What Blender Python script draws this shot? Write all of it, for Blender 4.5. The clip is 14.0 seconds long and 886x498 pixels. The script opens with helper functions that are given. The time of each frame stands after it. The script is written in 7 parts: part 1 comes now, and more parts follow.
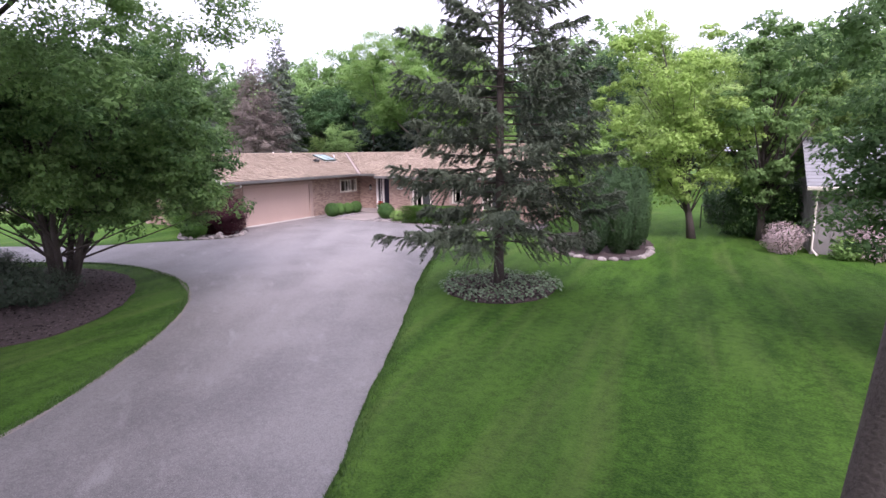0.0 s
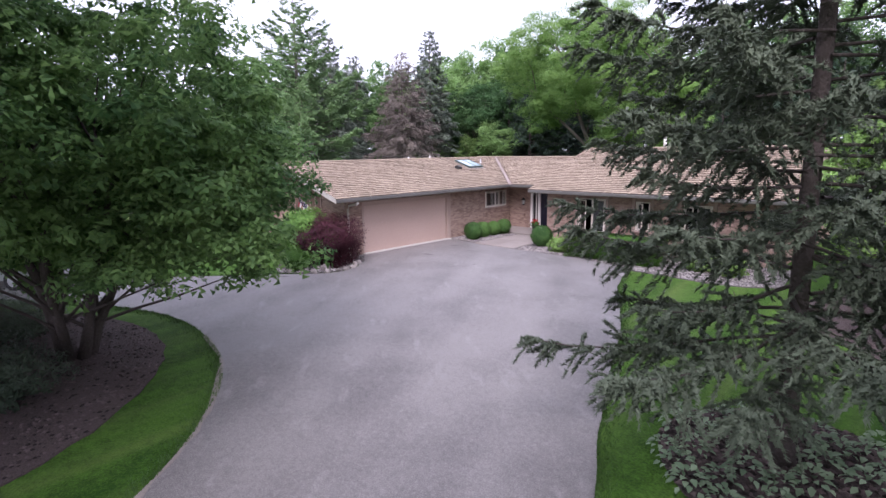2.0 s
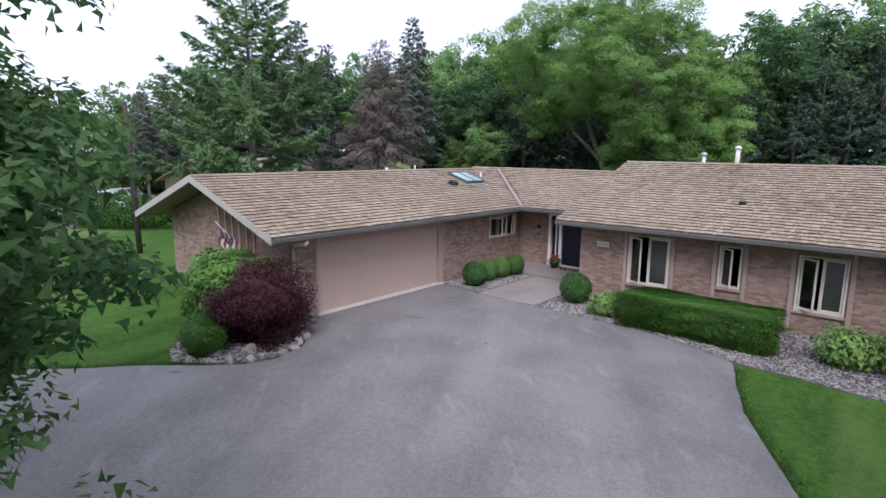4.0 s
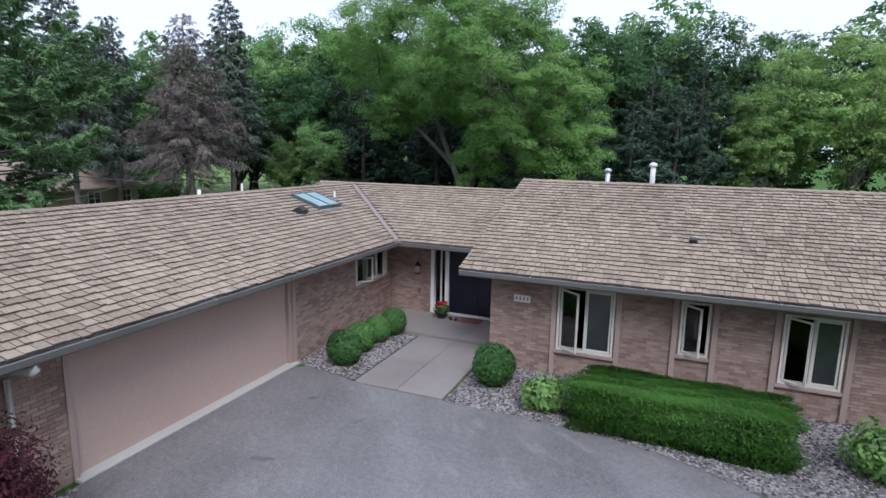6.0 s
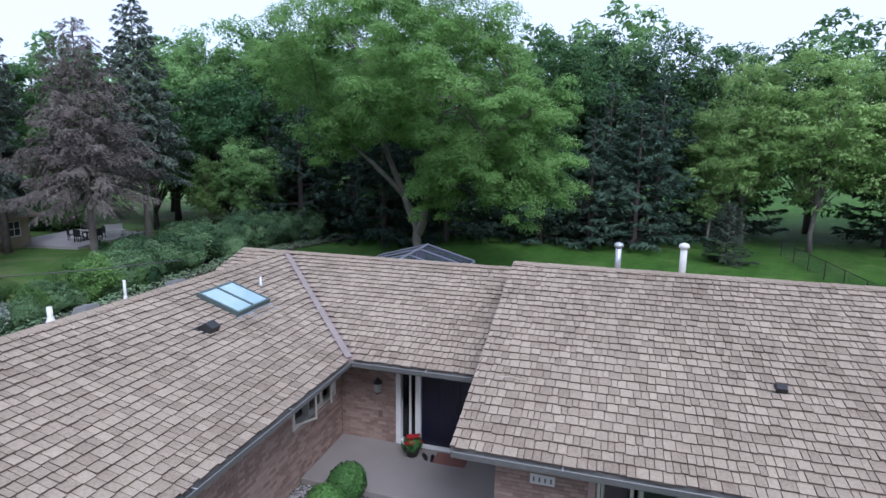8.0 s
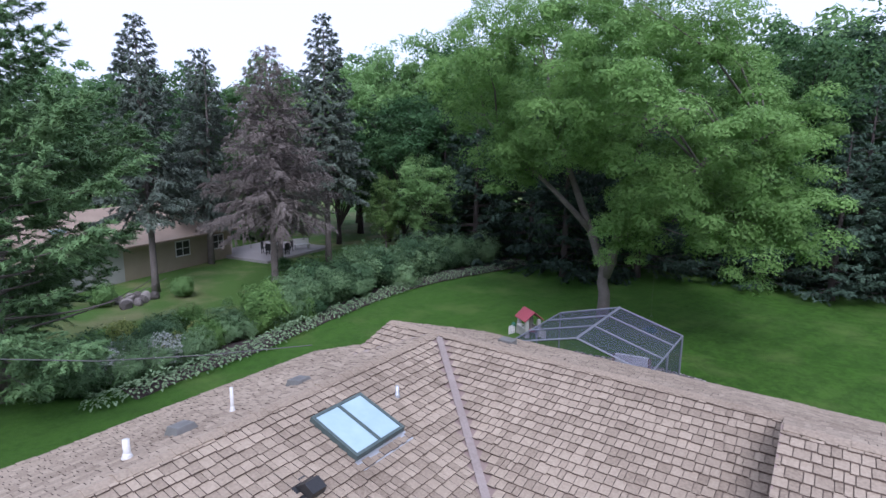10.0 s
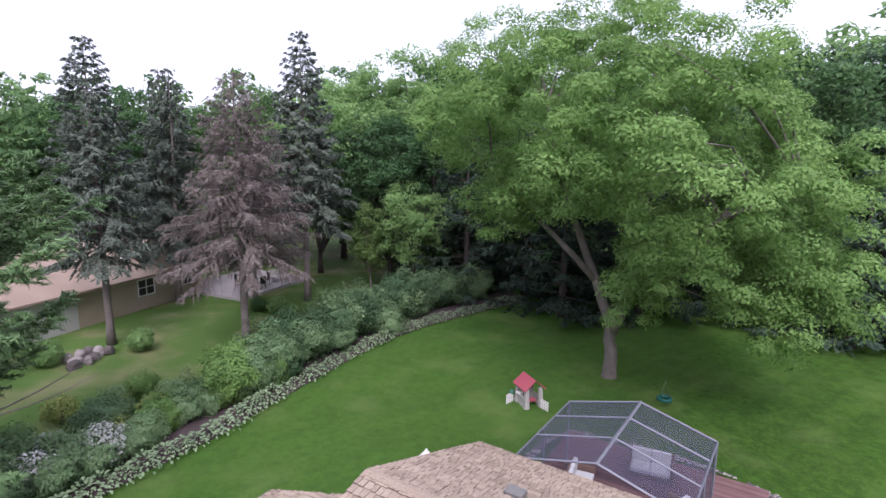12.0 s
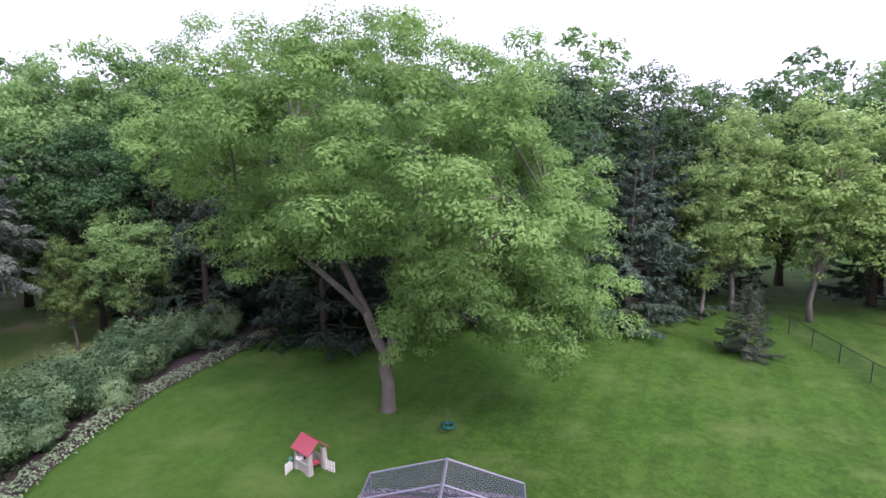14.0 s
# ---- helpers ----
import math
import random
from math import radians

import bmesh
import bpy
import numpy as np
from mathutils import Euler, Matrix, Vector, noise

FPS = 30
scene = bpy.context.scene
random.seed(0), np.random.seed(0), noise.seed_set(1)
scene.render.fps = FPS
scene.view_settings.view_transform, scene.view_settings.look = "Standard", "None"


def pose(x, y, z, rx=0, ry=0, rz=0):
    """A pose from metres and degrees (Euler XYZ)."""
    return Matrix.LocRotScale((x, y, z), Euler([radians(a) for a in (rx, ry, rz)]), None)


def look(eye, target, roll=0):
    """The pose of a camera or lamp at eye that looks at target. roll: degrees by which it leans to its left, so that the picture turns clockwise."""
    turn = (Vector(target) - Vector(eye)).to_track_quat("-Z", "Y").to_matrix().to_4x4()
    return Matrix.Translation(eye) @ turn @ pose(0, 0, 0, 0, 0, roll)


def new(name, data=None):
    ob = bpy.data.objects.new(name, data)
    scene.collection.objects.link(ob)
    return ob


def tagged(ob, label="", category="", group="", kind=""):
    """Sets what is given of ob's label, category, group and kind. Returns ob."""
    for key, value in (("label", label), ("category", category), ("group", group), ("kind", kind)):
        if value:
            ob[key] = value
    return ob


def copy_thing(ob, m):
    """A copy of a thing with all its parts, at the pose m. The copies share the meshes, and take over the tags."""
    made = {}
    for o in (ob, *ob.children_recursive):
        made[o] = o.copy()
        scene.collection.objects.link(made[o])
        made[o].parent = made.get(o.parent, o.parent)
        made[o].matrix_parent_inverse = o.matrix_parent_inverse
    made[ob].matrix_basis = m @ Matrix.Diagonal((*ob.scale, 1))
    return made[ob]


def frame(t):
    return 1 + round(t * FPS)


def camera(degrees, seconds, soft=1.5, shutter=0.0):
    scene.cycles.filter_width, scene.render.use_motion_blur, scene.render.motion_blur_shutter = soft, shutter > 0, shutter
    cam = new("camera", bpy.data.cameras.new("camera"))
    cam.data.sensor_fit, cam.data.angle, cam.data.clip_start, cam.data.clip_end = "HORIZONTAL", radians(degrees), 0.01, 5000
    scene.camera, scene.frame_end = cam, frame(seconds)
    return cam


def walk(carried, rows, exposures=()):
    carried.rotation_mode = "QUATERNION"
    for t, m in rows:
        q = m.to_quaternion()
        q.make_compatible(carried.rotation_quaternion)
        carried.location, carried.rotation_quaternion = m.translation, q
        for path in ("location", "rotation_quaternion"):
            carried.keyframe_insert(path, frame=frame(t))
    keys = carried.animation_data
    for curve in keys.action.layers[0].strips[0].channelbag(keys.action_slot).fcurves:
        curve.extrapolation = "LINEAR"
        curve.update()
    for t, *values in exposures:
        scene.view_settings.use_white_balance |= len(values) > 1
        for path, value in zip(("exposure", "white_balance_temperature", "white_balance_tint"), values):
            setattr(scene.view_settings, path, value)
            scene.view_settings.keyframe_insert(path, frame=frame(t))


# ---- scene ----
cam = camera(77.32, 14.0)
ROWS = [
    (0.0, 0.371, -2.354, 3.908, 26.845, -9.973, 0.508),
    (0.5, -0.679, -0.763, 3.950, 27.940, -10.194, 0.354),
    (1.0, -1.686, 0.897, 4.047, 30.305, -10.170, 0.335),
    (1.5, -2.738, 2.606, 4.176, 39.499, -10.093, 0.427),
    (2.0, -4.003, 4.227, 4.304, 42.682, -10.074, 0.655),
    (2.5, -5.380, 5.770, 4.418, 43.042, -10.127, 0.383),
    (2.7, -5.931, 6.359, 4.464, 42.989, -10.077, 0.527),
    (4.8, -11.583, 11.316, 4.789, 37.343, -10.012, -1.363),
    (5.0, -12.016, 11.729, 4.844, 36.306, -10.034, -1.330),
    (5.5, -13.048, 12.767, 4.992, 31.974, -10.079, -1.313),
    (6.0, -13.938, 13.838, 5.212, 22.775, -10.152, -1.089),
    (6.5, -14.684, 14.853, 5.608, 15.481, -10.434, -0.962),
    (7.0, -15.297, 15.919, 6.133, 14.169, -10.393, -1.000),
    (7.5, -15.857, 16.998, 6.678, 14.925, -10.304, -0.795),
    (8.0, -16.354, 18.067, 7.027, 16.608, -10.361, -0.767),
    (8.5, -16.828, 19.137, 7.186, 21.113, -10.259, -0.550),
    (9.0, -17.294, 20.248, 7.354, 27.200, -10.392, -0.637),
    (9.2, -17.469, 20.648, 7.484, 30.132, -10.391, -0.715),
    (11.3, -19.509, 24.082, 9.669, 36.606, -10.297, -0.680),
    (11.5, -19.716, 24.344, 9.838, 36.335, -10.283, -0.802),
    (12.0, -20.269, 24.966, 10.213, 33.843, -10.388, -0.745),
    (12.5, -20.833, 25.574, 10.534, 30.169, -10.416, -0.743),
    (13.0, -21.398, 26.127, 10.837, 24.859, -10.304, -0.578),
    (13.5, -21.956, 26.647, 11.099, 16.039, -10.289, -0.268),
    (14.0, -22.499, 27.129, 11.311, 6.247, -10.347, -0.180),
]
EXPOSURES = [(0.0, 1.08, 6070, 36), (1.0, 1.05, 6070, 35), (1.5, 0.95, 6020, 33), (2.0, 0.8, 5920, 31), (2.7, 0.66, 5820, 27), (4.8, 0.14, 5680, 17), (7.0, 0.18, 5280, 16), (9.2, 0.14, 5130, 21), (11.3, 0.42, 5780, 28), (14.0, 0.78, 5880, 37)]
walk(cam, [(t, pose(x, y, z, 90 + pitch, roll, yaw)) for t, x, y, z, yaw, pitch, roll in ROWS], EXPOSURES)

# ---------------------------------------------------------------- light
world = bpy.data.worlds.new("overcast_sky")
scene.world = world
world.use_nodes = True
wn, wl = world.node_tree.nodes, world.node_tree.links
wn.clear()
sky = wn.new("ShaderNodeTexSky")
sky.sky_type = 'NISHITA'
sky.sun_disc = False
sky.sun_elevation, sky.sun_rotation = radians(47), radians(146)
sky.air_density, sky.dust_density, sky.ozone_density = 1.0, 4.0, 1.0
veil = wn.new("ShaderNodeMixRGB")          # thin bright cloud in front of the blue
veil.inputs[0].default_value = 0.72
veil.inputs[2].default_value = (11.6, 12.0, 12.6, 1)
bg = wn.new("ShaderNodeBackground")
bg.inputs["Strength"].default_value = 0.105
wout = wn.new("ShaderNodeOutputWorld")
wl.new(sky.outputs[0], veil.inputs[1])
wl.new(veil.outputs[0], bg.inputs["Color"])
wl.new(bg.outputs[0], wout.inputs["Surface"])

sun_data = bpy.data.lights.new("sun", 'SUN')
sun_data.energy, sun_data.angle, sun_data.color = 1.9, radians(24), (1.0, 0.96, 0.90)
sun = new("sun", sun_data)
sun.matrix_world = look((0, 0, 60), (-14, 20.5, 33))

# ---------------------------------------------------------------- materials
MATS = {}


def material(name, c1, c2, grain=40.0, patch=1.2, rough=0.8, bump=0.2, spec=0.3, metal=0.0, spread=0.5, island=0.0, whole=0.0, translucent=0.0, bump_dist=0.01):
    """Two colours mixed by fine grain and broad patches; island and whole add variation from piece to piece."""
    if name in MATS:
        return MATS[name]
    m = bpy.data.materials.new(name)
    m.use_nodes = True
    n, l = m.node_tree.nodes, m.node_tree.links
    p = n["Principled BSDF"]
    geo = n.new("ShaderNodeNewGeometry")
    fine, broad = n.new("ShaderNodeTexNoise"), n.new("ShaderNodeTexNoise")
    fine.inputs["Scale"].default_value, fine.inputs["Detail"].default_value = grain, 3.0
    broad.inputs["Scale"].default_value, broad.inputs["Detail"].default_value = patch, 4.0
    l.new(geo.outputs["Position"], fine.inputs["Vector"])
    l.new(geo.outputs["Position"], broad.inputs["Vector"])
    mix = n.new("ShaderNodeMath")
    mix.operation = 'MULTIPLY_ADD'
    mix.inputs[1].default_value, mix.inputs[2].default_value = spread, 0.0
    l.new(fine.outputs["Fac"], mix.inputs[0])
    add = n.new("ShaderNodeMath")
    add.operation = 'MULTIPLY_ADD'
    add.inputs[1].default_value = 1.0 - spread
    l.new(broad.outputs["Fac"], add.inputs[0])
    l.new(mix.outputs[0], add.inputs[2])
    last = add.outputs[0]
    for amount, socket in ((island, geo.outputs["Random Per Island"]), (whole, None)):
        if amount:
            if socket is None:
                socket = n.new("ShaderNodeObjectInfo").outputs["Random"]
            k = n.new("ShaderNodeMath")
            k.operation = 'MULTIPLY_ADD'
            k.inputs[1].default_value, k.inputs[2].default_value = amount, -amount / 2
            l.new(socket, k.inputs[0])
            s = n.new("ShaderNodeMath")
            s.operation = 'ADD'
            l.new(k.outputs[0], s.inputs[0])
            l.new(last, s.inputs[1])
            last = s.outputs[0]
    ramp = n.new("ShaderNodeValToRGB")
    ramp.color_ramp.elements[0].position, ramp.color_ramp.elements[1].position = 0.25, 0.75
    ramp.color_ramp.elements[0].color, ramp.color_ramp.elements[1].color = (*c1, 1), (*c2, 1)
    l.new(last, ramp.inputs["Fac"])
    l.new(ramp.outputs[0], p.inputs["Base Color"])
    p.inputs["Roughness"].default_value, p.inputs["Metallic"].default_value = rough, metal
    p.inputs["Specular IOR Level"].default_value = spec
    if bump:
        b = n.new("ShaderNodeBump")
        b.inputs["Strength"].default_value, b.inputs["Distance"].default_value = bump, bump_dist
        l.new(fine.outputs["Fac"], b.inputs["Height"])
        l.new(b.outputs[0], p.inputs["Normal"])
    if translucent:
        t, x = n.new("ShaderNodeBsdfTranslucent"), n.new("ShaderNodeMixShader")
        x.inputs[0].default_value = translucent
        l.new(ramp.outputs[0], t.inputs["Color"])
        l.new(p.outputs[0], x.inputs[1])
        l.new(t.outputs[0], x.inputs[2])
        l.new(x.outputs[0], n["Material Output"].inputs["Surface"])
    MATS[name] = m
    return m


def leafy(name, c1, c2, whole=0.25, translucent=0.42, patch=0.5):
    return material(name, c1, c2, grain=9.0, patch=patch, rough=0.6, bump=0.0, spec=0.25, spread=0.30, island=0.16, whole=whole, translucent=translucent)


M_CONCRETE = material("concrete", (0.205, 0.178, 0.158), (0.305, 0.270, 0.242), grain=60, patch=0.9, rough=0.85, bump=0.25, whole=0.2)
M_BRICK = material("brick", (0.225, 0.150, 0.120), (0.405, 0.296, 0.238), grain=70, patch=2.5, rough=0.88, bump=0.35, spread=0.4, island=0.45)
M_BRICK_ONE = material("brick_piece", (0.225, 0.150, 0.120), (0.405, 0.296, 0.238), grain=70, patch=2.5, rough=0.88, bump=0.35, spread=0.4, whole=0.45)
M_MORTAR = material("mortar", (0.285, 0.212, 0.172), (0.37, 0.282, 0.235), grain=80, patch=1.5, rough=0.95, bump=0.3)
M_SHAKE = material("cedar_shake", (0.190, 0.146, 0.104), (0.418, 0.340, 0.250), grain=24, patch=0.5, rough=0.88, bump=0.5, spread=0.55, island=0.26)
M_SHAKE_ONE = material("cedar_shake_piece", (0.190, 0.146, 0.104), (0.418, 0.340, 0.250), grain=24, patch=0.5, rough=0.88, bump=0.5, spread=0.55, whole=0.26)
# weathered end grain, its tone also standing in for shadow under each butt
M_SHAKE_END = material("cedar_end_grain_and_shade", (0.105, 0.078, 0.062), (0.225, 0.175, 0.142), grain=60, patch=1.0, rough=0.95, bump=0.4, island=0.3)
M_DECK_WOOD = material("roof_sheathing", (0.10, 0.07, 0.055), (0.16, 0.12, 0.09), grain=20)
M_TRIM = material("painted_trim", (0.33, 0.245, 0.205), (0.42, 0.32, 0.275), grain=30, patch=1.0, rough=0.6, bump=0.08)
M_SOFFIT = material("soffit_paint", (0.25, 0.185, 0.155), (0.31, 0.235, 0.20), grain=25, rough=0.7, bump=0.1)
M_GARAGE = material("garage_door_paint", (0.41, 0.300, 0.250), (0.47, 0.350, 0.295), grain=12, patch=0.6, rough=0.55, bump=0.05)
M_GUTTER = material("gutter_metal", (0.12, 0.118, 0.108), (0.20, 0.195, 0.18), grain=14, patch=0.8, rough=0.45, bump=0.05, spec=0.5)
M_WHITE = material("white_paint", (0.62, 0.60, 0.56), (0.78, 0.76, 0.72), grain=30, patch=1.5, rough=0.5, bump=0.05)
M_CREAM = material("cream_window_paint", (0.58, 0.54, 0.46), (0.70, 0.66, 0.57), grain=30, patch=1.5, rough=0.5, bump=0.05)
M_NAVY = material("navy_door_paint", (0.008, 0.008, 0.019), (0.013, 0.013, 0.030), grain=15, rough=0.35, bump=0.05, spec=0.5)
# near-black room surfaces: the lack of light indoors is put into the colour
M_DARKROOM = material("unlit_room_tone", (0.012, 0.012, 0.014), (0.03, 0.03, 0.034), grain=3, rough=0.9, bump=0)
M_BLACK = material("black_metal", (0.012, 0.012, 0.013), (0.03, 0.03, 0.03), grain=40, rough=0.45, bump=0.1, spec=0.5)
M_STEEL = material("galvanised_steel", (0.45, 0.46, 0.47), (0.62, 0.63, 0.64), grain=20, patch=2, rough=0.4, bump=0.05, metal=0.7)
M_MULCH = material("bark_mulch", (0.035, 0.027, 0.025), (0.13, 0.097, 0.092), grain=45, patch=1.0, rough=0.95, bump=1.0, bump_dist=0.03, spread=0.75)
M_PEBBLE = material("river_pebbles", (0.075, 0.067, 0.062), (0.345, 0.315, 0.295), grain=20, patch=1.0, rough=0.75, bump=0.1, island=1.1, spread=0.3)
M_GRAVELBED = material("pebble_bed", (0.10, 0.09, 0.085), (0.30, 0.28, 0.265), grain=30, patch=1.0, rough=0.9, bump=0.8, bump_dist=0.03)
M_BOULDER = material("field_stone", (0.12, 0.105, 0.095), (0.37, 0.33, 0.30), grain=18, patch=2.2, rough=0.85, bump=0.5, whole=0.6)
M_BARK = material("grey_bark", (0.10, 0.083, 0.073), (0.27, 0.235, 0.21), grain=22, patch=1.5, rough=0.95, bump=0.9, bump_dist=0.03)
M_BARKDARK = material("dark_bark", (0.040, 0.032, 0.029), (0.115, 0.095, 0.085), grain=25, patch=1.5, rough=0.95, bump=0.9, bump_dist=0.03)
M_POLE = material("weathered_pole", (0.035, 0.03, 0.027), (0.085, 0.072, 0.062), grain=30, rough=0.95, bump=0.5)

L_OAK = leafy("oak_leaves", (0.055, 0.122, 0.042), (0.240, 0.400, 0.130))
L_CRAB = leafy("dense_tree_leaves", (0.058, 0.136, 0.046), (0.330, 0.530, 0.160))
L_MAPLE = leafy("big_tree_leaves", (0.066, 0.155, 0.038), (0.265, 0.440, 0.125))
L_FOREST = leafy("forest_leaves", (0.062, 0.140, 0.050), (0.270, 0.440, 0.155), whole=0.6)
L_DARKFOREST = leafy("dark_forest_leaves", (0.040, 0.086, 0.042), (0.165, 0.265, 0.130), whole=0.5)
L_LOCUST = leafy("yellow_green_leaves", (0.150, 0.255, 0.055), (0.430, 0.620, 0.165))
L_WOODLIGHT = leafy("light_wood_leaves", (0.150, 0.255, 0.075), (0.430, 0.600, 0.205), whole=0.4)
L_SPRUCE = leafy("spruce_needles", (0.046, 0.068, 0.043), (0.165, 0.205, 0.135), translucent=0.1)
L_BLUESPRUCE = leafy("blue_spruce_needles", (0.074, 0.100, 0.076), (0.235, 0.285, 0.215), translucent=0.1)
L_DEAD = leafy("bare_brown_twigs", (0.110, 0.092, 0.080), (0.300, 0.258, 0.225), translucent=0.05)
L_PINE = leafy("pine_needles", (0.056, 0.124, 0.052), (0.225, 0.365, 0.145), translucent=0.15)
# darker than the other wood pines: the understory's shade is put into this colour
L_DARKPINE = leafy("shade_toned_pine_needles", (0.018, 0.038, 0.026), (0.075, 0.122, 0.080), translucent=0.1)
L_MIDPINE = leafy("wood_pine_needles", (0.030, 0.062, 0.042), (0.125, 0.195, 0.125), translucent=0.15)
L_YEW = leafy("yew_needles", (0.022, 0.070, 0.009), (0.102, 0.240, 0.030), translucent=0.2)
L_BOX = leafy("boxwood_leaves", (0.044, 0.118, 0.030), (0.200, 0.390, 0.098), translucent=0.25)
L_VIBURNUM = leafy("viburnum_leaves", (0.055, 0.150, 0.032), (0.225, 0.420, 0.085), translucent=0.3)
L_LIGHT = leafy("light_shrub_leaves", (0.078, 0.168, 0.043), (0.288, 0.469, 0.129), translucent=0.3)
L_MAROON = leafy("maroon_leaves", (0.021, 0.006, 0.009), (0.098, 0.025, 0.037), translucent=0.25)
L_HOSTA = leafy("hosta_leaves", (0.070, 0.130, 0.066), (0.290, 0.390, 0.245), translucent=0.2)
L_HOSTAWHITE = leafy("variegated_hosta_leaves", (0.100, 0.190, 0.082), (0.340, 0.440, 0.250), translucent=0.2)
L_ARBOR = leafy("arborvitae_foliage", (0.022, 0.055, 0.022), (0.085, 0.165, 0.062), translucent=0.1)
L_JUNIPER = leafy("juniper_foliage", (0.030, 0.052, 0.032), (0.115, 0.155, 0.100), translucent=0.1)
L_YELLOWBUSH = leafy("golden_shrub_leaves", (0.218, 0.264, 0.071), (0.512, 0.557, 0.172), translucent=0.3)
L_BLOSSOM = leafy("pink_white_blossom", (0.276, 0.218, 0.196), (0.713, 0.575, 0.575), translucent=0.3)
L_WHITEBLOSSOM = leafy("white_blossom", (0.345, 0.391, 0.299), (0.800, 0.800, 0.800), translucent=0.3)
L_BORDER = leafy("border_shrub_leaves", (0.070, 0.140, 0.062), (0.270, 0.410, 0.190), whole=0.5, translucent=0.3)
L_RED = leafy("red_flowers", (0.345, 0.014, 0.016), (0.690, 0.057, 0.057), translucent=0.3)


def glass(name, tint, rough=0.03):
    m = bpy.data.materials.new(name)
    m.use_nodes = True
    p = m.node_tree.nodes["Principled BSDF"]
    p.inputs["Base Color"].default_value = (*tint, 1)
    p.inputs["Roughness"].default_value = rough
    p.inputs["Transmission Weight"].default_value = 1.0
    p.inputs["IOR"].default_value = 1.45
    return m


M_GLASS = glass("window_glass", (0.72, 0.76, 0.78))
M_SCREENED = material("screened_window_glass", (0.028, 0.032, 0.032), (0.06, 0.066, 0.062), grain=3, patch=1.0, rough=0.12, bump=0, spec=0.8)
# opaque pale blue-green: the bright sky's reflection is painted into the glass colour
M_SKYGLASS = material("skylight_glass", (0.30, 0.42, 0.45), (0.42, 0.55, 0.58), grain=4, rough=0.06, bump=0, spec=0.9)

# lawn: mown stripes, dry streaks, fine blades
m = M_LAWN = bpy.data.materials.new("lawn_grass")
m.use_nodes = True
n, l = m.node_tree.nodes, m.node_tree.links
p = n["Principled BSDF"]
geo = n.new("ShaderNodeNewGeometry")


def noise_node(scale, detail=4.0, stretch=(1, 1, 1), turn=0.0):
    mp, t = n.new("ShaderNodeMapping"), n.new("ShaderNodeTexNoise")
    mp.vector_type = 'TEXTURE'
    mp.inputs["Scale"].default_value = tuple(1 / q for q in stretch)
    mp.inputs["Rotation"].default_value = (0, 0, turn)
    t.inputs["Scale"].default_value, t.inputs["Detail"].default_value = scale, detail
    l.new(geo.outputs["Position"], mp.inputs["Vector"])
    l.new(mp.outputs[0], t.inputs["Vector"])
    return t.outputs["Fac"]


def math_node(op, a, b):
    k = n.new("ShaderNodeMath")
    k.operation = op
    for i, v in enumerate((a, b)):
        if isinstance(v, (int, float)):
            k.inputs[i].default_value = v
        else:
            l.new(v, k.inputs[i])
    return k.outputs[0]


def mix_node(fac, a, b):
    k = n.new("ShaderNodeMixRGB")
    for i, v in enumerate((fac, a, b)):
        if isinstance(v, tuple):
            k.inputs[i].default_value = (*v, 1)
        else:
            l.new(v, k.inputs[i])
    return k.outputs[0]


def ramp_node(v, lo, hi):
    k = n.new("ShaderNodeMapRange")
    k.inputs["From Min"].default_value, k.inputs["From Max"].default_value = lo, hi
    l.new(v, k.inputs["Value"])
    return k.outputs[0]


blades = noise_node(26.0, 5.0)
parts_ = n.new("ShaderNodeSeparateXYZ")
l.new(geo.outputs["Position"], parts_.inputs[0])
back = ramp_node(parts_.outputs["Y"], 24.0, 34.0)          # front lawn freshly mown in lanes, back lawn patchy


def two_lawns(a, b):
    return math_node('ADD', math_node('MULTIPLY', a, math_node('SUBTRACT', 1.0, back)), math_node('MULTIPLY', b, back))


LANE = radians(3.6)
clumps = two_lawns(noise_node(1.6, 5.0, (1.0, 0.35, 1), LANE), noise_node(2.4, 5.0))
wide = noise_node(0.16, 3.0)
tuft = noise_node(6.0, 4.0)
swath = two_lawns(noise_node(1.0, 2.0, (1.1, 0.02, 1), LANE), noise_node(0.9, 2.0, (1.2, 0.10, 1), radians(-20)))
dry = two_lawns(noise_node(0.8, 5.0, (1.5, 0.10, 1), LANE), noise_node(0.35, 5.0))
patchy = two_lawns(noise_node(0.5, 5.0, (1.3, 0.16, 1), LANE), noise_node(0.42, 5.0))
tone = math_node('ADD', math_node('ADD', math_node('MULTIPLY', blades, 0.34), math_node('MULTIPLY', tuft, 0.24)), math_node('ADD', math_node('MULTIPLY', clumps, 0.24), math_node('MULTIPLY', swath, 0.18)))
green = mix_node(ramp_node(tone, 0.42, 0.58), (0.016, 0.055, 0.005), (0.064, 0.158, 0.016))
green = mix_node(ramp_node(wide, 0.35, 0.65), green, mix_node(ramp_node(tone, 0.42, 0.58), (0.022, 0.066, 0.007), (0.080, 0.172, 0.022)))
green = mix_node(math_node('MULTIPLY', ramp_node(patchy, 0.48, 0.70), 0.32), green, (0.100, 0.170, 0.040))
green = mix_node(math_node('MULTIPLY', ramp_node(parts_.outputs["X"], -23.0, -28.0), 0.4), green, (0.066, 0.150, 0.026))
green = mix_node(math_node('MULTIPLY', back, 0.30), green, (0.050, 0.105, 0.016))
green = mix_node(math_node('MULTIPLY', ramp_node(dry, 0.53, 0.74), 0.36), green, (0.175, 0.220, 0.070))
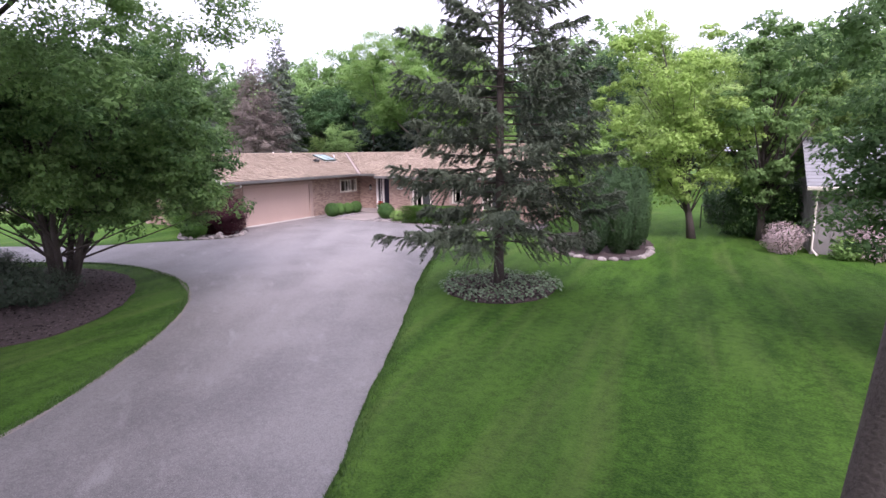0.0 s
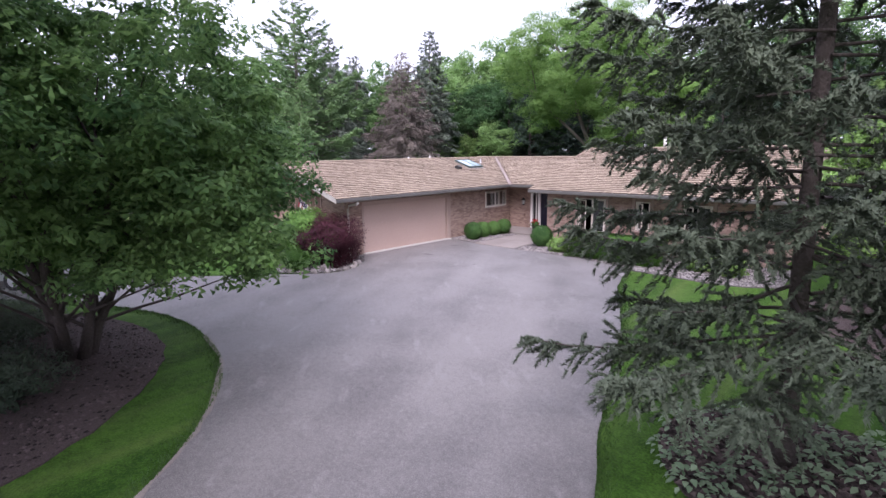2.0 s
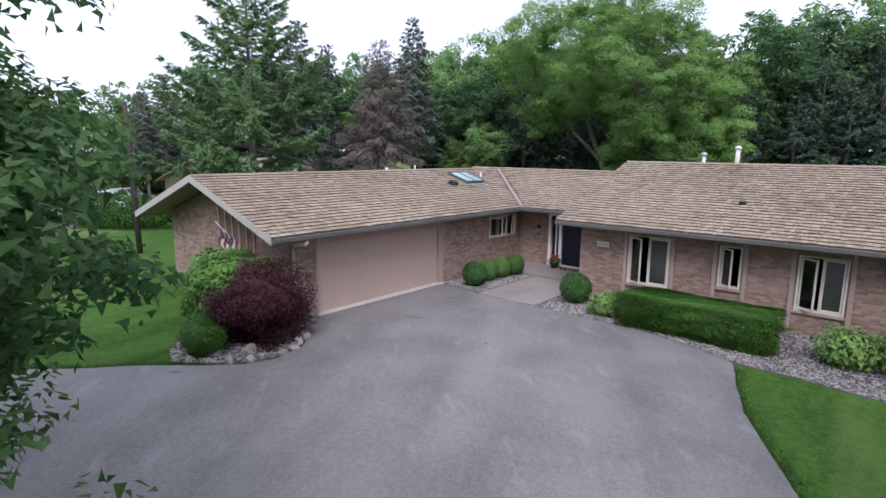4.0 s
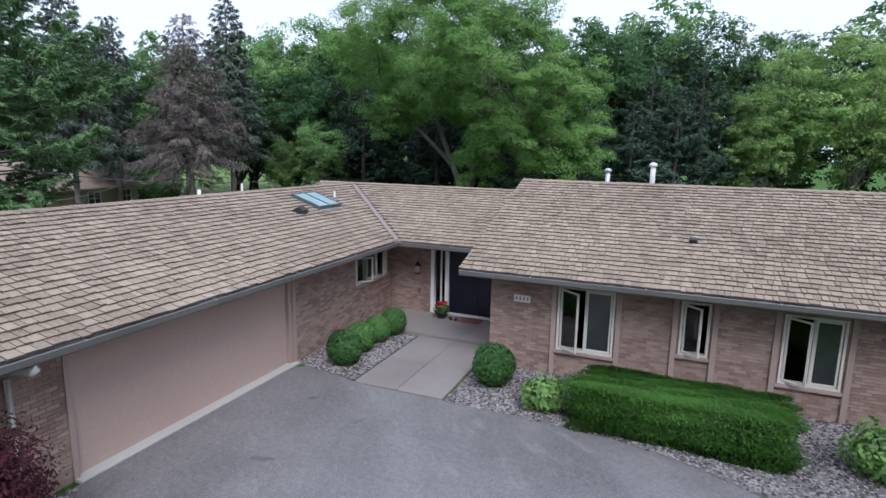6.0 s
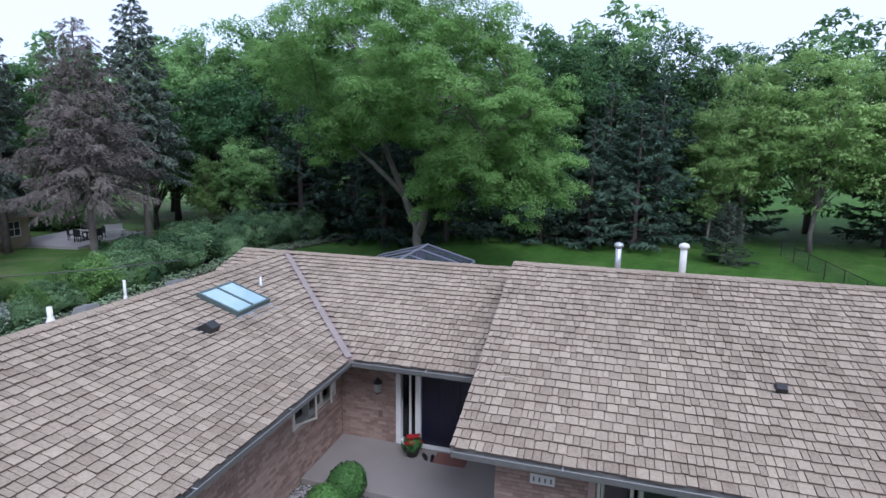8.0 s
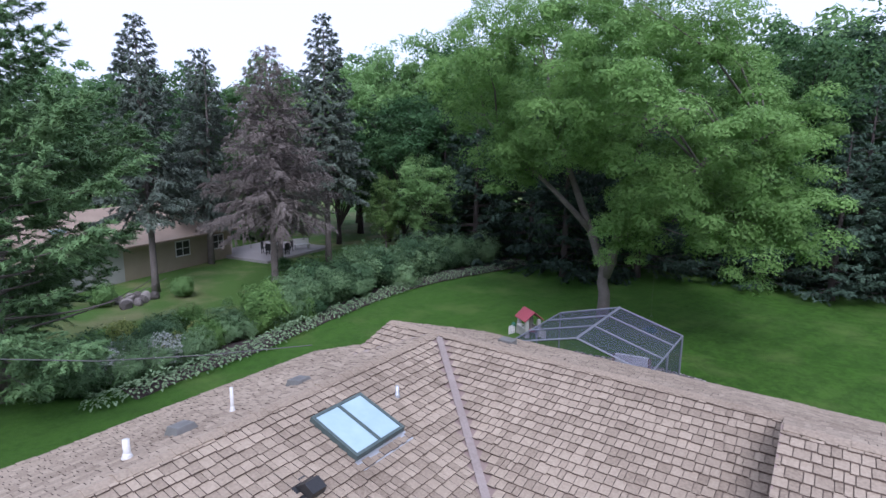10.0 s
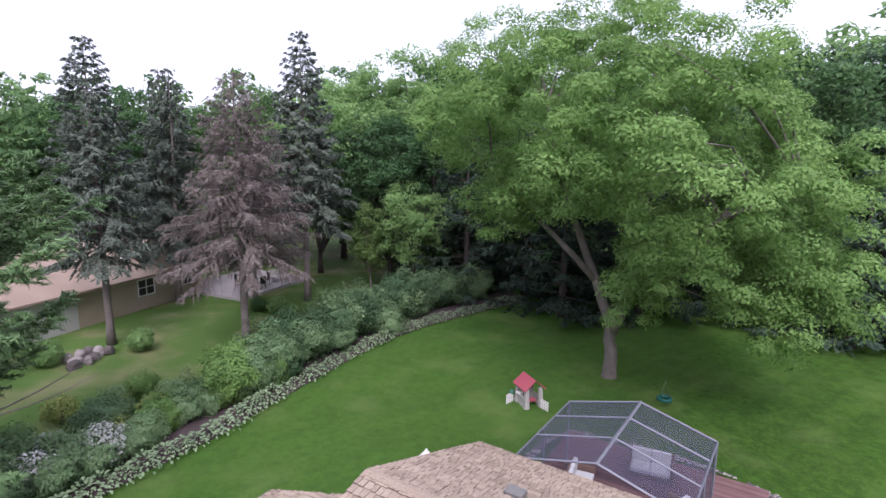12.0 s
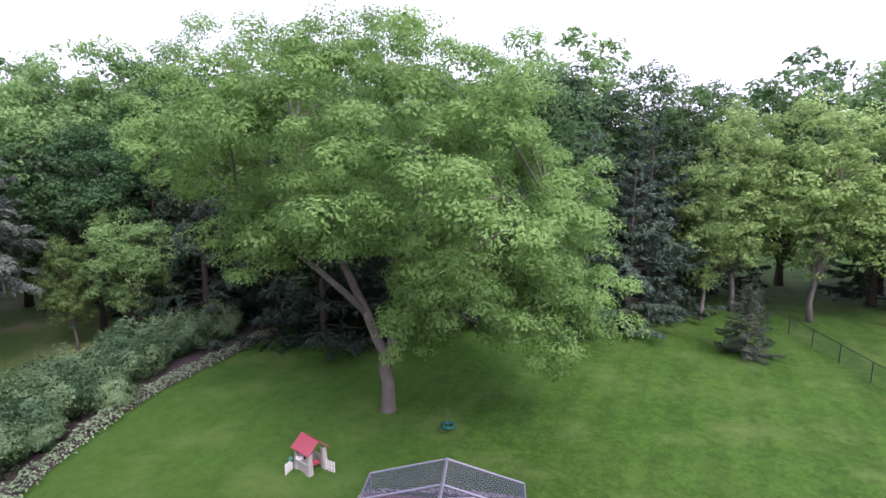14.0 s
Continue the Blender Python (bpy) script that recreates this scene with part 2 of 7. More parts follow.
green = mix_node(math_node('MULTIPLY', ramp_node(parts_.outputs["X"], -41.5, -44.5), 0.75), green, mix_node(ramp_node(dry, 0.46, 0.66), (0.115, 0.205, 0.048), (0.27, 0.27, 0.125)))
l.new(green, p.inputs["Base Color"])
p.inputs["Roughness"].default_value, p.inputs["Specular IOR Level"].default_value = 0.9, 0.15
b = n.new("ShaderNodeBump")
b.inputs["Strength"].default_value, b.inputs["Distance"].default_value = 0.9, 0.05
l.new(blades, b.inputs["Height"])
l.new(b.outputs[0], p.inputs["Normal"])

M_BLADE = leafy("grass_blade", (0.026, 0.065, 0.016), (0.115, 0.212, 0.057), translucent=0.3)

# asphalt: bright and dark grit, mottling at a hand's width, broad worn lanes
m = M_ASPHALT = bpy.data.materials.new("asphalt")
m.use_nodes = True
n, l = m.node_tree.nodes, m.node_tree.links
p = n["Principled BSDF"]
geo = n.new("ShaderNodeNewGeometry")
grit, mottle, broad = noise_node(70.0, 2.0), noise_node(11.0, 6.0), noise_node(0.55, 5.0)
lanes = noise_node(1.0, 3.0, (0.75, 0.09, 1), radians(28))
tone = math_node('ADD', math_node('MULTIPLY', mottle, 0.28), math_node('ADD', math_node('MULTIPLY', broad, 0.44), math_node('MULTIPLY', lanes, 0.38)))
grey = mix_node(ramp_node(tone, 0.37, 0.63), (0.096, 0.089, 0.084), (0.214, 0.200, 0.189))
scuffs = noise_node(1.0, 6.0, (2.6, 0.8, 1), radians(48))
grey = mix_node(math_node('MULTIPLY', ramp_node(scuffs, 0.60, 0.76), 0.55), grey, (0.33, 0.315, 0.30))
grey = mix_node(math_node('MULTIPLY', ramp_node(grit, 0.52, 0.68), 0.50), grey, (0.34, 0.322, 0.308))
grey = mix_node(math_node('MULTIPLY', ramp_node(grit, 0.46, 0.30), 0.55), grey, (0.07, 0.067, 0.067))
l.new(grey, p.inputs["Base Color"])
p.inputs["Roughness"].default_value, p.inputs["Specular IOR Level"].default_value = 0.58, 0.5
b = n.new("ShaderNodeBump")
b.inputs["Strength"].default_value, b.inputs["Distance"].default_value = 0.6, 0.008
l.new(grit, b.inputs["Height"])
l.new(b.outputs[0], p.inputs["Normal"])

# ---------------------------------------------------------------- building helpers
class Shape:
    """Gathers faces of one mesh."""

    def __init__(self):
        self.v, self.f = [], []

    def add(self, verts, faces):
        k = len(self.v)
        self.v += [tuple(p) for p in verts]
        self.f += [tuple(i + k for i in f) for f in faces]
        return self

    def box(self, x0, x1, y0, y1, z0, z1, m=None):
        vs = [Vector((x, y, z)) for z in (z0, z1) for y in (y0, y1) for x in (x0, x1)]
        if m is not None:
            vs = [m @ p for p in vs]
        return self.add(vs, [(0, 2, 3, 1), (4, 5, 7, 6), (0, 1, 5, 4), (2, 6, 7, 3), (0, 4, 6, 2), (1, 3, 7, 5)])

    def tube(self, pts, radii, sides=8, cap=True):
        pts = [Vector(p) for p in pts]
        k = len(self.v)
        for i, p in enumerate(pts):
            d = (pts[min(i + 1, len(pts) - 1)] - pts[max(i - 1, 0)])
            d = d.normalized() if d.length > 1e-6 else Vector((0, 0, 1))
            a = d.cross(Vector((0, 0, 1)) if abs(d.z) < 0.9 else Vector((1, 0, 0))).normalized()
            c = d.cross(a)
            for s in range(sides):
                t = 2 * math.pi * s / sides
                self.v.append(tuple(p + (a * math.cos(t) + c * math.sin(t)) * radii[i]))
        for i in range(len(pts) - 1):
            for s in range(sides):
                q = (s + 1) % sides
                self.f.append((k + i * sides + s, k + i * sides + q, k + (i + 1) * sides + q, k + (i + 1) * sides + s))
        if cap:
            self.f.append(tuple(k + s for s in reversed(range(sides))))
            self.f.append(tuple(k + (len(pts) - 1) * sides + s for s in range(sides)))
        return self

    def prism(self, outline, z0, z1):
        c = len(outline)
        vs = [(x, y, z0) for x, y in outline] + [(x, y, z1) for x, y in outline]
        return self.add(vs, [tuple(reversed(range(c))), tuple(range(c, 2 * c))] + [(i, (i + 1) % c, c + (i + 1) % c, c + i) for i in range(c)])

    def lathe(self, profile, sides=16, at=(0, 0, 0)):
        k = len(self.v)
        for r, z in profile:
            for s in range(sides):
                t = 2 * math.pi * s / sides
                self.v.append((at[0] + r * math.cos(t), at[1] + r * math.sin(t), at[2] + z))
        for i in range(len(profile) - 1):
            for s in range(sides):
                q = (s + 1) % sides
                self.f.append((k + i * sides + s, k + i * sides + q, k + (i + 1) * sides + q, k + (i + 1) * sides + s))
        self.f.append(tuple(k + (len(profile) - 1) * sides + s for s in range(sides)))
        return self

    def mesh(self, name, mat, smooth=False):
        me = bpy.data.meshes.new(name)
        me.from_pydata(self.v, [], self.f)
        me.materials.append(mat)
        if smooth:
            me.shade_smooth()
        return me


def thing(name, x, y, z, label, category, group="", kind=""):
    ob = new(name)
    ob.empty_display_size = 0.2
    ob.location = (x, y, z)
    return tagged(ob, label, category, group, kind)


def solo(name, shape, mat, label, category, group="", kind="", smooth=False, bevel=0.0):
    ob = new(name, shape.mesh(name, mat, smooth))
    if bevel:
        soften(ob, bevel)
    return tagged(ob, label, category, group, kind)


def soften(ob, width):
    mod = ob.modifiers.new("bevel", 'BEVEL')
    mod.width, mod.segments, mod.limit_method = width, 2, 'ANGLE'


def part(name, shape, mat, parent, label="", smooth=False, bevel=0.0):
    """One mesh in world coordinates under a thing, or under a part of a thing."""
    me = shape if isinstance(shape, bpy.types.Mesh) else shape.mesh(name, mat, smooth)
    ob = new(name, me)
    ob.parent = parent
    if parent.type == 'EMPTY':
        ob.matrix_parent_inverse = Matrix.Translation(-parent.location)
    if bevel:
        soften(ob, bevel)
    return tagged(ob, label)


def array_mesh(name, verts, quads, mat):
    me = bpy.data.meshes.new(name)
    c, k = len(quads), len(quads[0])
    me.vertices.add(len(verts))
    me.vertices.foreach_set("co", np.asarray(verts, dtype=np.float32).ravel())
    me.loops.add(k * c)
    me.loops.foreach_set("vertex_index", np.asarray(quads, dtype=np.int32).ravel())
    me.polygons.add(c)
    me.polygons.foreach_set("loop_start", np.arange(0, k * c, k, dtype=np.int32))
    me.materials.append(mat)
    me.update(calc_edges=True)
    return me


def unit(a):
    return a / np.maximum(np.linalg.norm(a, axis=-1, keepdims=True), 1e-9)


def soft_normals(me, shade, corners):
    """Lets the leaves of a tuft take the light like one rounded mass."""
    att = me.attributes.new("custom_normal", 'FLOAT_VECTOR', 'POINT')
    att.data.foreach_set("vector", np.repeat(unit(shade), corners, axis=0).astype(np.float32).ravel())
    me.polygons.foreach_set("use_smooth", np.ones(len(me.polygons), dtype=bool))
    me.update()
    return me


def leaf_mesh(name, c, nrm, size, mat, rng, aspect=0.5, along=None, fold=0.18, small=False, shade=None):
    """Folded leaves at the places c, facing nrm; along gives their length's direction, shade the way their tuft faces."""
    k = len(c)
    nrm = unit(nrm)
    if shade is not None:
        nrm = np.where(np.sum(nrm * shade, axis=1, keepdims=True) < 0, -nrm, nrm)
    a = rng.normal(size=(k, 3)) if along is None else along + rng.normal(size=(k, 3)) * 0.15
    a = unit(a - nrm * np.sum(a * nrm, axis=1, keepdims=True))
    w = np.cross(nrm, a)
    s = np.broadcast_to(np.asarray(size, dtype=float), (k,))[:, None]
    if small:                                # far or tiny leaves: one triangle each
        v = np.stack([c - a * s * 0.4 + w * s * aspect * 0.5, c - a * s * 0.5 - w * s * aspect * 0.5, c + a * s * 0.6], axis=1).reshape(-1, 3)
        me = array_mesh(name, v, np.arange(3 * k).reshape(-1, 3), mat)
        return me if shade is None else soft_normals(me, shade, 3)
    v = np.stack([c - a * s * 0.5, c + w * s * aspect * 0.5 + nrm * s * fold, c + a * s * 0.5, c - w * s * aspect * 0.5 + nrm * s * fold], axis=1).reshape(-1, 3)
    return array_mesh(name, v, np.arange(4 * k).reshape(-1, 4), mat)


def ball(rng, k, power=3.0):
    return unit(rng.normal(size=(k, 3))) * rng.random((k, 1)) ** (1 / power)


def broad_tree(name, seed, height, spread, base, trunk_r, clumps, leaves, leaf, mat, bark, lean=(0, 0), skew=(0, 0), loose=0.4, fork=0.35, flat=0.6, clump_r=0.24, stems=1, droop=0.0, hollow=0.5, small=False, limb=0.42, limbs=None, extra=(), hubs_n=6, tuft=0.52, under=0.35, trim=None):
    """Trunk and limbs that reach into a crown of leaf clumps."""
    rng = np.random.default_rng(seed)
    root = new(name)
    zc, hz = (height + base) / 2, (height - base) / 2
    d = unit(rng.normal(size=(clumps, 3)))
    r = hollow + (1 - hollow) * rng.random((clumps, 1)) ** 0.6
    r[: clumps // 6] *= 0.55
    wob = 1 + 0.22 * np.sin(3 * np.arctan2(d[:, 1:2], d[:, 0:1]) + seed) * (1 - np.abs(d[:, 2:3])) + rng.normal(size=(clumps, 1)) * 0.05
    cen = d * r * wob * np.array([spread, spread, hz])
    low = cen[:, 2] < -0.2 * hz
    cen[low, :2] *= (1 - under * (-(cen[low, 2:3]) / hz))
    cen[:, 2] += zc - droop * np.linalg.norm(cen[:, :2], axis=1) / max(spread, 0.1)
    cen[:, 2] -= (cen[:, :2] @ np.array(skew)) / max(spread, 0.1)
    cen[:, :2] += np.array(lean) * (cen[:, 2:3] / height)
    if trim:                                  # the crown's underside rises to one side
        cen = cen[cen[:, 2] > trim[0] + trim[1] * cen[:, 0] + 0.12 * np.abs(cen[:, 1])]
    for ex, ey, ez, er, eh, ec in extra:      # boughs that hang out of the crown
        q = ball(rng, ec, 4.0)
        cen = np.concatenate([cen, q * np.array([er, er, eh]) + np.array([ex, ey, ez])])
    clumps = len(cen)
    wood = Shape()
    top = Vector((lean[0] * 0.8, lean[1] * 0.8, height * 0.82))
    starts = []
    for s in range(0 if limbs else stems):
        az = 2 * math.pi * s / stems + rng.random()
        off = 0.0 if stems == 1 else trunk_r * 2.2
        p0 = Vector((off * math.cos(az), off * math.sin(az), -0.1))
        out = 0.0 if stems == 1 else spread * 0.42
        pts = [p0]
        for q in (0.12, 0.3, 0.5, 0.75, 1.0):
            w = Vector((rng.normal(), rng.normal(), 0)) * 0.03 * height * q
            pts.append(p0.lerp(top, q) + w + Vector((math.cos(az), math.sin(az), 0)) * out * q)
        rad = [trunk_r * 1.45, trunk_r, trunk_r * 0.85, trunk_r * 0.62, trunk_r * 0.34, trunk_r * 0.08]
        wood.tube(pts, rad, 10)
        starts.append(pts)
    for line, r_a, r_b in limbs or ():
        fine_line = [Vector(line[0])]
        for a, b in zip(line[:-1], line[1:]):
            fine_line += [Vector(a).lerp(Vector(b), 0.5) + Vector(rng.normal(size=3)) * 0.05, Vector(b)]
        c = len(fine_line) - 1
        wood.tube(fine_line, [r_a + (r_b - r_a) * i / c for i in range(c + 1)], 12)
        starts.append(fine_line)
    order = rng.permutation(clumps)[: min(clumps, 70 if limbs else 46)]
    for i in order:
        e = Vector(cen[i])
        if limbs:
            s0 = min((p for ln in starts for p in ln[2:] if p.z < e.z + 1.0), key=lambda p: (p - e).length + 0.5 * max(p.z - e.z, 0))
            mid = s0.lerp(e, 0.5) + Vector((0, 0, 0.1 * (e - s0).length)) + Vector(rng.normal(size=3)) * 0.06 * (e - s0).length
            wood.tube([s0, s0.lerp(mid, 0.5), mid, mid.lerp(e, 0.5), e], [0.06, 0.05, 0.04, 0.025, 0.008], 6, False)
            continue
        pts = starts[int(rng.integers(stems))]
        q = min(max((e.z / height) - 0.18, fork * 0.6), 0.9) * 4.99 if height > 0 else 0
        a, bq = int(q), q - int(q)
        s0 = pts[min(a, 4)].lerp(pts[min(a + 1, 5)], bq)
        if s0.z > e.z + 0.5:
            s0 = pts[1].lerp(pts[2], rng.random())
        mid = s0.lerp(e, 0.5) + Vector((0, 0, 0.07 * (e - s0).length)) + Vector(rng.normal(size=3)) * 0.05 * (e - s0).length
        r0 = trunk_r * (limb if s0.z < 0.5 * height else limb * 0.6)
        wood.tube([s0, s0.lerp(mid, 0.5) + Vector((0, 0, 0.03)), mid, mid.lerp(e, 0.5), e], [r0, r0 * 0.8, r0 * 0.55, r0 * 0.33, r0 * 0.1], 6, False)
    part("trunk", wood, bark, root, smooth=True)
    per = np.maximum((leaves / clumps * (0.6 + 0.8 * rng.random(clumps))).astype(int), 1)
    idx = np.repeat(np.arange(clumps), per)
    k = len(idx)
    rc = (clump_r * spread * (0.65 + 0.7 * rng.random(clumps)))[idx][:, None]
    dd = unit(rng.normal(size=(k, 3)))
    dd[:, 2] = np.where((dd[:, 2] < 0) & (rng.random(k) < 0.8), -dd[:, 2], dd[:, 2])      # each tuft is a dome, open below
    hubs = unit(rng.normal(size=(clumps, hubs_n, 3)) + np.array([0, 0, 0.25])) * (0.6 + 0.45 * rng.random((clumps, hubs_n, 1)))
    which = rng.integers(0, hubs_n, k)
    hub = hubs[idx, which]
    wide = tuft * (0.65 + 0.7 * rng.random((clumps, hubs_n)))[idx, which][:, None]
    shell = (0.55 + 0.5 * rng.random((k, 1)) ** 0.6)
    pos = cen[idx] + (hub * np.array([1, 1, flat]) + dd * wide * shell * np.array([1, 1, 0.62])) * rc
    pos[:, 2] -= (0.10 * rng.random(k) * (1 - np.abs(dd[:, 2]))) * rc[:, 0]
    pos += rng.normal(size=(k, 3)) * 0.035 * rc
    nrm = dd * 0.9 + np.array([0, 0, 0.5]) + rng.normal(size=(k, 3)) * loose
    shade = dd + hub * 0.45 + np.array([0, 0, 0.12]) + rng.normal(size=(k, 3)) * 0.2
    part("crown", leaf_mesh("crown", pos, nrm, leaf * (0.6 + 0.8 * rng.random(k)), mat, rng, 0.62, small=small, shade=shade if small else None), mat, root)
    return root


def needle_tree(name, seed, height, spread, base, trunk_r, branches, twigs, blades, needle, mat, bark, droop=0.25, lift=0.15, taper=0.85, hang=0.5, twig=0.35, aspect=0.2, bare=0.0, twin=False, shape=None, crooked=0.0, whorl=0, spire=0.2, bushy=0.12):
    """A conifer whose branches carry side twigs set with narrow needle tufts."""
    rng = np.random.default_rng(seed)
    root = new(name)
    wood = Shape()
    tops = [(0.0, 0.0)] if not twin else [(-0.5, 0.0), (0.5, 0.1)]
    for ox, oy in tops:
        pts = [Vector((ox * min(1, q * 1.3) + crooked * math.sin(5 * q + seed), oy * q, height * q - 0.1)) for q in (0, 0.08, 0.3, 0.55, 0.8, 1.0)]
        wood.tube(pts, [trunk_r * 1.35, trunk_r, trunk_r * 0.8, trunk_r * 0.55, trunk_r * 0.25, 0.015], 9)
    C, N, A, S = [], [], [], []
    for i in range(branches):
        q = ((i + rng.random()) / branches) ** 0.92
        if whorl:                                # branches stand in tiers
            q = (math.floor(q * whorl) + 0.5 * rng.random()) / whorl
        z0 = base + (height - base) * q * 0.985
        wide = ((1 - q) ** taper) if shape is None else shape(q)
        L = spread * wide * (0.55 + 0.55 * rng.random()) + spire
        az = i * 2.39996 + rng.normal() * 0.4
        ox, oy = tops[i % len(tops)] if q > 0.45 else tops[0]
        h = np.array([math.cos(az), math.sin(az), 0.0])
        side = np.array([-h[1], h[0], 0.0])
        s = np.linspace(0, 1, 7)
        dr = droop * (0.7 + 0.6 * rng.random())
        bz = z0 + L * (0.4 * q * s - dr * (1 - 0.6 * q) * s ** 1.3 + lift * s ** 3)
        line = np.stack([ox + h[0] * L * s, oy + h[1] * L * s, bz], axis=1) + side * (0.05 * L * np.sin(3 * s + i))[:, None]
        r0 = max(trunk_r * 0.2 * (1 - q) + 0.006, 0.008)
        wood.tube(line, [r0 * (1 - 0.85 * t) for t in s], 5, False)
        if rng.random() < bare:
            continue
        k = max(int(twigs * L / spread), 4)
        t = 0.18 + 0.82 * rng.random(k) ** 0.75
        t[:2] = 0.97
        on = np.stack([np.interp(t, s, line[:, j]) for j in range(3)], axis=1)
        sg = np.where(rng.random(k) < 0.5, -1.0, 1.0)
        dirn = unit(h * (0.35 + 0.6 * t[:, None]) + side * (sg * (0.95 - 0.45 * t))[:, None] + rng.normal(size=(k, 3)) * bushy)
        ln = (twig * L * (1.12 - t) + 0.10 * spread ** 0.5 * (1 - 0.45 * q)) * (0.5 + 0.7 * rng.random(k))
        per = np.maximum((blades * ln / (twig * spread * 0.5 + 0.1)).astype(int), 8)
        j = np.repeat(np.arange(k), per)
        m_ = len(j)
        u = rng.random(m_)
        c = on[j] + dirn[j] * (ln[j] * u)[:, None]
        c[:, 2] -= hang * ln[j] * u ** 1.4
        perp = rng.normal(size=(m_, 3))
        d = unit(dirn[j] + np.array([0, 0, -0.7 * hang]) * u[:, None] + unit(perp) * 0.65)
        C.append(c + d * needle * 0.3)
        A.append(d)
        S.append(np.array([0, 0, 0.75]) + h * 0.55 + perp * 0.22)
        N.append(np.array([0, 0, 0.8]) + rng.normal(size=(m_, 3)) * 0.6)
    part("trunk", wood, bark, root, smooth=True)
    C, N, A, S = np.concatenate(C), np.concatenate(N), np.concatenate(A), np.concatenate(S)
    part("crown", leaf_mesh("crown", C, N, needle * (0.6 + 0.8 * rng.random(len(C))), mat, rng, aspect, A, small=True, shade=S), mat, root)
    return root


def shrub(name, seed, rx, ry, rz, leaves, leaf, mat, boxy=2.0, ragged=0.1, aspect=0.55, upward=0.5, open_base=0.0, lobes=0, small=False, lump=0.0, clipped=False):
    """Leaves on and just under the skin of a rounded body, on short stems."""
    rng = np.random.default_rng(seed)
    root = new(name)
    d = unit(rng.normal(size=(leaves, 3)))
    if clipped:                              # leaves spread evenly over the faces of a box
        area = np.array([ry * rz, rx * rz, rx * ry * 1.3])
        face = rng.choice(3, leaves, p=area / area.sum())
        d = rng.uniform(-1, 1, size=(leaves, 3))
        d[np.arange(leaves), face] = np.where(rng.random(leaves) < 0.5, -1.0, 1.0)
        d[:, 2] = np.where((face == 2) & (d[:, 2] < 0), 1.0, d[:, 2])
        d = unit(d)
    body = (np.sum(np.abs(d) ** boxy, axis=1, keepdims=True)) ** (-1 / boxy)
    r = (1 - 0.42 * rng.random((leaves, 1)) ** 2.2) * body
    bumps = 0
    for f in range(5):
        w = rng.normal(size=3) * (2.5 + 1.5 * f)
        bumps = bumps + np.sin(d @ w + rng.random() * 6)[:, None] * ragged * 0.35
    if lobes:
        hub = unit(rng.normal(size=(lobes, 3)))
        near = np.max(d @ hub.T, axis=1, keepdims=True)
        bumps = bumps + 1.6 * ragged * (near - 0.75) + lump * (near - 0.972)
    pos = d * r * (1 + bumps) + rng.normal(size=(leaves, 3)) * ragged * 0.18
    pos[:, 2] = np.maximum(pos[:, 2], -0.92 + open_base)
    pos = pos * np.array([rx, ry, rz]) + np.array([0, 0, rz * 0.98])
    nrm = d + np.array([0, 0, upward]) + rng.normal(size=(leaves, 3)) * 0.45
    wood = Shape()
    for i in range(9):
        az, q = i * 2.4, 0.25 + 0.5 * rng.random()
        e = Vector((rx * q * math.cos(az), ry * q * math.sin(az), rz * (1.0 + 0.5 * rng.random())))
        wood.tube([(e.x * 0.15, e.y * 0.15, -0.05), (e.x * 0.5, e.y * 0.5, e.z * 0.45), e], [0.022, 0.016, 0.006], 5, False)
    tagged(part("stem", wood, M_BARKDARK, root, smooth=True), "", "", "", "stuff")
    part("foliage", leaf_mesh("foliage", pos, nrm, leaf * (0.6 + 0.8 * rng.random(leaves)), mat, rng, aspect, upward * np.array([0, 0, 1.0]) + d if upward > 0.8 else None, small=small, shade=(d + rng.normal(size=d.shape) * 0.3 + np.array([0, 0, 0.2])) if small else None), mat, root)
    return root


LEAF = {}


def hosta(name, seed, radius, leaves, mat, long=0.38):
    """A mound of broad arching leaves, each a child on one shared leaf mesh."""
    rng = np.random.default_rng(seed)
    if mat.name not in LEAF:
        w = 0.36
        V = [(0, 0, 0), (0.45, -w, 0.13), (0.45, 0, 0.04), (0.45, w, 0.13), (0.85, -w * 0.6, 0.02), (0.85, 0, -0.05), (0.85, w * 0.6, 0.02), (1.05, 0, -0.22)]
        LEAF[mat.name] = Shape().add(V, [(0, 2, 1), (0, 3, 2), (1, 2, 5, 4), (2, 3, 6, 5), (4, 5, 7), (5, 6, 7)]).mesh("leaf", mat, True)
    root = new(name)
    for i in range(leaves):
        q = (i + 0.5) / leaves
        az = math.degrees(i * 2.39996) + rng.normal() * 8
        ln = radius * (long + 0.14 * rng.random())
        R = radius * (0.12 + 0.62 * q ** 0.8)
        z0 = radius * (0.78 - 0.5 * q) * (0.85 + 0.3 * rng.random())
        ob = new("leaf", LEAF[mat.name])
        ob.parent = root
        ob.matrix_basis = pose(0, 0, 0, 0, 0, az) @ Matrix.Translation((R, 0, z0)) @ pose(0, 0, 0, rng.normal() * 12, -25 + 55 * q + rng.normal() * 6, 0) @ Matrix.Scale(ln, 4)
    return root


def place(ob, x, y, z=None, turn=0.0, size=1.0, label="", category="", group="", tilt=(0, 0)):
    """Stands a thing that was built round the origin at its place."""
    z = ground_z(x, y) if z is None else z
    ob.matrix_basis = pose(x, y, z, tilt[0], tilt[1], turn) @ Matrix.Scale(size, 4)
    return tagged(ob, label, category, group)


def again(ob, x, y, z=None, turn=0.0, size=1.0, tilt=(0, 0)):
    z = ground_z(x, y) if z is None else z
    c = copy_thing(ob, pose(x, y, z, tilt[0], tilt[1], turn))
    c.scale = (size, size, size)
    return c


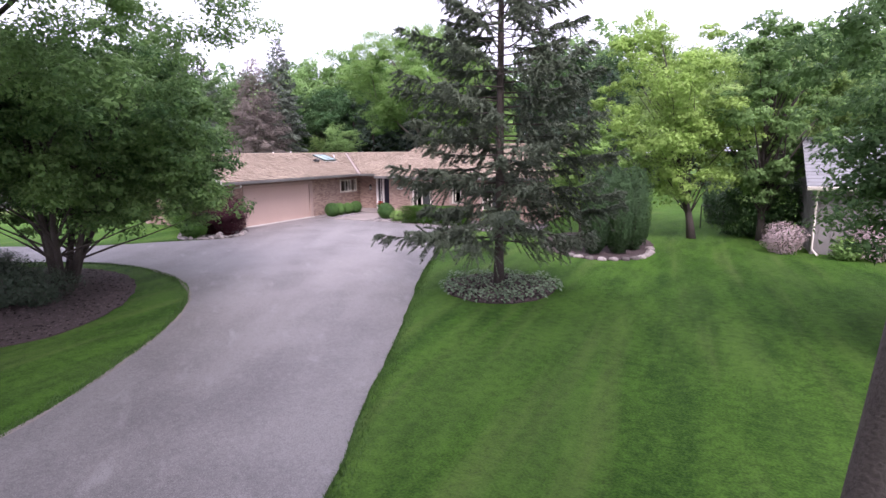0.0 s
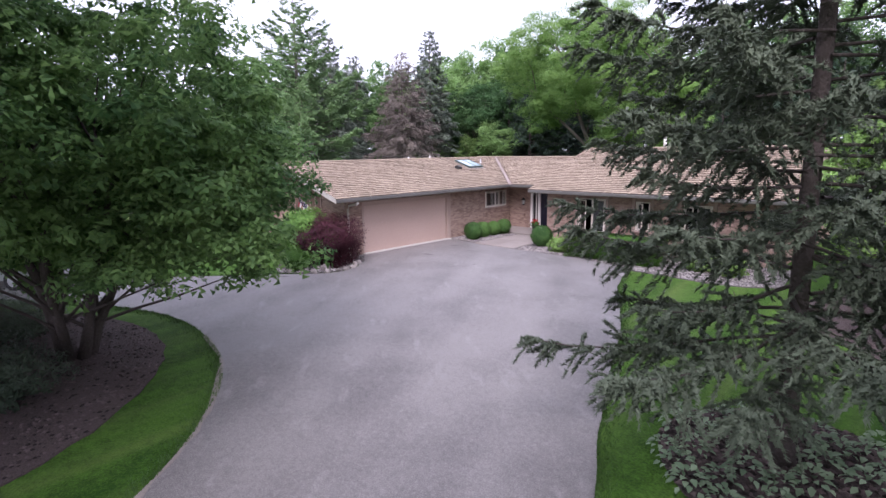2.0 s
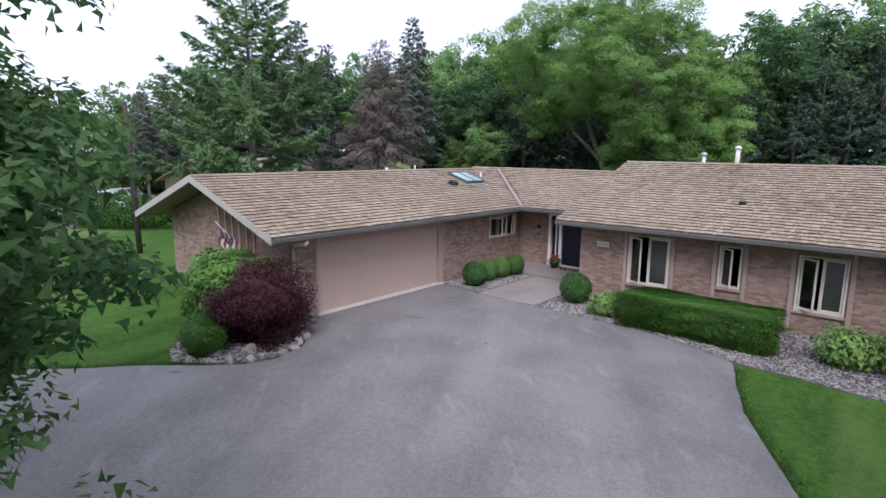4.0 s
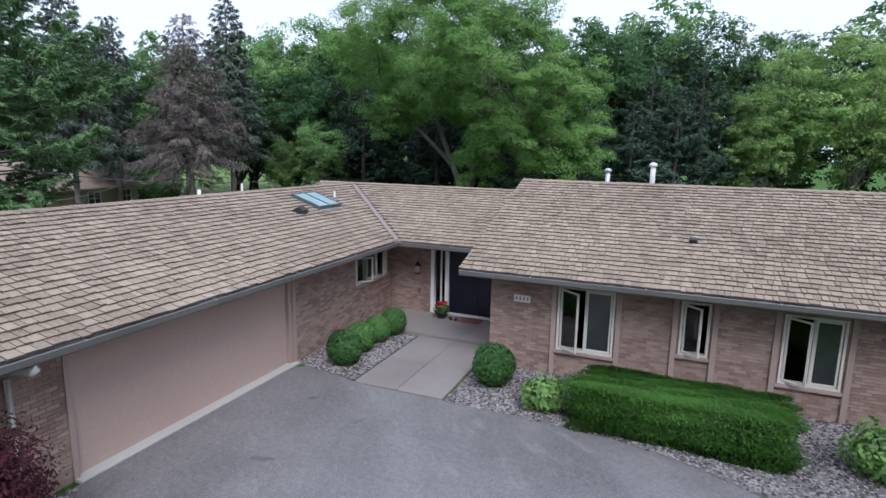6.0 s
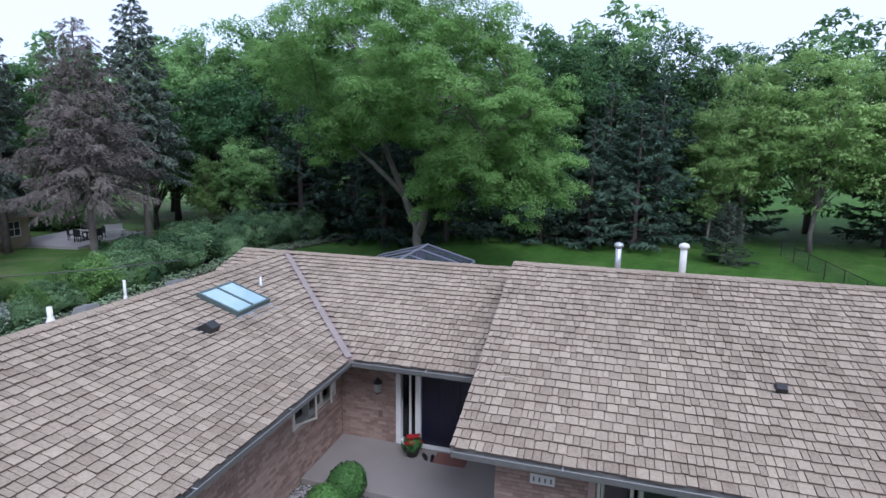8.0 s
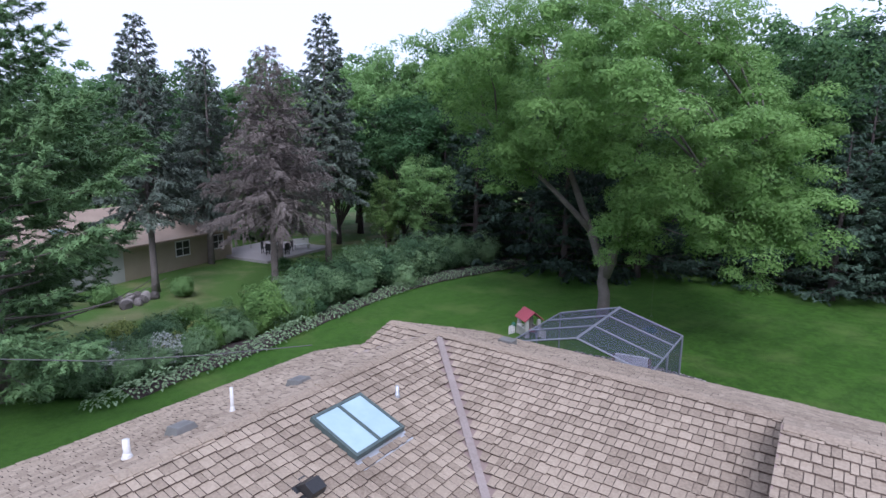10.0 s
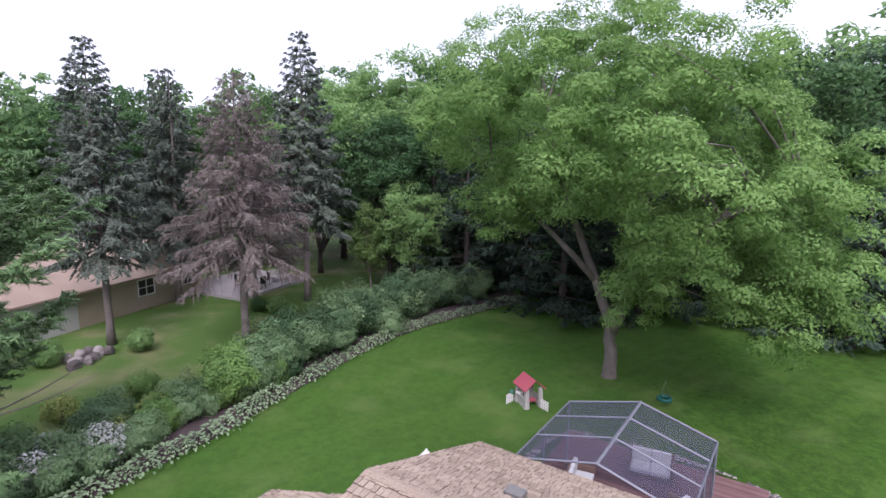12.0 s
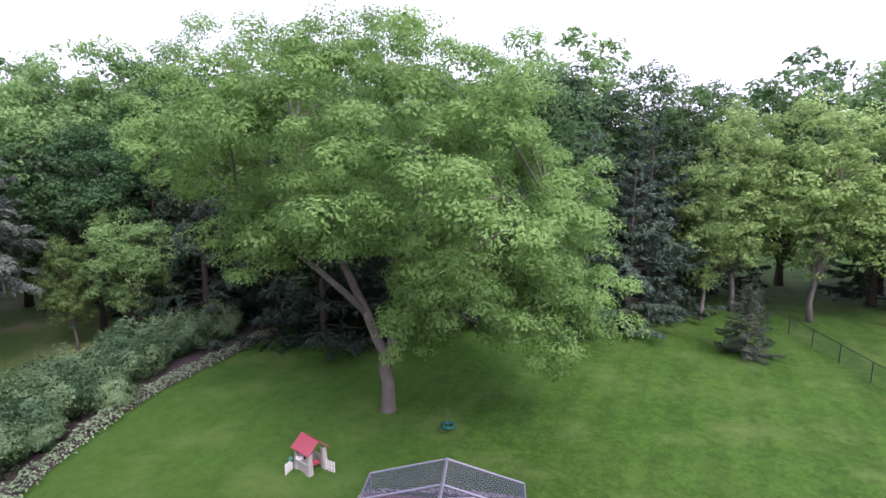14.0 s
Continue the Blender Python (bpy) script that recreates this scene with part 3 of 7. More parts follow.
def smooth_step(a, b, v):
    t = min(max((v - a) / (b - a), 0.0), 1.0)
    return t * t * (3 - 2 * t)


def ground_z(x, y):
    return -0.6 * max(smooth_step(36.5, 43.5, y), smooth_step(30, 37, -x) * smooth_step(24, 32, y))


def spline(pts, step=0.35, jitter=0.0, closed=True, seed=1):
    """A smooth line through the corner points."""
    rng = random.Random(seed)
    c, out = len(pts), []
    for i in range(c if closed else c - 1):
        p = [Vector((*pts[(i + k) % c if closed else min(max(i + k, 0), c - 1)], 0)) for k in (-1, 0, 1, 2)]
        steps = max(int((p[2] - p[1]).length / step), 1)
        for s in range(steps):
            t = s / steps
            v = 0.5 * ((2 * p[1]) + (p[2] - p[0]) * t + (2 * p[0] - 5 * p[1] + 4 * p[2] - p[3]) * t * t + (3 * p[1] - p[0] - 3 * p[2] + p[3]) * t ** 3)
            out.append((v.x + rng.uniform(-jitter, jitter), v.y + rng.uniform(-jitter, jitter)))
    return out


def sheet(name, outline, z, mat, thick=0.05):
    """A flat area with a rim, following the ground."""
    bm = bmesh.new()
    f = bm.faces.new([bm.verts.new((x, y, z)) for x, y in outline])
    if f.calc_area() and f.normal.z < 0:
        f.normal_flip()
    f.normal_update()
    if f.normal.z < 0:
        f.normal_flip()
    r = bmesh.ops.extrude_face_region(bm, geom=[f])
    bmesh.ops.translate(bm, verts=[q for q in r["geom"] if isinstance(q, bmesh.types.BMVert)], vec=(0, 0, 0))
    low = [v for v in f.verts]
    for v in low:
        v.co.z -= thick
    bmesh.ops.triangulate(bm, faces=[q for q in bm.faces if len(q.verts) > 4])
    bmesh.ops.recalc_face_normals(bm, faces=bm.faces)
    me = bpy.data.meshes.new(name)
    bm.to_mesh(me)
    bm.free()
    me.materials.append(mat)
    return new(name, me)


def inside(poly, x, y):
    hit = False
    j = len(poly) - 1
    for i in range(len(poly)):
        xi, yi = poly[i]
        xj, yj = poly[j]
        if (yi > y) != (yj > y) and x < (xj - xi) * (y - yi) / (yj - yi) + xi:
            hit = not hit
        j = i
    return hit

# ---------------------------------------------------------------- ground
xs = [-900, -500, -300, -180, -120] + [x * 1.0 for x in range(-90, 41)] + [60, 90, 150, 300, 600, 900]
ys = [-900, -500, -300, -150, -80, -50, -35] + [y * 1.0 for y in range(-25, 96)] + [120, 160, 250, 400, 600, 900]
rng = np.random.default_rng(5)
gv = [(x, y, ground_z(x, y) + (0.025 * noise.noise((x * 0.35, y * 0.35, 0.3)) if -25 > x or y > 40 or x > 0 else 0.0)) for y in ys for x in xs]
gq = [(j * len(xs) + i, j * len(xs) + i + 1, (j + 1) * len(xs) + i + 1, (j + 1) * len(xs) + i) for j in range(len(ys) - 1) for i in range(len(xs) - 1)]
ground = tagged(new("ground", array_mesh("ground", np.array(gv), np.array(gq), M_LAWN)), "mown green lawn with faint mowing stripes", "lawn", "", "structure")

DRIVE = [(-6.4, -14), (-7.0, -6), (-7.6, -2), (-8.12, 0.29), (-8.92, 2.44), (-10.28, 4.91), (-11.81, 6.94), (-13.4, 8.3), (-15.2, 9.25), (-17.4, 9.75), (-19.24, 9.72), (-21.3, 9.1), (-24.3, 7.4), (-28, 4.2), (-33, -1),
         (-36.5, 2.0), (-31.5, 6.8), (-27.5, 10.0), (-24.6, 11.3), (-22.9, 12.9), (-21.6, 14.4)]
DRIVE_HARD = [(-20.85, 14.95), (-20.3, 15.6), (-20.1, 16.2), (-20.36, 17.1), (-21.1, 17.9), (-22.0, 18.65), (-22.0, 24.1), (-20.2, 23.93), (-18.05, 23.93), (-15.9, 23.9), (-14.6, 23.8), (-13.2, 23.45), (-12.35, 23.0),
              (-11.5, 20.4), (-9.76, 16.9), (-8.0, 12.5), (-5.71, 7.42), (-4.48, 4.43), (-3.48, 2.23), (-2.1, -1.2), (-0.6, -5), (0.5, -14)]
drive = spline(DRIVE, 0.4, 0.03, False) + spline(DRIVE_HARD, 0.5, 0.025, False) + [DRIVE_HARD[-1]]
driveway = tagged(sheet("driveway", drive, 0.02, M_ASPHALT), "worn grey asphalt driveway with pale scuffs", "driveway", "", "structure")

# darker seal patches on the asphalt, a few millimetres proud
M_SEAL = material("asphalt_seal", (0.105, 0.10, 0.10), (0.19, 0.184, 0.182), grain=50, patch=1.0, rough=0.85, bump=0.4)


def blot(x, y, a, b, turn, seed):
    r = random.Random(seed)
    pts = []
    for i in range(18):
        t = 2 * math.pi * i / 18
        k = 0.75 + 0.5 * r.random()
        u, v = a * k * math.cos(t), b * k * math.sin(t)
        pts.append((x + u * math.cos(turn) - v * math.sin(turn), y + u * math.sin(turn) + v * math.cos(turn)))
    return pts


for i, (x, y, a, b, t) in enumerate([(-20.0, 20.6, 0.35, 0.10, 0.3), (-19.2, 22.4, 0.22, 0.09, 1.0), (-17.2, 20.2, 0.10, 0.07, 0.0), (-21.0, 14.35, 0.24, 0.09, 0.6), (-20.6, 22.9, 0.18, 0.1, 0.5)]):
    tagged(sheet("asphalt_stain", blot(x, y, a * 0.6, b * 0.6, t, 20 + i), 0.024, M_SEAL, 0.004), "dark stain on the asphalt", "pavement mark", "", "structure")

# bare, dusty soil where wheels cut the lawn's corner
M_SOIL = material("dusty_soil", (0.19, 0.165, 0.145), (0.34, 0.302, 0.270), grain=30, patch=2.0, rough=0.95, bump=0.6)
cut = spline([(-7.6, -2), (-8.12, 0.29), (-8.92, 2.44), (-10.28, 4.91), (-11.81, 6.94), (-13.4, 8.3), (-15.2, 9.25), (-17.4, 9.75)], 0.3, 0.0, False)
inner, outer = [], []
for (x0, y0), (x1, y1) in zip(cut[:-1], cut[1:]):
    k = math.hypot(x1 - x0, y1 - y0)
    nx, ny = -(y1 - y0) / k, (x1 - x0) / k
    w = 0.05 + 0.07 * noise.noise((x0 * 0.7, y0 * 0.7, 0.4))
    worn = 0.03 + 0.10 * noise.noise((x0 * 2.1, y0 * 2.1, 2.0))
    inner.append((x0 - nx * max(worn, 0.02), y0 - ny * max(worn, 0.02)))
    outer.append((x0 + nx * w, y0 + ny * w))
tagged(sheet("soil_rim", outer + inner[::-1], 0.024, M_SOIL, 0.03), "strip of bare dusty soil along the drive", "soil", "", "structure")

# single grass blades on the front lawn and along the edges of the drive
def grass_blades(name, spots, label, seed):
    r = np.random.default_rng(seed)
    c = np.array(spots)
    k = len(c)
    t = r.random(k) * 6.283
    hgt, wid = 0.035 + 0.05 * r.random(k), 0.006 + 0.006 * r.random(k)
    ln = (r.random(k) * 0.9)[:, None] * np.stack([np.cos(t * 1.7), np.sin(t * 1.7)], axis=1) * hgt[:, None]
    w = np.stack([np.cos(t), np.sin(t)], axis=1) * wid[:, None]
    z = np.zeros((k, 1)) - 0.004
    v = np.stack([np.concatenate([c - w, z], 1), np.concatenate([c + w, z], 1), np.concatenate([c + ln, hgt[:, None]], 1)], axis=1).reshape(-1, 3)
    return tagged(new(name, array_mesh(name, v, np.arange(3 * k).reshape(-1, 3), M_BLADE)), label, "grass", "", "stuff")


rg = np.random.default_rng(31)
box_ = np.array(drive)
spots = []
for (x0, y0), (x1, y1) in zip(drive[:-1], drive[1:]):       # ragged rim of turf
    ln_ = math.hypot(x1 - x0, y1 - y0)
    if y0 < -6 or y0 > 24 or x0 < -26 or (x0 < -19.5 and y0 > 14.5) or (y0 > 22.7 and x0 < -12.2) or ln_ > 2:
        continue
    nx, ny = (y1 - y0) / ln_, -(x1 - x0) / ln_
    for i in range(int(ln_ * 260)):
        q, off = rg.random(), abs(rg.normal()) * 0.14 - 0.04
        spots.append((x0 + (x1 - x0) * q + nx * off, y0 + (y1 - y0) * q + ny * off))
        spots[-1] = spots[-1] if not inside(drive, *spots[-1]) or off < 0.0 else (x0 + (x1 - x0) * q - nx * off, y0 + (y1 - y0) * q - ny * off)
grass_blades("grass_edge", spots, "ragged grass along the edge of the drive", 32)

# far road and its verge beyond the side lawn
road_far = sheet("road_far", [(-47, 16.2), (-52, 19.6), (-70, 23.5), (-110, 30), (-110, 35), (-70, 28.5), (-51, 23.2), (-45.5, 19)], 0.02, M_ASPHALT)
tagged(road_far, "grey asphalt lane of the neighbouring drive", "road", "", "structure")

# planting beds
ISLAND_BED = spline([(-13.6, 2.2), (-12.6, 3.6), (-12.9, 5.3), (-14.2, 7.1), (-16.0, 8.4), (-18.3, 8.9), (-21.0, 8.2), (-24.5, 5.8), (-27.5, 2.2), (-26, -1), (-20, -2), (-15.5, -0.5)], 0.4, 0.05)
SPRUCE_BED = spline([(-6.9, 12.1), (-6.4, 11.2), (-5.7, 10.75), (-4.9, 10.6), (-4.1, 11.1), (-3.7, 12.1), (-3.9, 13.4), (-4.9, 14.1), (-6.2, 13.9), (-6.9, 13.0)], 0.3, 0.03)
GARAGE_BED = [(-21.9, 18.75), (-21.15, 17.95), (-20.45, 17.1), (-20.2, 16.2), (-20.4, 15.65), (-20.9, 15.05), (-21.6, 14.55), (-22.4, 14.9), (-23.6, 16.0), (-24.8, 17.2), (-25.5, 18.3), (-22.3, 18.3)]
LEFT_BED = [(-22.15, 24.35), (-20.3, 24.02), (-20.3, 27.36), (-22.15, 27.36)]
FRONT_BED = spline([(-18.02, 23.89), (-15.9, 23.86), (-14.6, 23.76), (-13.2, 23.41), (-12.3, 22.96), (-11.0, 22.9), (-9.6, 22.7), (-8.2, 22.9)], 0.4, 0.03, False) + [(-7.6, 23.4), (-7.8, 26.3), (-18.02, 26.3)]
ARBOR_BED = spline([(-4.9, 18.1), (-3.4, 17.75), (-2.35, 18.4), (-2.05, 19.6), (-2.3, 22.5), (-4.0, 24.5), (-6.5, 23.5), (-6.3, 20)], 0.3, 0.03)
BACK_BED = spline([(-37.5, 28.5), (-37.8, 33.6), (-37.9, 36.7), (-38.3, 38.4), (-38.8, 41.9), (-39.4, 47.3), (-39.1, 51.8), (-37.9, 56.4), (-36.9, 60.6), (-40, 62), (-43, 57), (-44.2, 50), (-43.2, 44), (-42.2, 39.5), (-41.6, 35), (-41.5, 29)], 0.5, 0.05)
for nm, outl, z, mt, lb in (("bed_island", ISLAND_BED, 0.03, M_MULCH, "brown bark mulch bed under the driveway trees"), ("bed_spruce", SPRUCE_BED, 0.03, M_MULCH, "round bark mulch bed under the spruce"),
                            ("bed_garage", GARAGE_BED, 0.035, M_GRAVELBED, "pebble bed at the garage corner"), ("bed_entry", LEFT_BED, 0.03, M_GRAVELBED, "pebble bed beside the front walk"),
                            ("bed_front", FRONT_BED, 0.03, M_GRAVELBED, "pebble bed below the front windows"), ("bed_arborvitae", ARBOR_BED, 0.03, M_MULCH, "mulch bed with a pale stone rim"),
                            ("bed_back", BACK_BED, -0.565, M_MULCH, "long mulch border of the back lawn")):
    tagged(sheet(nm, outl, z, mt, 0.08), lb, "planting bed", "", "structure")


def pebbles(name, outline, count, size, z, mat, label, seed):
    """Loose stones, each an octahedron pressed flat."""
    r = np.random.default_rng(seed)
    o = np.array(outline)
    lo, hi = o.min(0), o.max(0)
    pts = []
    while len(pts) < count:
        x, y = r.uniform(lo, hi)
        if inside(outline, x, y):
            pts.append((x, y))
    V, F = [], []
    for x, y in pts:
        s, t = size * (0.5 + r.random()), r.random() * 6.28
        k = len(V)
        for i in range(4):
            a = t + i * math.pi / 2
            q = s * (0.8 + 0.5 * r.random())
            V.append((x + q * math.cos(a), y + q * math.sin(a), z + s * 0.15))
        V += [(x + r.normal() * 0.2 * s, y + r.normal() * 0.2 * s, z + s * 0.75), (x, y, z - s * 0.3)]
        F += [(k + i, k + (i + 1) % 4, k + 4) for i in range(4)] + [(k + (i + 1) % 4, k + i, k + 5) for i in range(4)]
    sh = Shape()
    sh.v, sh.f = V, F
    return tagged(new(name, sh.mesh(name, mat)), label, "pebbles", "", "stuff")


pebbles("pebbles", GARAGE_BED, 5200, 0.035, 0.04, M_PEBBLE, "grey and white river pebbles at the garage corner", 1)
pebbles("pebbles", LEFT_BED, 4600, 0.029, 0.035, M_PEBBLE, "pale river pebbles along the front walk", 2)
pebbles("pebbles", FRONT_BED, 14000, 0.029, 0.035, M_PEBBLE, "pale river pebbles below the front windows", 3)
M_CHIPS = material("bark_chips", (0.028, 0.021, 0.020), (0.145, 0.11, 0.104), grain=25, rough=0.95, bump=0.2, island=1.0, spread=0.3)
pebbles("bark_chips", ISLAND_BED, 9000, 0.03, 0.03, M_CHIPS, "loose bark chips of the island bed", 4)
pebbles("bark_chips", SPRUCE_BED, 1500, 0.045, 0.03, M_CHIPS, "loose bark chips under the spruce", 5)

# ---------------------------------------------------------------- the house
SLOPE, EAVE = 1 / 3, 2.50
GX0, GRIDGE = -21.5, -25.6          # garage eave and ridge
MIDY0, MIDRIDGE = 28.4, 32.5        # entry roof eave and ridge
MY0, MRIDGE = 25.65, 31.1           # main roof eave and ridge
house = thing("house", -20, 27, 0, "long single-storey brick ranch house with a cedar shake roof", "house")


def wall(name, along, plane, a0, a1, z1, holes, out, brick=True, thick=0.22, z0=-0.1, mat=None, near=None, gable=None):
    """A wall along x or y at its outer plane, with openings (a0, a1, z0, z1); out is the sign of the side that faces outwards."""
    sh = Shape()
    cuts = sorted({a0, a1, *[h[0] for h in holes], *[h[1] for h in holes]})
    inner = plane - out * thick
    face = plane - out * 0.012 if brick else plane
    lo, hi = min(inner, face), max(inner, face)
    if gable:
        cuts = [a0 + (a1 - a0) * i / 24 for i in range(25)]
    zs = sorted({z0, z1, *[h[2] for h in holes if z0 < h[2] < z1], *[h[3] for h in holes if z0 < h[3] < z1]})
    for s, e in zip(cuts[:-1], cuts[1:]):
        for b, t in zip(zs[:-1], zs[1:]):
            if any(h[0] < (s + e) / 2 < h[1] and h[2] < (b + t) / 2 < h[3] for h in holes):
                continue
            h0, h1 = (min(t, gable(s)), min(t, gable(e))) if gable else (t, t)
            if max(h0, h1) - b < 0.01:
                continue
            h0, h1 = max(h0, b + 0.002), max(h1, b + 0.002)
            vs = [(p, d, z) for d in (lo, hi) for p, z in ((s, b), (e, b), (e, h1), (s, h0))]
            sh.add([q if along == "x" else (q[1], q[0], q[2]) for q in vs], [(0, 1, 2, 3), (7, 6, 5, 4), (0, 4, 5, 1), (1, 5, 6, 2), (2, 6, 7, 3), (3, 7, 4, 0)])
    wm = sh.mesh(name, mat or (M_MORTAR if brick else M_TRIM))
    bm = bmesh.new()
    bm.from_mesh(wm)
    bmesh.ops.remove_doubles(bm, verts=bm.verts, dist=0.0005)
    bmesh.ops.recalc_face_normals(bm, faces=bm.faces)
    bm.to_mesh(wm)
    bm.free()
    body = part(name, wm, None, house)
    if not brick:
        return body
    bl, bh, jt = 0.197, 0.060, 0.010
    rest, single = Shape(), []
    for row in range(int((z1 - z0) / (bh + jt))):
        z = z0 + row * (bh + jt)
        a = a0 - (0.5 * (bl + jt) if row % 2 else 0.0)
        while a < a1:
            s, e = max(a, a0), min(a + bl, a1)
            for h in holes:
                if h[2] < z + bh and h[3] > z:
                    if s < h[0] < e and e - h[0] < bl:
                        e = h[0]
                    if s < h[1] < e:
                        s = h[1]
            mid = (s + e) / 2
            if e - s > 0.03 and not any(h[0] - 0.001 < mid < h[1] + 0.001 and h[2] < z + bh and h[3] > z for h in holes) and (gable is None or z + bh < gable(mid)):
                if near and near[0] < mid < near[1] and near[2] < z < near[3] and e - s > bl - 0.001 and len(single) < 300:
                    single.append((s, z))
                else:
                    d = random.uniform(-0.002, 0.003)
                    f0, f1 = sorted((plane - out * 0.02, plane + out * d))
                    rest.box(s, e, f0, f1, z, z + bh) if along == "x" else rest.box(f0, f1, s, e, z, z + bh)
            a += bl + jt
    tagged(part("brickwork", rest, M_BRICK, body), "", "", "", "stuff")
    if single:
        b0 = Shape()
        f0, f1 = sorted((-out * 0.02, out * 0.001))
        b0.box(0, bl, f0, f1, 0, bh) if along == "x" else b0.box(f0, f1, 0, bl, 0, bh)
        me = b0.mesh("brick", M_BRICK_ONE)
        PIECES.append((me, "brick", body, [((s, plane + out * random.uniform(-0.002, 0.003), z) if along == "x" else (plane + out * random.uniform(-0.002, 0.003), s, z), None) for s, z in single]))
    return body


PIECES = []
W1, W2, W3 = (-16.22, -14.95, 0.66, 2.18), (-13.60, -13.02, 0.96, 2.15), (-11.70, -10.62, 0.66, 2.12)
wall("wall", "x", 26.34, -17.85, -8.3, 2.44, [W1, W2, W3], -1, near=(-17.85, -16.4, 0.3, 2.2))
WS = (27.2, 29.05, 1.30, 2.15)
GD = (18.95, 24.2, -0.1, 2.08)
wall("wall", "y", -22.2, 18.0, 29.4, 2.40, [GD, WS], 1)
ENTRY = (-20.78, -18.25, 0.12, 2.25)
wall("wall", "x", 29.4, -22.2, -17.85, 2.40, [ENTRY], -1)
wall("wall", "y", -17.85, 26.34 + 0.22, 29.4, 2.40, [], -1)
wall("wall", "y", -8.3, 26.34, 36.5, 2.40, [], 1)
wall("wall", "x", 36.7, -27.0, -8.3, 2.3, [(-25.5, -23.3, 0.0, 2.1)], 1, brick=False)
wall("wall", "y", -27.0, 32.0, 36.7, 2.4, [], -1, brick=False)
wall("wall", "y", -29.0, 18.0, 32.0, 2.4, [], -1, brick=False)
wall("wall", "x", 32.0, -29.0, -27.0, 2.4, [], 1, brick=False)


def gable_top(x):
    return EAVE - 0.2 + SLOPE * (min(x - (2 * GRIDGE - GX0), GX0 - x))


# gable end: brick sides, board and batten in the middle
gx0, gx1 = -25.75, -23.75
wall("wall", "x", 18.0, -29.0, gx0, 3.7, [], -1, gable=gable_top)
wall("wall", "x", 18.0, gx1, -22.2, 3.2, [], -1, gable=gable_top)
gsh = Shape()
gsh.add([(gx0, 17.99, -0.1), (gx1, 17.99, -0.1), (gx1, 17.99, gable_top(gx1)), (GRIDGE, 17.99, gable_top(GRIDGE)), (gx0, 17.99, gable_top(gx0)),
         (gx0, 18.15, -0.1), (gx1, 18.15, -0.1), (gx1, 18.15, gable_top(gx1)), (GRIDGE, 18.15, gable_top(GRIDGE)), (gx0, 18.15, gable_top(gx0))],
        [(0, 1, 2, 3, 4), (9, 8, 7, 6, 5), (0, 5, 6, 1), (1, 6, 7, 2), (2, 7, 8, 3), (3, 8, 9, 4), (4, 9, 5, 0)])
M_BOARD = material("brown_board_siding", (0.15, 0.095, 0.075), (0.22, 0.15, 0.12), grain=25, patch=2, rough=0.8, bump=0.3)
panel = part("siding_panel", gsh, M_BOARD, house, "brown board and batten siding in the gable")
for i in range(6):
    x = gx0 + 0.03 + i * (gx1 - gx0 - 0.06) / 5
    part("batten", Shape().box(x - 0.03, x + 0.03, 17.955, 17.988, -0.05, gable_top(x) - 0.02), M_TRIM, panel)

# dark rooms behind the glass, each a closed box with a floor, gloom put into the colour
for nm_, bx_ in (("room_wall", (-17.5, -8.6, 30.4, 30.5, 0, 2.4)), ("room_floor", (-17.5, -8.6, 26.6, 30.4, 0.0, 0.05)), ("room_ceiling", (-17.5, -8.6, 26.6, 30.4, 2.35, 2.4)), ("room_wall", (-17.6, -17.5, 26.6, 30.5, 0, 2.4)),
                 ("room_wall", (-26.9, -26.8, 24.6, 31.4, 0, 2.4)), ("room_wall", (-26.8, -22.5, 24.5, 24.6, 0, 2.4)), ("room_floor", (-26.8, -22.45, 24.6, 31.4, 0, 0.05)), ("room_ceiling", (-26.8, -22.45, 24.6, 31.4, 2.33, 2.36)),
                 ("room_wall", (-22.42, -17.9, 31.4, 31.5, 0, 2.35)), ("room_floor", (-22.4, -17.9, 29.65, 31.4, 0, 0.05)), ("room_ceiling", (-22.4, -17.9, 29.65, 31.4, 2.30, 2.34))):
    part(nm_, Shape().box(*bx_), M_DARKROOM, house, "near-black room box, coloured for the gloom behind the windows")

# ---- roofs
N_GAR = Vector((SLOPE, 0, 1))
shake_w = [0.10, 0.125, 0.15, 0.18, 0.21]


def end_grain_and_shade(me):
    """Every shake is a top face and three sawn faces; the sawn ones show dark weathered end grain, with the courses'
    shadow lines painted in.
    """
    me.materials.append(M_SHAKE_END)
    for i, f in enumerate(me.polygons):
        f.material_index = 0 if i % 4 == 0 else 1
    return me


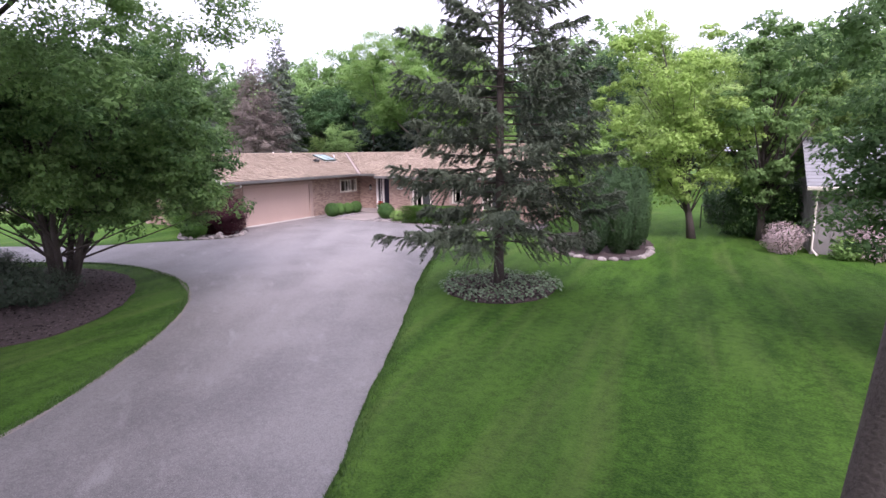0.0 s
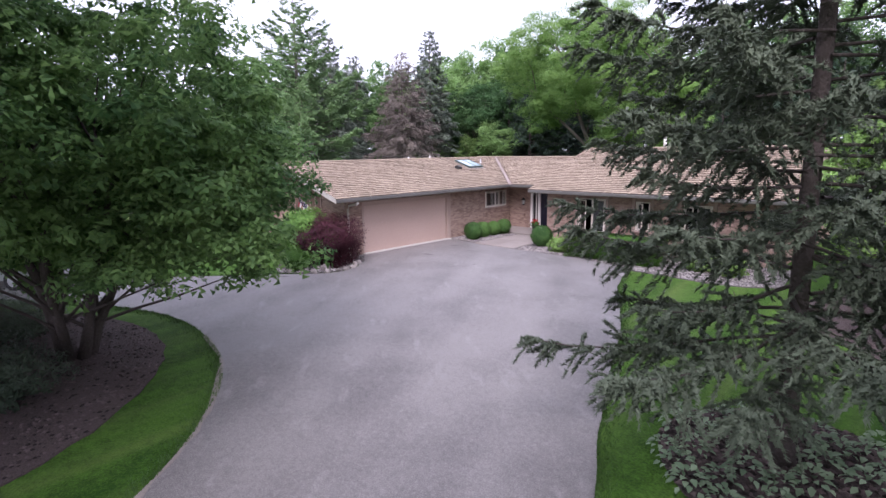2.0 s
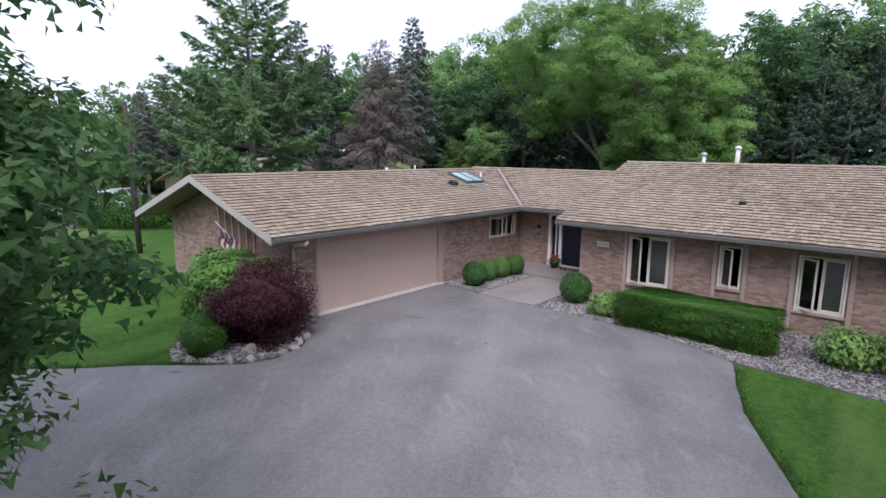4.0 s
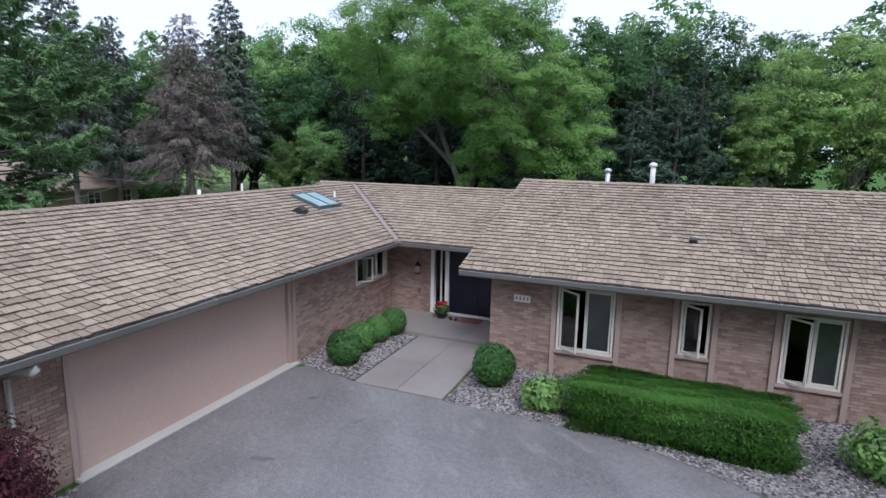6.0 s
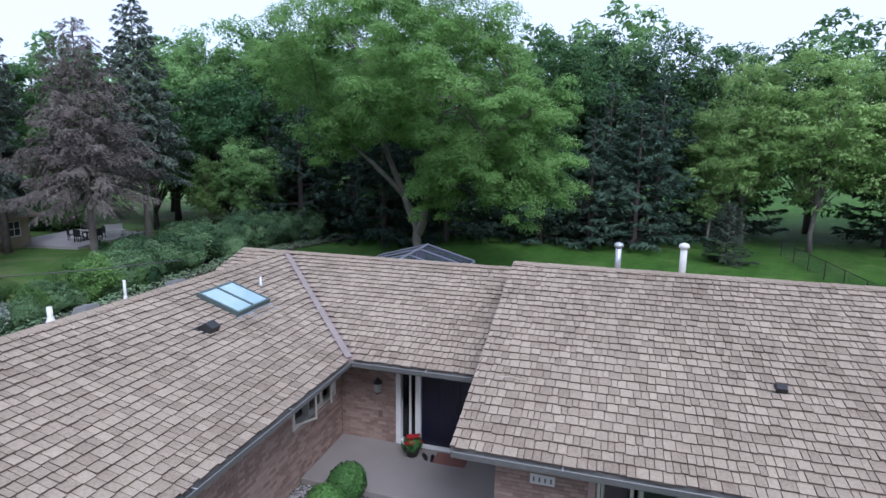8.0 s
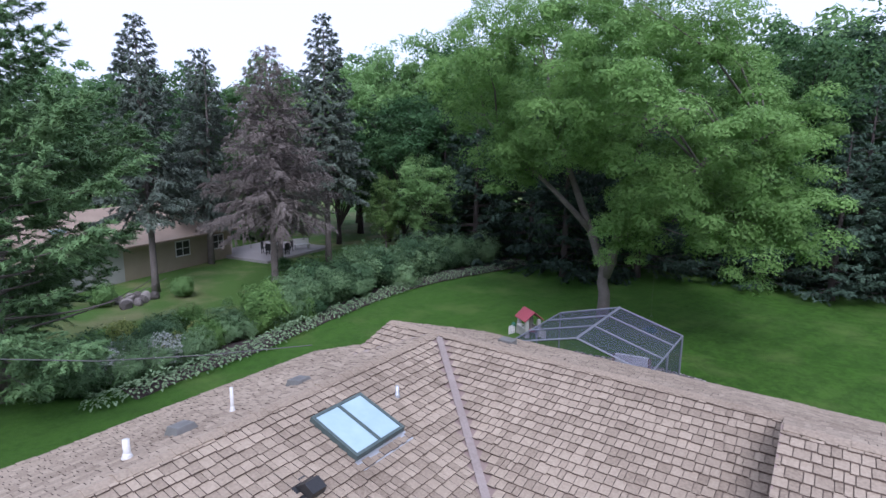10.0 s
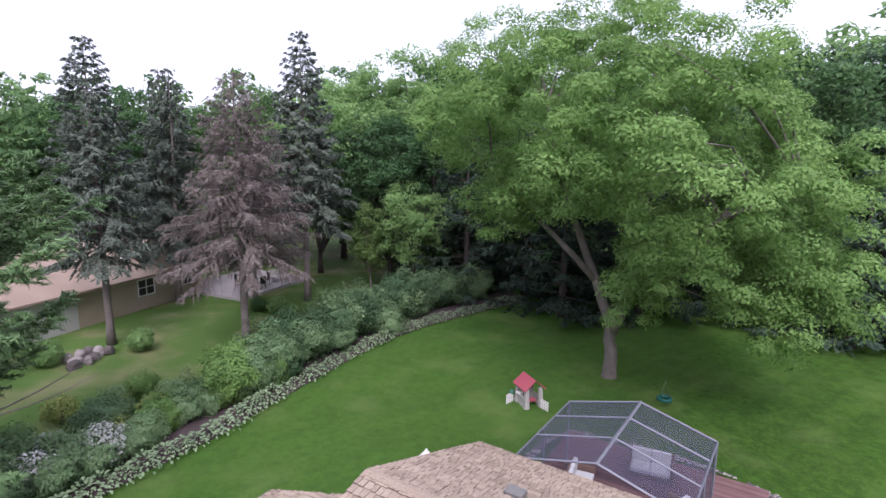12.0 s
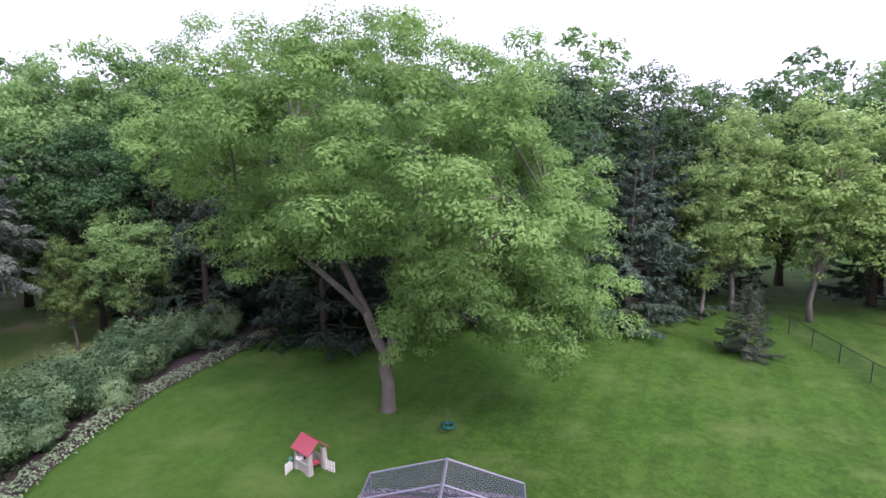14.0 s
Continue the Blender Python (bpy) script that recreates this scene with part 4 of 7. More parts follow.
def shake_plane(name, origin, u, v, u0, u1, vmax, near=None, seed=0, expo=0.2):
    """Shakes in courses on a slope: origin at the eave, u along it, v up the slope; u0(v), u1(v) are the ends of each course."""
    r = random.Random(seed)
    origin, u, v = Vector(origin), Vector(u).normalized(), Vector(v).normalized()
    w = u.cross(v)
    if w.z < 0:
        w = -w
    sh, single = Shape(), []
    rows = int(vmax / expo) + 1
    for j in range(rows):
        b = j * expo - 0.04
        t = min(b + expo * 1.35, vmax + 0.02)
        a, end = u0(b), u1(b)
        a += 0.0
        cur = a - r.random() * 0.1
        while cur < end:
            wd = r.choice(shake_w)
            s0, s1 = max(cur, u0(b)), min(cur + wd - 0.012, u1(b))
            t0, t1 = max(cur, u0(t)), min(cur + wd - 0.012, u1(t))
            cur += wd
            if s1 - s0 < 0.02 and t1 - t0 < 0.02:
                continue
            s1, t1 = max(s1, s0 + 0.004), max(t1, t0 + 0.004)
            db, th, lift = r.uniform(-0.014, 0.014), r.uniform(0.020, 0.036), r.uniform(0.0, 0.010)
            full = abs((s1 - s0) - (wd - 0.012)) < 1e-5 and abs((t1 - t0) - (wd - 0.012)) < 1e-5
            if near and full and near[0] < s0 < near[1] and near[2] < b < near[3] and len(single) < 300:
                single.append((wd, origin + u * s0 + v * (b + db) + w * (0.012 + lift)))
                continue
            P = [origin + u * p + v * q + w * h for p, q, h in ((s0, b + db, 0.016), (s1, b + db, 0.016), (t1, t, 0.002), (t0, t, 0.002),
                                                              (s0, b + db, 0.018 + th + lift), (s1, b + db, 0.018 + th + lift), (t1, t, 0.012), (t0, t, 0.012))]
            sh.add(P, [(4, 5, 6, 7), (0, 1, 5, 4), (1, 2, 6, 5), (3, 0, 4, 7)])
    ob = part("shake_cladding", end_grain_and_shade(sh.mesh("shake_cladding", M_SHAKE)), None, roof_of[name], "weathered tan cedar shakes in courses")
    tagged(ob, "", "", "", "stuff")
    if single:
        turn = Matrix((u, v, w)).transposed().to_4x4()
        for wd in shake_w:
            q = Shape()
            e = expo * 1.35
            q.add([(0, 0, 0), (wd - 0.012, 0, 0), (wd - 0.012, e, -0.012), (0, e, -0.012), (0, 0, 0.036), (wd - 0.012, 0, 0.036), (wd - 0.012, e, 0.0), (0, e, 0.0)], [(4, 5, 6, 7), (0, 1, 5, 4), (1, 2, 6, 5), (3, 0, 4, 7)])
            me = end_grain_and_shade(q.mesh("shake", M_SHAKE_ONE))
            PIECES.append((me, "shake", roof_of[name], [(tuple(p), turn) for k, p in single if k == wd]))
    return ob


def slab(name, corners, label):
    """The roof board under the shakes: a sloping slab of 0.11 m."""
    sh = Shape()
    k = len(corners)
    sh.add([(x, y, z - 0.004) for x, y, z in corners] + [(x, y, z - 0.115) for x, y, z in corners], [tuple(range(k)), tuple(reversed(range(k, 2 * k)))] + [(i, k + i, k + (i + 1) % k, (i + 1) % k) for i in range(k)])
    return part(name, sh, M_SOFFIT, house, label)


roof_of = {}
GW = 2 * GRIDGE - GX0                      # garage west eave
GZ = EAVE + SLOPE * (GX0 - GRIDGE)
MZ = EAVE + SLOPE * (MRIDGE - MY0)
RAKE_S, RAKE_N = 17.1, 32.3
XL, XR = -18.4, -7.8                       # main roof rakes
MIDW = -27.05
c = math.sqrt(1 + SLOPE * SLOPE)
garage_roof = slab("roof", [(GX0, RAKE_S, EAVE), (GX0, MIDY0, EAVE), (GRIDGE, MIDRIDGE, GZ), (GRIDGE, RAKE_S, GZ)], "garage roof slope facing the drive")
west_roof = slab("roof", [(GRIDGE, RAKE_S, GZ), (GRIDGE, RAKE_N, GZ), (GW, RAKE_N, EAVE), (GW, RAKE_S, EAVE)], "garage roof slope facing the side lawn")
mid_roof = slab("roof", [(GX0, MIDY0, EAVE), (XL + 0.3, MIDY0, EAVE), (XL + 0.3, MIDRIDGE, GZ), (GRIDGE, MIDRIDGE, GZ)], "roof slope over the entry")
N_END = 37.0
zn = GZ - SLOPE * (N_END - MIDRIDGE)
north_roof = slab("roof", [(XL + 0.3, MIDRIDGE, GZ), (XL + 0.3, N_END, zn), (MIDW, N_END, zn), (MIDW, MIDRIDGE, GZ)], "back roof slope")
main_roof = slab("roof", [(XL, MY0, EAVE), (XR, MY0, EAVE), (XR, MRIDGE, MZ), (XL, MRIDGE, MZ)], "main roof slope above the front windows")
zm = MZ - SLOPE * (N_END - MRIDGE)
main_back = slab("roof", [(XR, MRIDGE, MZ), (XR, N_END, zm), (XL, N_END, zm), (XL, MRIDGE, MZ)], "back slope of the main roof")
tri_roof = slab("roof", [(GRIDGE, MIDRIDGE, GZ), (MIDW, MIDRIDGE, GZ), (MIDW, MIDRIDGE - (GRIDGE - MIDW), GZ - SLOPE * (GRIDGE - MIDW))], "small roof return behind the valley")
for k, o in (("shakes_garage", garage_roof), ("shakes_west", west_roof), ("shakes_mid", mid_roof), ("shakes_north", north_roof), ("shakes_main", main_roof), ("shakes_back", main_back), ("shakes_return", tri_roof)):
    roof_of[k] = o
lg, lm = (GX0 - GRIDGE) * c, (MRIDGE - MY0) * c
shake_plane("shakes_garage", (GX0, RAKE_S, EAVE), (0, 1, 0), (-1, 0, SLOPE), lambda q: -0.03, lambda q: (MIDY0 - RAKE_S) + q / c - 0.12, lg, (6.5, 12.5, 0.3, 1.6), 1)
shake_plane("shakes_west", (GW, RAKE_S, EAVE), (0, 1, 0), (1, 0, SLOPE), lambda q: -0.03, lambda q: RAKE_N - RAKE_S + 0.03, lg, None, 2)
shake_plane("shakes_mid", (GX0, MIDY0, EAVE), (1, 0, 0), (0, 1, SLOPE), lambda q: -q / c + 0.12, lambda q: XL + 0.3 - GX0, (MIDRIDGE - MIDY0) * c, (-1.0, 3.0, 0.3, 2.0), 3)
shake_plane("shakes_north", (MIDW, N_END, zn), (1, 0, 0), (0, -1, SLOPE), lambda q: -0.03, lambda q: XL + 0.3 - MIDW, (N_END - MIDRIDGE) * c, None, 4)
shake_plane("shakes_main", (XL, MY0, EAVE), (1, 0, 0), (0, 1, SLOPE), lambda q: -0.03, lambda q: XR - XL + 0.03, lm, (0.1, 4.0, 0.3, 2.4), 5)
shake_plane("shakes_back", (XL, N_END, zm), (1, 0, 0), (0, -1, SLOPE), lambda q: -0.03, lambda q: XR - XL + 0.03, (N_END - MRIDGE) * c, None, 6)
shake_plane("shakes_return", (MIDW, MIDRIDGE - (GRIDGE - MIDW), GZ - SLOPE * (GRIDGE - MIDW)), (1, 0, 0), (0, 1, SLOPE), lambda q: -0.03, lambda q: (GRIDGE - MIDW) * min(1.0, q / c / (GRIDGE - MIDW)), (GRIDGE - MIDW) * c, None, 7)

# ridge caps, valley flashing
def ridge_caps(p, q, parent, seed):
    r = random.Random(seed)
    p, q = Vector(p), Vector(q)
    d = (q - p).normalized()
    s = Vector((0, 0, 1)).cross(d)
    t, ln = 0.0, (q - p).length
    while t < ln:
        sh = Shape()
        e = min(t + 0.24, ln)
        k = 0.014 + 0.012 * r.random()
        for sg in (-1, 1):
            a, b2 = p + d * t, p + d * (e + 0.02)
            o = s * sg * 0.13 + Vector((0, 0, -0.13 * SLOPE))
            lift = Vector((0, 0, 0.035 + k))
            low = Vector((0, 0, 0.025))
            P = [a + low, a + o + low, b2 + o + low, b2 + low, a + lift, a + o + lift, b2 + o + lift * 0.8, b2 + lift * 0.8]
            sh.add(P, [(4, 5, 6, 7), (0, 1, 5, 4), (1, 2, 6, 5), (2, 3, 7, 6)])
        part("ridge_cap", sh, M_SHAKE, parent)
        t += 0.2


ridge_caps((GRIDGE, RAKE_S, GZ), (GRIDGE, MIDRIDGE, GZ), garage_roof, 1)
ridge_caps((XL, MRIDGE, MZ), (XR, MRIDGE, MZ), main_roof, 2)
ridge_caps((MIDW, MIDRIDGE, GZ), (XL + 0.3, MIDRIDGE, GZ), mid_roof, 3)


def valley(p, q, width):
    p, q = Vector(p), Vector(q)
    d = (q - p).normalized()
    s = d.cross(Vector((0, 0, 1))).normalized()
    sh = Shape()
    up = Vector((0, 0, 0.012))
    P = []
    for k in (p, q):
        P += [k + s * width + up + Vector((0, 0, width * 0.24)), k + up + Vector((0, 0, 0.012)), k - s * width + up + Vector((0, 0, width * 0.24))]
    P += [v - Vector((0, 0, 0.01)) for v in P]
    return sh.add(P, [(0, 1, 4, 3), (1, 2, 5, 4), (9, 10, 7, 6), (10, 11, 8, 7), (0, 3, 9, 6), (2, 8, 11, 5), (0, 6, 7, 1), (1, 7, 8, 2), (3, 4, 10, 9), (4, 5, 11, 10)])


M_FLASH = material("valley_flashing", (0.25, 0.20, 0.17), (0.38, 0.32, 0.28), grain=20, patch=2, rough=0.55, bump=0.1, metal=0.3)
part("valley_flashing", valley((GX0, MIDY0, EAVE + 0.016), (GRIDGE, MIDRIDGE, GZ + 0.016), 0.075), M_FLASH, mid_roof, "tan metal valley flashing")
part("valley_flashing", valley((GRIDGE, MIDRIDGE, GZ + 0.012), (MIDW, MIDRIDGE - (GRIDGE - MIDW), GZ - SLOPE * (GRIDGE - MIDW) + 0.012), 0.09), M_FLASH, tri_roof, "tan metal valley flashing")

# gutters: an open trough with a rolled lip; fascia behind it
def gutter(p, q, out):
    p, q, out = Vector(p), Vector(q), Vector(out)
    prof = [(0.0, 0.03), (0.0, -0.10), (0.06, -0.12), (0.10, -0.09), (0.125, 0.01), (0.115, 0.022), (0.105, 0.01), (0.085, -0.075), (0.05, -0.10), (0.012, -0.085), (0.012, 0.03)]
    sh = Shape()
    k = len(prof)
    for e in (p, q):
        sh.v += [tuple(e + out * a + Vector((0, 0, b))) for a, b in prof]
    sh.f += [(i, (i + 1) % k, k + (i + 1) % k, k + i) for i in range(k)] + [tuple(range(k)), tuple(reversed(range(k, 2 * k)))]
    return sh


gz = EAVE - 0.03
for p, q, o in (((GX0 + 0.004, RAKE_S, gz), (GX0 + 0.004, MIDY0 - 0.1, gz), (1, 0, 0)), ((GX0 + 0.1, MIDY0 - 0.004, gz), (XL - 0.02, MIDY0 - 0.004, gz), (0, -1, 0)), ((XL, MY0 - 0.004, gz), (XR, MY0 - 0.004, gz), (0, -1, 0)), ((GW - 0.004, RAKE_S, gz), (GW - 0.004, RAKE_N, gz), (-1, 0, 0))):
    g = part("gutter", gutter(p, q, o), M_GUTTER, house, "grey metal gutter along the eave")
    pv, qv = Vector(p), Vector(q)
    ln = (qv - pv).length
    for i in range(int(ln / 2.4)):
        e = pv.lerp(qv, (i + 0.7) * 2.4 / ln)
        e = e + Vector(o) * 0.06
        part("gutter_strap", Shape().box(-0.012, 0.012, -0.065, 0.065, 0.012, 0.022, Matrix.Translation(e) @ (Matrix.Rotation(radians(90), 4, 'Z') if abs(o[0]) > 0.5 else Matrix())), M_STEEL, g, "bright metal strap")
# rake boards
def rake(p, q, off):
    p, q = Vector(p), Vector(q)
    sh = Shape()
    n_ = Vector(off)
    P = [p + Vector((0, 0, 0.03)), q + Vector((0, 0, 0.03)), q + Vector((0, 0, -0.17)), p + Vector((0, 0, -0.17))]
    return sh.add(P + [v + n_ for v in P], [(0, 1, 2, 3), (7, 6, 5, 4), (0, 4, 5, 1), (1, 5, 6, 2), (2, 6, 7, 3), (3, 7, 4, 0)])


M_RAKE = material("pale_rake_board", (0.42, 0.40, 0.36), (0.52, 0.50, 0.45), grain=25, rough=0.6, bump=0.1)
for p, q, o in (((GX0, RAKE_S - 0.002, EAVE), (GRIDGE, RAKE_S - 0.002, GZ), (0, -0.03, 0)), ((GW, RAKE_S - 0.002, EAVE), (GRIDGE, RAKE_S - 0.002, GZ), (0, -0.03, 0))):
    part("rake_board", rake(p, q, o), M_RAKE, house, "pale grey-green rake board")
for p, q, o in (((XL - 0.002, MY0, EAVE), (XL - 0.002, MRIDGE, MZ), (-0.03, 0, 0)), ((XR + 0.002, MY0, EAVE), (XR + 0.002, MRIDGE, MZ), (0.03, 0, 0)), ((MIDW - 0.002, N_END, zn), (MIDW - 0.002, MIDRIDGE, GZ), (-0.03, 0, 0)), ((MIDW - 0.002, MIDRIDGE - 1.4, GZ - 0.47), (MIDW - 0.002, MIDRIDGE, GZ), (-0.03, 0, 0))):
    part("rake_board", rake(p, q, o), M_SOFFIT, house)
# closing walls above the eaves: the main wing's side toward the entry roof
clos = Shape()
clos.add([(XL + 0.32, MY0 + 0.8, EAVE - 0.2), (XL + 0.32, N_END - 0.2, EAVE - 0.2), (XL + 0.32, MRIDGE, MZ - 0.13), (XL + 0.40, MY0 + 0.8, EAVE - 0.2), (XL + 0.40, N_END - 0.2, EAVE - 0.2), (XL + 0.40, MRIDGE, MZ - 0.13)], [(0, 1, 2), (5, 4, 3), (0, 3, 4, 1), (1, 4, 5, 2), (2, 5, 3, 0)])
part("gable_wall", clos, M_TRIM, house)
clos = Shape()
clos.add([(-8.32, 26.5, 2.39), (-8.32, 36.6, 2.39), (-8.32, MRIDGE, MZ - 0.15), (-8.42, 26.5, 2.39), (-8.42, 36.6, 2.39), (-8.42, MRIDGE, MZ - 0.15)], [(0, 1, 2), (5, 4, 3), (0, 3, 4, 1), (1, 4, 5, 2), (2, 5, 3, 0)])
part("gable_wall", clos, M_TRIM, house)
# soffits
part("soffit", Shape().box(-22.18, GX0 - 0.02, RAKE_S + 0.05, 29.38, 2.365, 2.385), M_SOFFIT, house)
part("soffit", Shape().box(XL + 0.05, XR - 0.05, MY0 + 0.02, 26.32, 2.365, 2.385), M_SOFFIT, house)
part("soffit", Shape().box(GX0 + 0.02, -17.88, MIDY0 + 0.02, 29.38, 2.365, 2.385), M_SOFFIT, house)

# ---- garage door with its frame
gd = part("garage_door", Shape().box(-22.32, -22.27, 18.96, 24.19, 0.02, 2.07), M_GARAGE, house, "wide closed garage door in plain beige-pink paint")
for i in range(5):
    z = 0.02 + i * 0.408
    part("door_panel", Shape().box(-22.268, -22.258, 18.995, 24.155, z + 0.0006, z + 0.4074), M_GARAGE, gd)
part("garage_door_frame", Shape().box(-22.30, -22.17, 24.16, 24.27, 0.0, 2.16).box(-22.19, -22.14, 24.27, 24.40, 0.0, 2.24).box(-22.30, -22.17, 18.90, 18.99, 0.0, 2.16).box(-22.30, -22.17, 18.99, 24.16, 2.05, 2.16).box(-22.19, -22.14, 18.90, 24.27, 2.16, 2.24), M_TRIM, house, bevel=0.006)
part("garage_sill", Shape().box(-22.3, -22.03, 18.9, 24.35, -0.02, 0.05), M_RAKE, house, "pale concrete garage threshold", bevel=0.01)

# ---- full-height trim boards between the windows
for x in (-16.30, -14.86, -13.70, -12.92, -11.80, -10.52):
    part("trim_board", Shape().box(x - 0.055, x + 0.055, 26.285, 26.337, 0.0, 2.36), M_TRIM, house, bevel=0.006)


def window(x0, x1, z0, z1, plane, along, out, sashes, opened, label):
    """A framed window; each sash has its own rails and pane; opened names the sash that is swung out and by how much."""
    def at(a, d, z):
        return Vector((a, plane + out * d, z)) if along == "x" else Vector((plane + out * d, a, z))

    def bx(sh, a0, a1, d0, d1, zz0, zz1, m=None):
        p, q = at(a0, d0, zz0), at(a1, d1, zz1)
        return sh.box(min(p.x, q.x), max(p.x, q.x), min(p.y, q.y), max(p.y, q.y), zz0, zz1, m)

    f = Shape()
    w = 0.05
    bx(f, x0, x0 + w, -0.14, 0.03, z0, z1), bx(f, x1 - w, x1, -0.14, 0.03, z0, z1), bx(f, x0 + w, x1 - w, -0.14, 0.03, z1 - w, z1), bx(f, x0 + w, x1 - w, -0.14, 0.03, z0, z0 + w)
    step = (x1 - x0 - 2 * w) / sashes
    for i in range(1, sashes):
        bx(f, x0 + w + i * step - 0.02, x0 + w + i * step + 0.02, -0.14, 0.02, z0 + w, z1 - w)
    win = part("window", f, M_CREAM, house, label, bevel=0.006)
    part("window_sill", bx(Shape(), x0 - 0.04, x1 + 0.04, -0.05, 0.07, z0 - 0.075, z0 - 0.002), M_TRIM, win, "brick-coloured sloping sill", bevel=0.008)
    for i in range(sashes):
        a0, a1 = x0 + w + i * step + 0.012, x0 + w + (i + 1) * step - 0.012
        m = None
        if i in opened:
            hinge, ang = opened[i]
            h = at(a0 if hinge < 0 else a1, -0.01, 0)
            m = Matrix.Translation(h) @ Matrix.Rotation(radians(ang), 4, 'Z') @ Matrix.Translation(-h)
        s = Shape()
        r = 0.042
        for q in ((a0, a0 + r, z0 + w + 0.01, z1 - w - 0.01), (a1 - r, a1, z0 + w + 0.01, z1 - w - 0.01), (a0 + r, a1 - r, z0 + w + 0.01, z0 + w + 0.01 + r), (a0 + r, a1 - r, z1 - w - 0.01 - r, z1 - w - 0.01)):
            bx(s, q[0], q[1], -0.045, -0.005, q[2], q[3], m)
        part("sash", s, M_CREAM, win, bevel=0.004)
        g = part("pane", bx(Shape(), a0 + r, a1 - r, -0.028, -0.022, z0 + w + 0.01 + r, z1 - w - 0.01 - r, m), M_GLASS if i in opened or sashes == 3 else M_SCREENED, win)
        g.visible_shadow = False
    return win


window(*W1, 26.34, "x", -1, 2, {0: (-1, -38)}, "two-sash cream casement window with one sash open")
window(*W2, 26.34, "x", -1, 1, {0: (-1, -45)}, "narrow cream casement window swung open")
window(*W3, 26.34, "x", -1, 2, {0: (-1, -36)}, "two-sash cream casement window with one sash open")
window(*WS, -22.2, "y", 1, 3, {0: (-1, -30), 2: (1, 25)}, "three-sash cream casement window with sashes open")

# ---- entrance: sidelight, double door, frame and threshold
fr = Shape()
for a, b2 in ((-20.78, -20.66), (-20.30, -20.17), (-18.33, -18.25)):
    fr.box(a, b2, 29.33, 29.5, 0.14, 2.25)
fr.box(-20.66, -20.30, 29.33, 29.5, 2.15, 2.25).box(-20.66, -20.30, 29.33, 29.5, 0.14, 0.24).box(-20.17, -18.33, 29.33, 29.5, 2.18, 2.25).box(-20.17, -18.33, 29.31, 29.5, 0.14, 0.20)
entry = part("entrance_frame", fr, M_WHITE, house, "white painted entrance frame with a sidelight", bevel=0.006)
part("mullion", Shape().box(-20.46, -20.42, 29.36, 29.42, 0.24, 2.15), M_WHITE, entry)
sg = part("pane", Shape().box(-20.66, -20.30, 29.43, 29.436, 0.24, 2.15), M_GLASS, entry)
sg.visible_shadow = False
for x0, x1, hx in ((-20.165, -19.255, -19.33), (-19.245, -18.335, -19.17)):
    d = part("door_leaf", Shape().box(x0, x1, 29.40, 29.45, 0.205, 2.175), M_NAVY, house, "dark navy panelled front door leaf", bevel=0.004)
    for z0, z1 in ((0.35, 0.95), (1.08, 2.02)):
        for q in (0, 1):
            xa = x0 + 0.10 + q * (x1 - x0 - 0.16) / 2
            part("door_panel", Shape().box(xa, xa + (x1 - x0 - 0.3) / 2, 29.388, 29.402, z0, z1), M_NAVY, d, bevel=0.006)
    hd = Shape().tube([(hx, 29.40, 1.02), (hx, 29.355, 1.02), (hx, 29.345, 1.08), (hx, 29.345, 1.2), (hx, 29.355, 1.26), (hx, 29.40, 1.26)], [0.009] * 6, 7)
    part("door_handle", hd, M_BLACK, d, "dark metal pull handle", smooth=True)

# ---- porch, walk
porch = tagged(thing("porch_slab", -20, 28.4, 0, "raised pale concrete porch before the entrance", "porch", "", "structure"))
part("slab", Shape().box(-22.18, -17.87, 27.42, 29.38, -0.05, 0.13), M_CONCRETE, porch, bevel=0.015)
walkway = tagged(thing("walkway", -19.2, 25.7, 0, "pale concrete front walk of four slabs", "walkway", "", "structure"))
for x0, x1 in ((-20.25, -19.19), (-19.18, -18.1)):
    for y0, y1 in ((23.95, 25.67), (25.68, 27.41)):
        part("slab", Shape().box(x0, x1, y0, y1, -0.05, 0.045), M_CONCRETE, walkway, bevel=0.01)

# ---- roof fittings
sky = thing("skylight", -24.45, 28.5, 3.4, "twin-pane skylight in a grey-green metal curb", "skylight")
tilt = Matrix.Translation((-24.45, 28.53, EAVE + SLOPE * (GX0 + 24.45) + 0.02)) @ Matrix((Vector((-1, 0, SLOPE)).normalized(), Vector((0, -1, 0)), Vector((SLOPE, 0, 1)).normalized())).transposed().to_4x4()
M_CURB = material("skylight_curb", (0.05, 0.075, 0.07), (0.11, 0.14, 0.13), grain=15, rough=0.5, bump=0.05)
part("curb", Shape().box(-0.56, 0.56, -0.60, -0.54, -0.04, 0.12, tilt).box(-0.56, 0.56, 0.54, 0.60, -0.04, 0.12, tilt).box(-0.56, -0.50, -0.54, 0.54, -0.04, 0.12, tilt).box(0.50, 0.56, -0.54, 0.54, -0.04, 0.12, tilt).box(-0.5, 0.5, -0.03, 0.03, -0.04, 0.125, tilt).box(-0.5, 0.5, -0.54, 0.54, -0.04, 0.0, tilt), M_CURB, sky, bevel=0.006)
for y0, y1 in ((-0.54, -0.03), (0.03, 0.54)):
    part("pane", Shape().box(-0.5, 0.5, y0, y1, 0.09, 0.105, tilt), M_SKYGLASS, sky, "skylight pane with a pale sky reflection put into its colour")
part("flashing", Shape().box(-0.78, -0.56, -0.62, 0.62, 0.0, 0.012, tilt), M_STEEL, sky, "bright metal flashing")

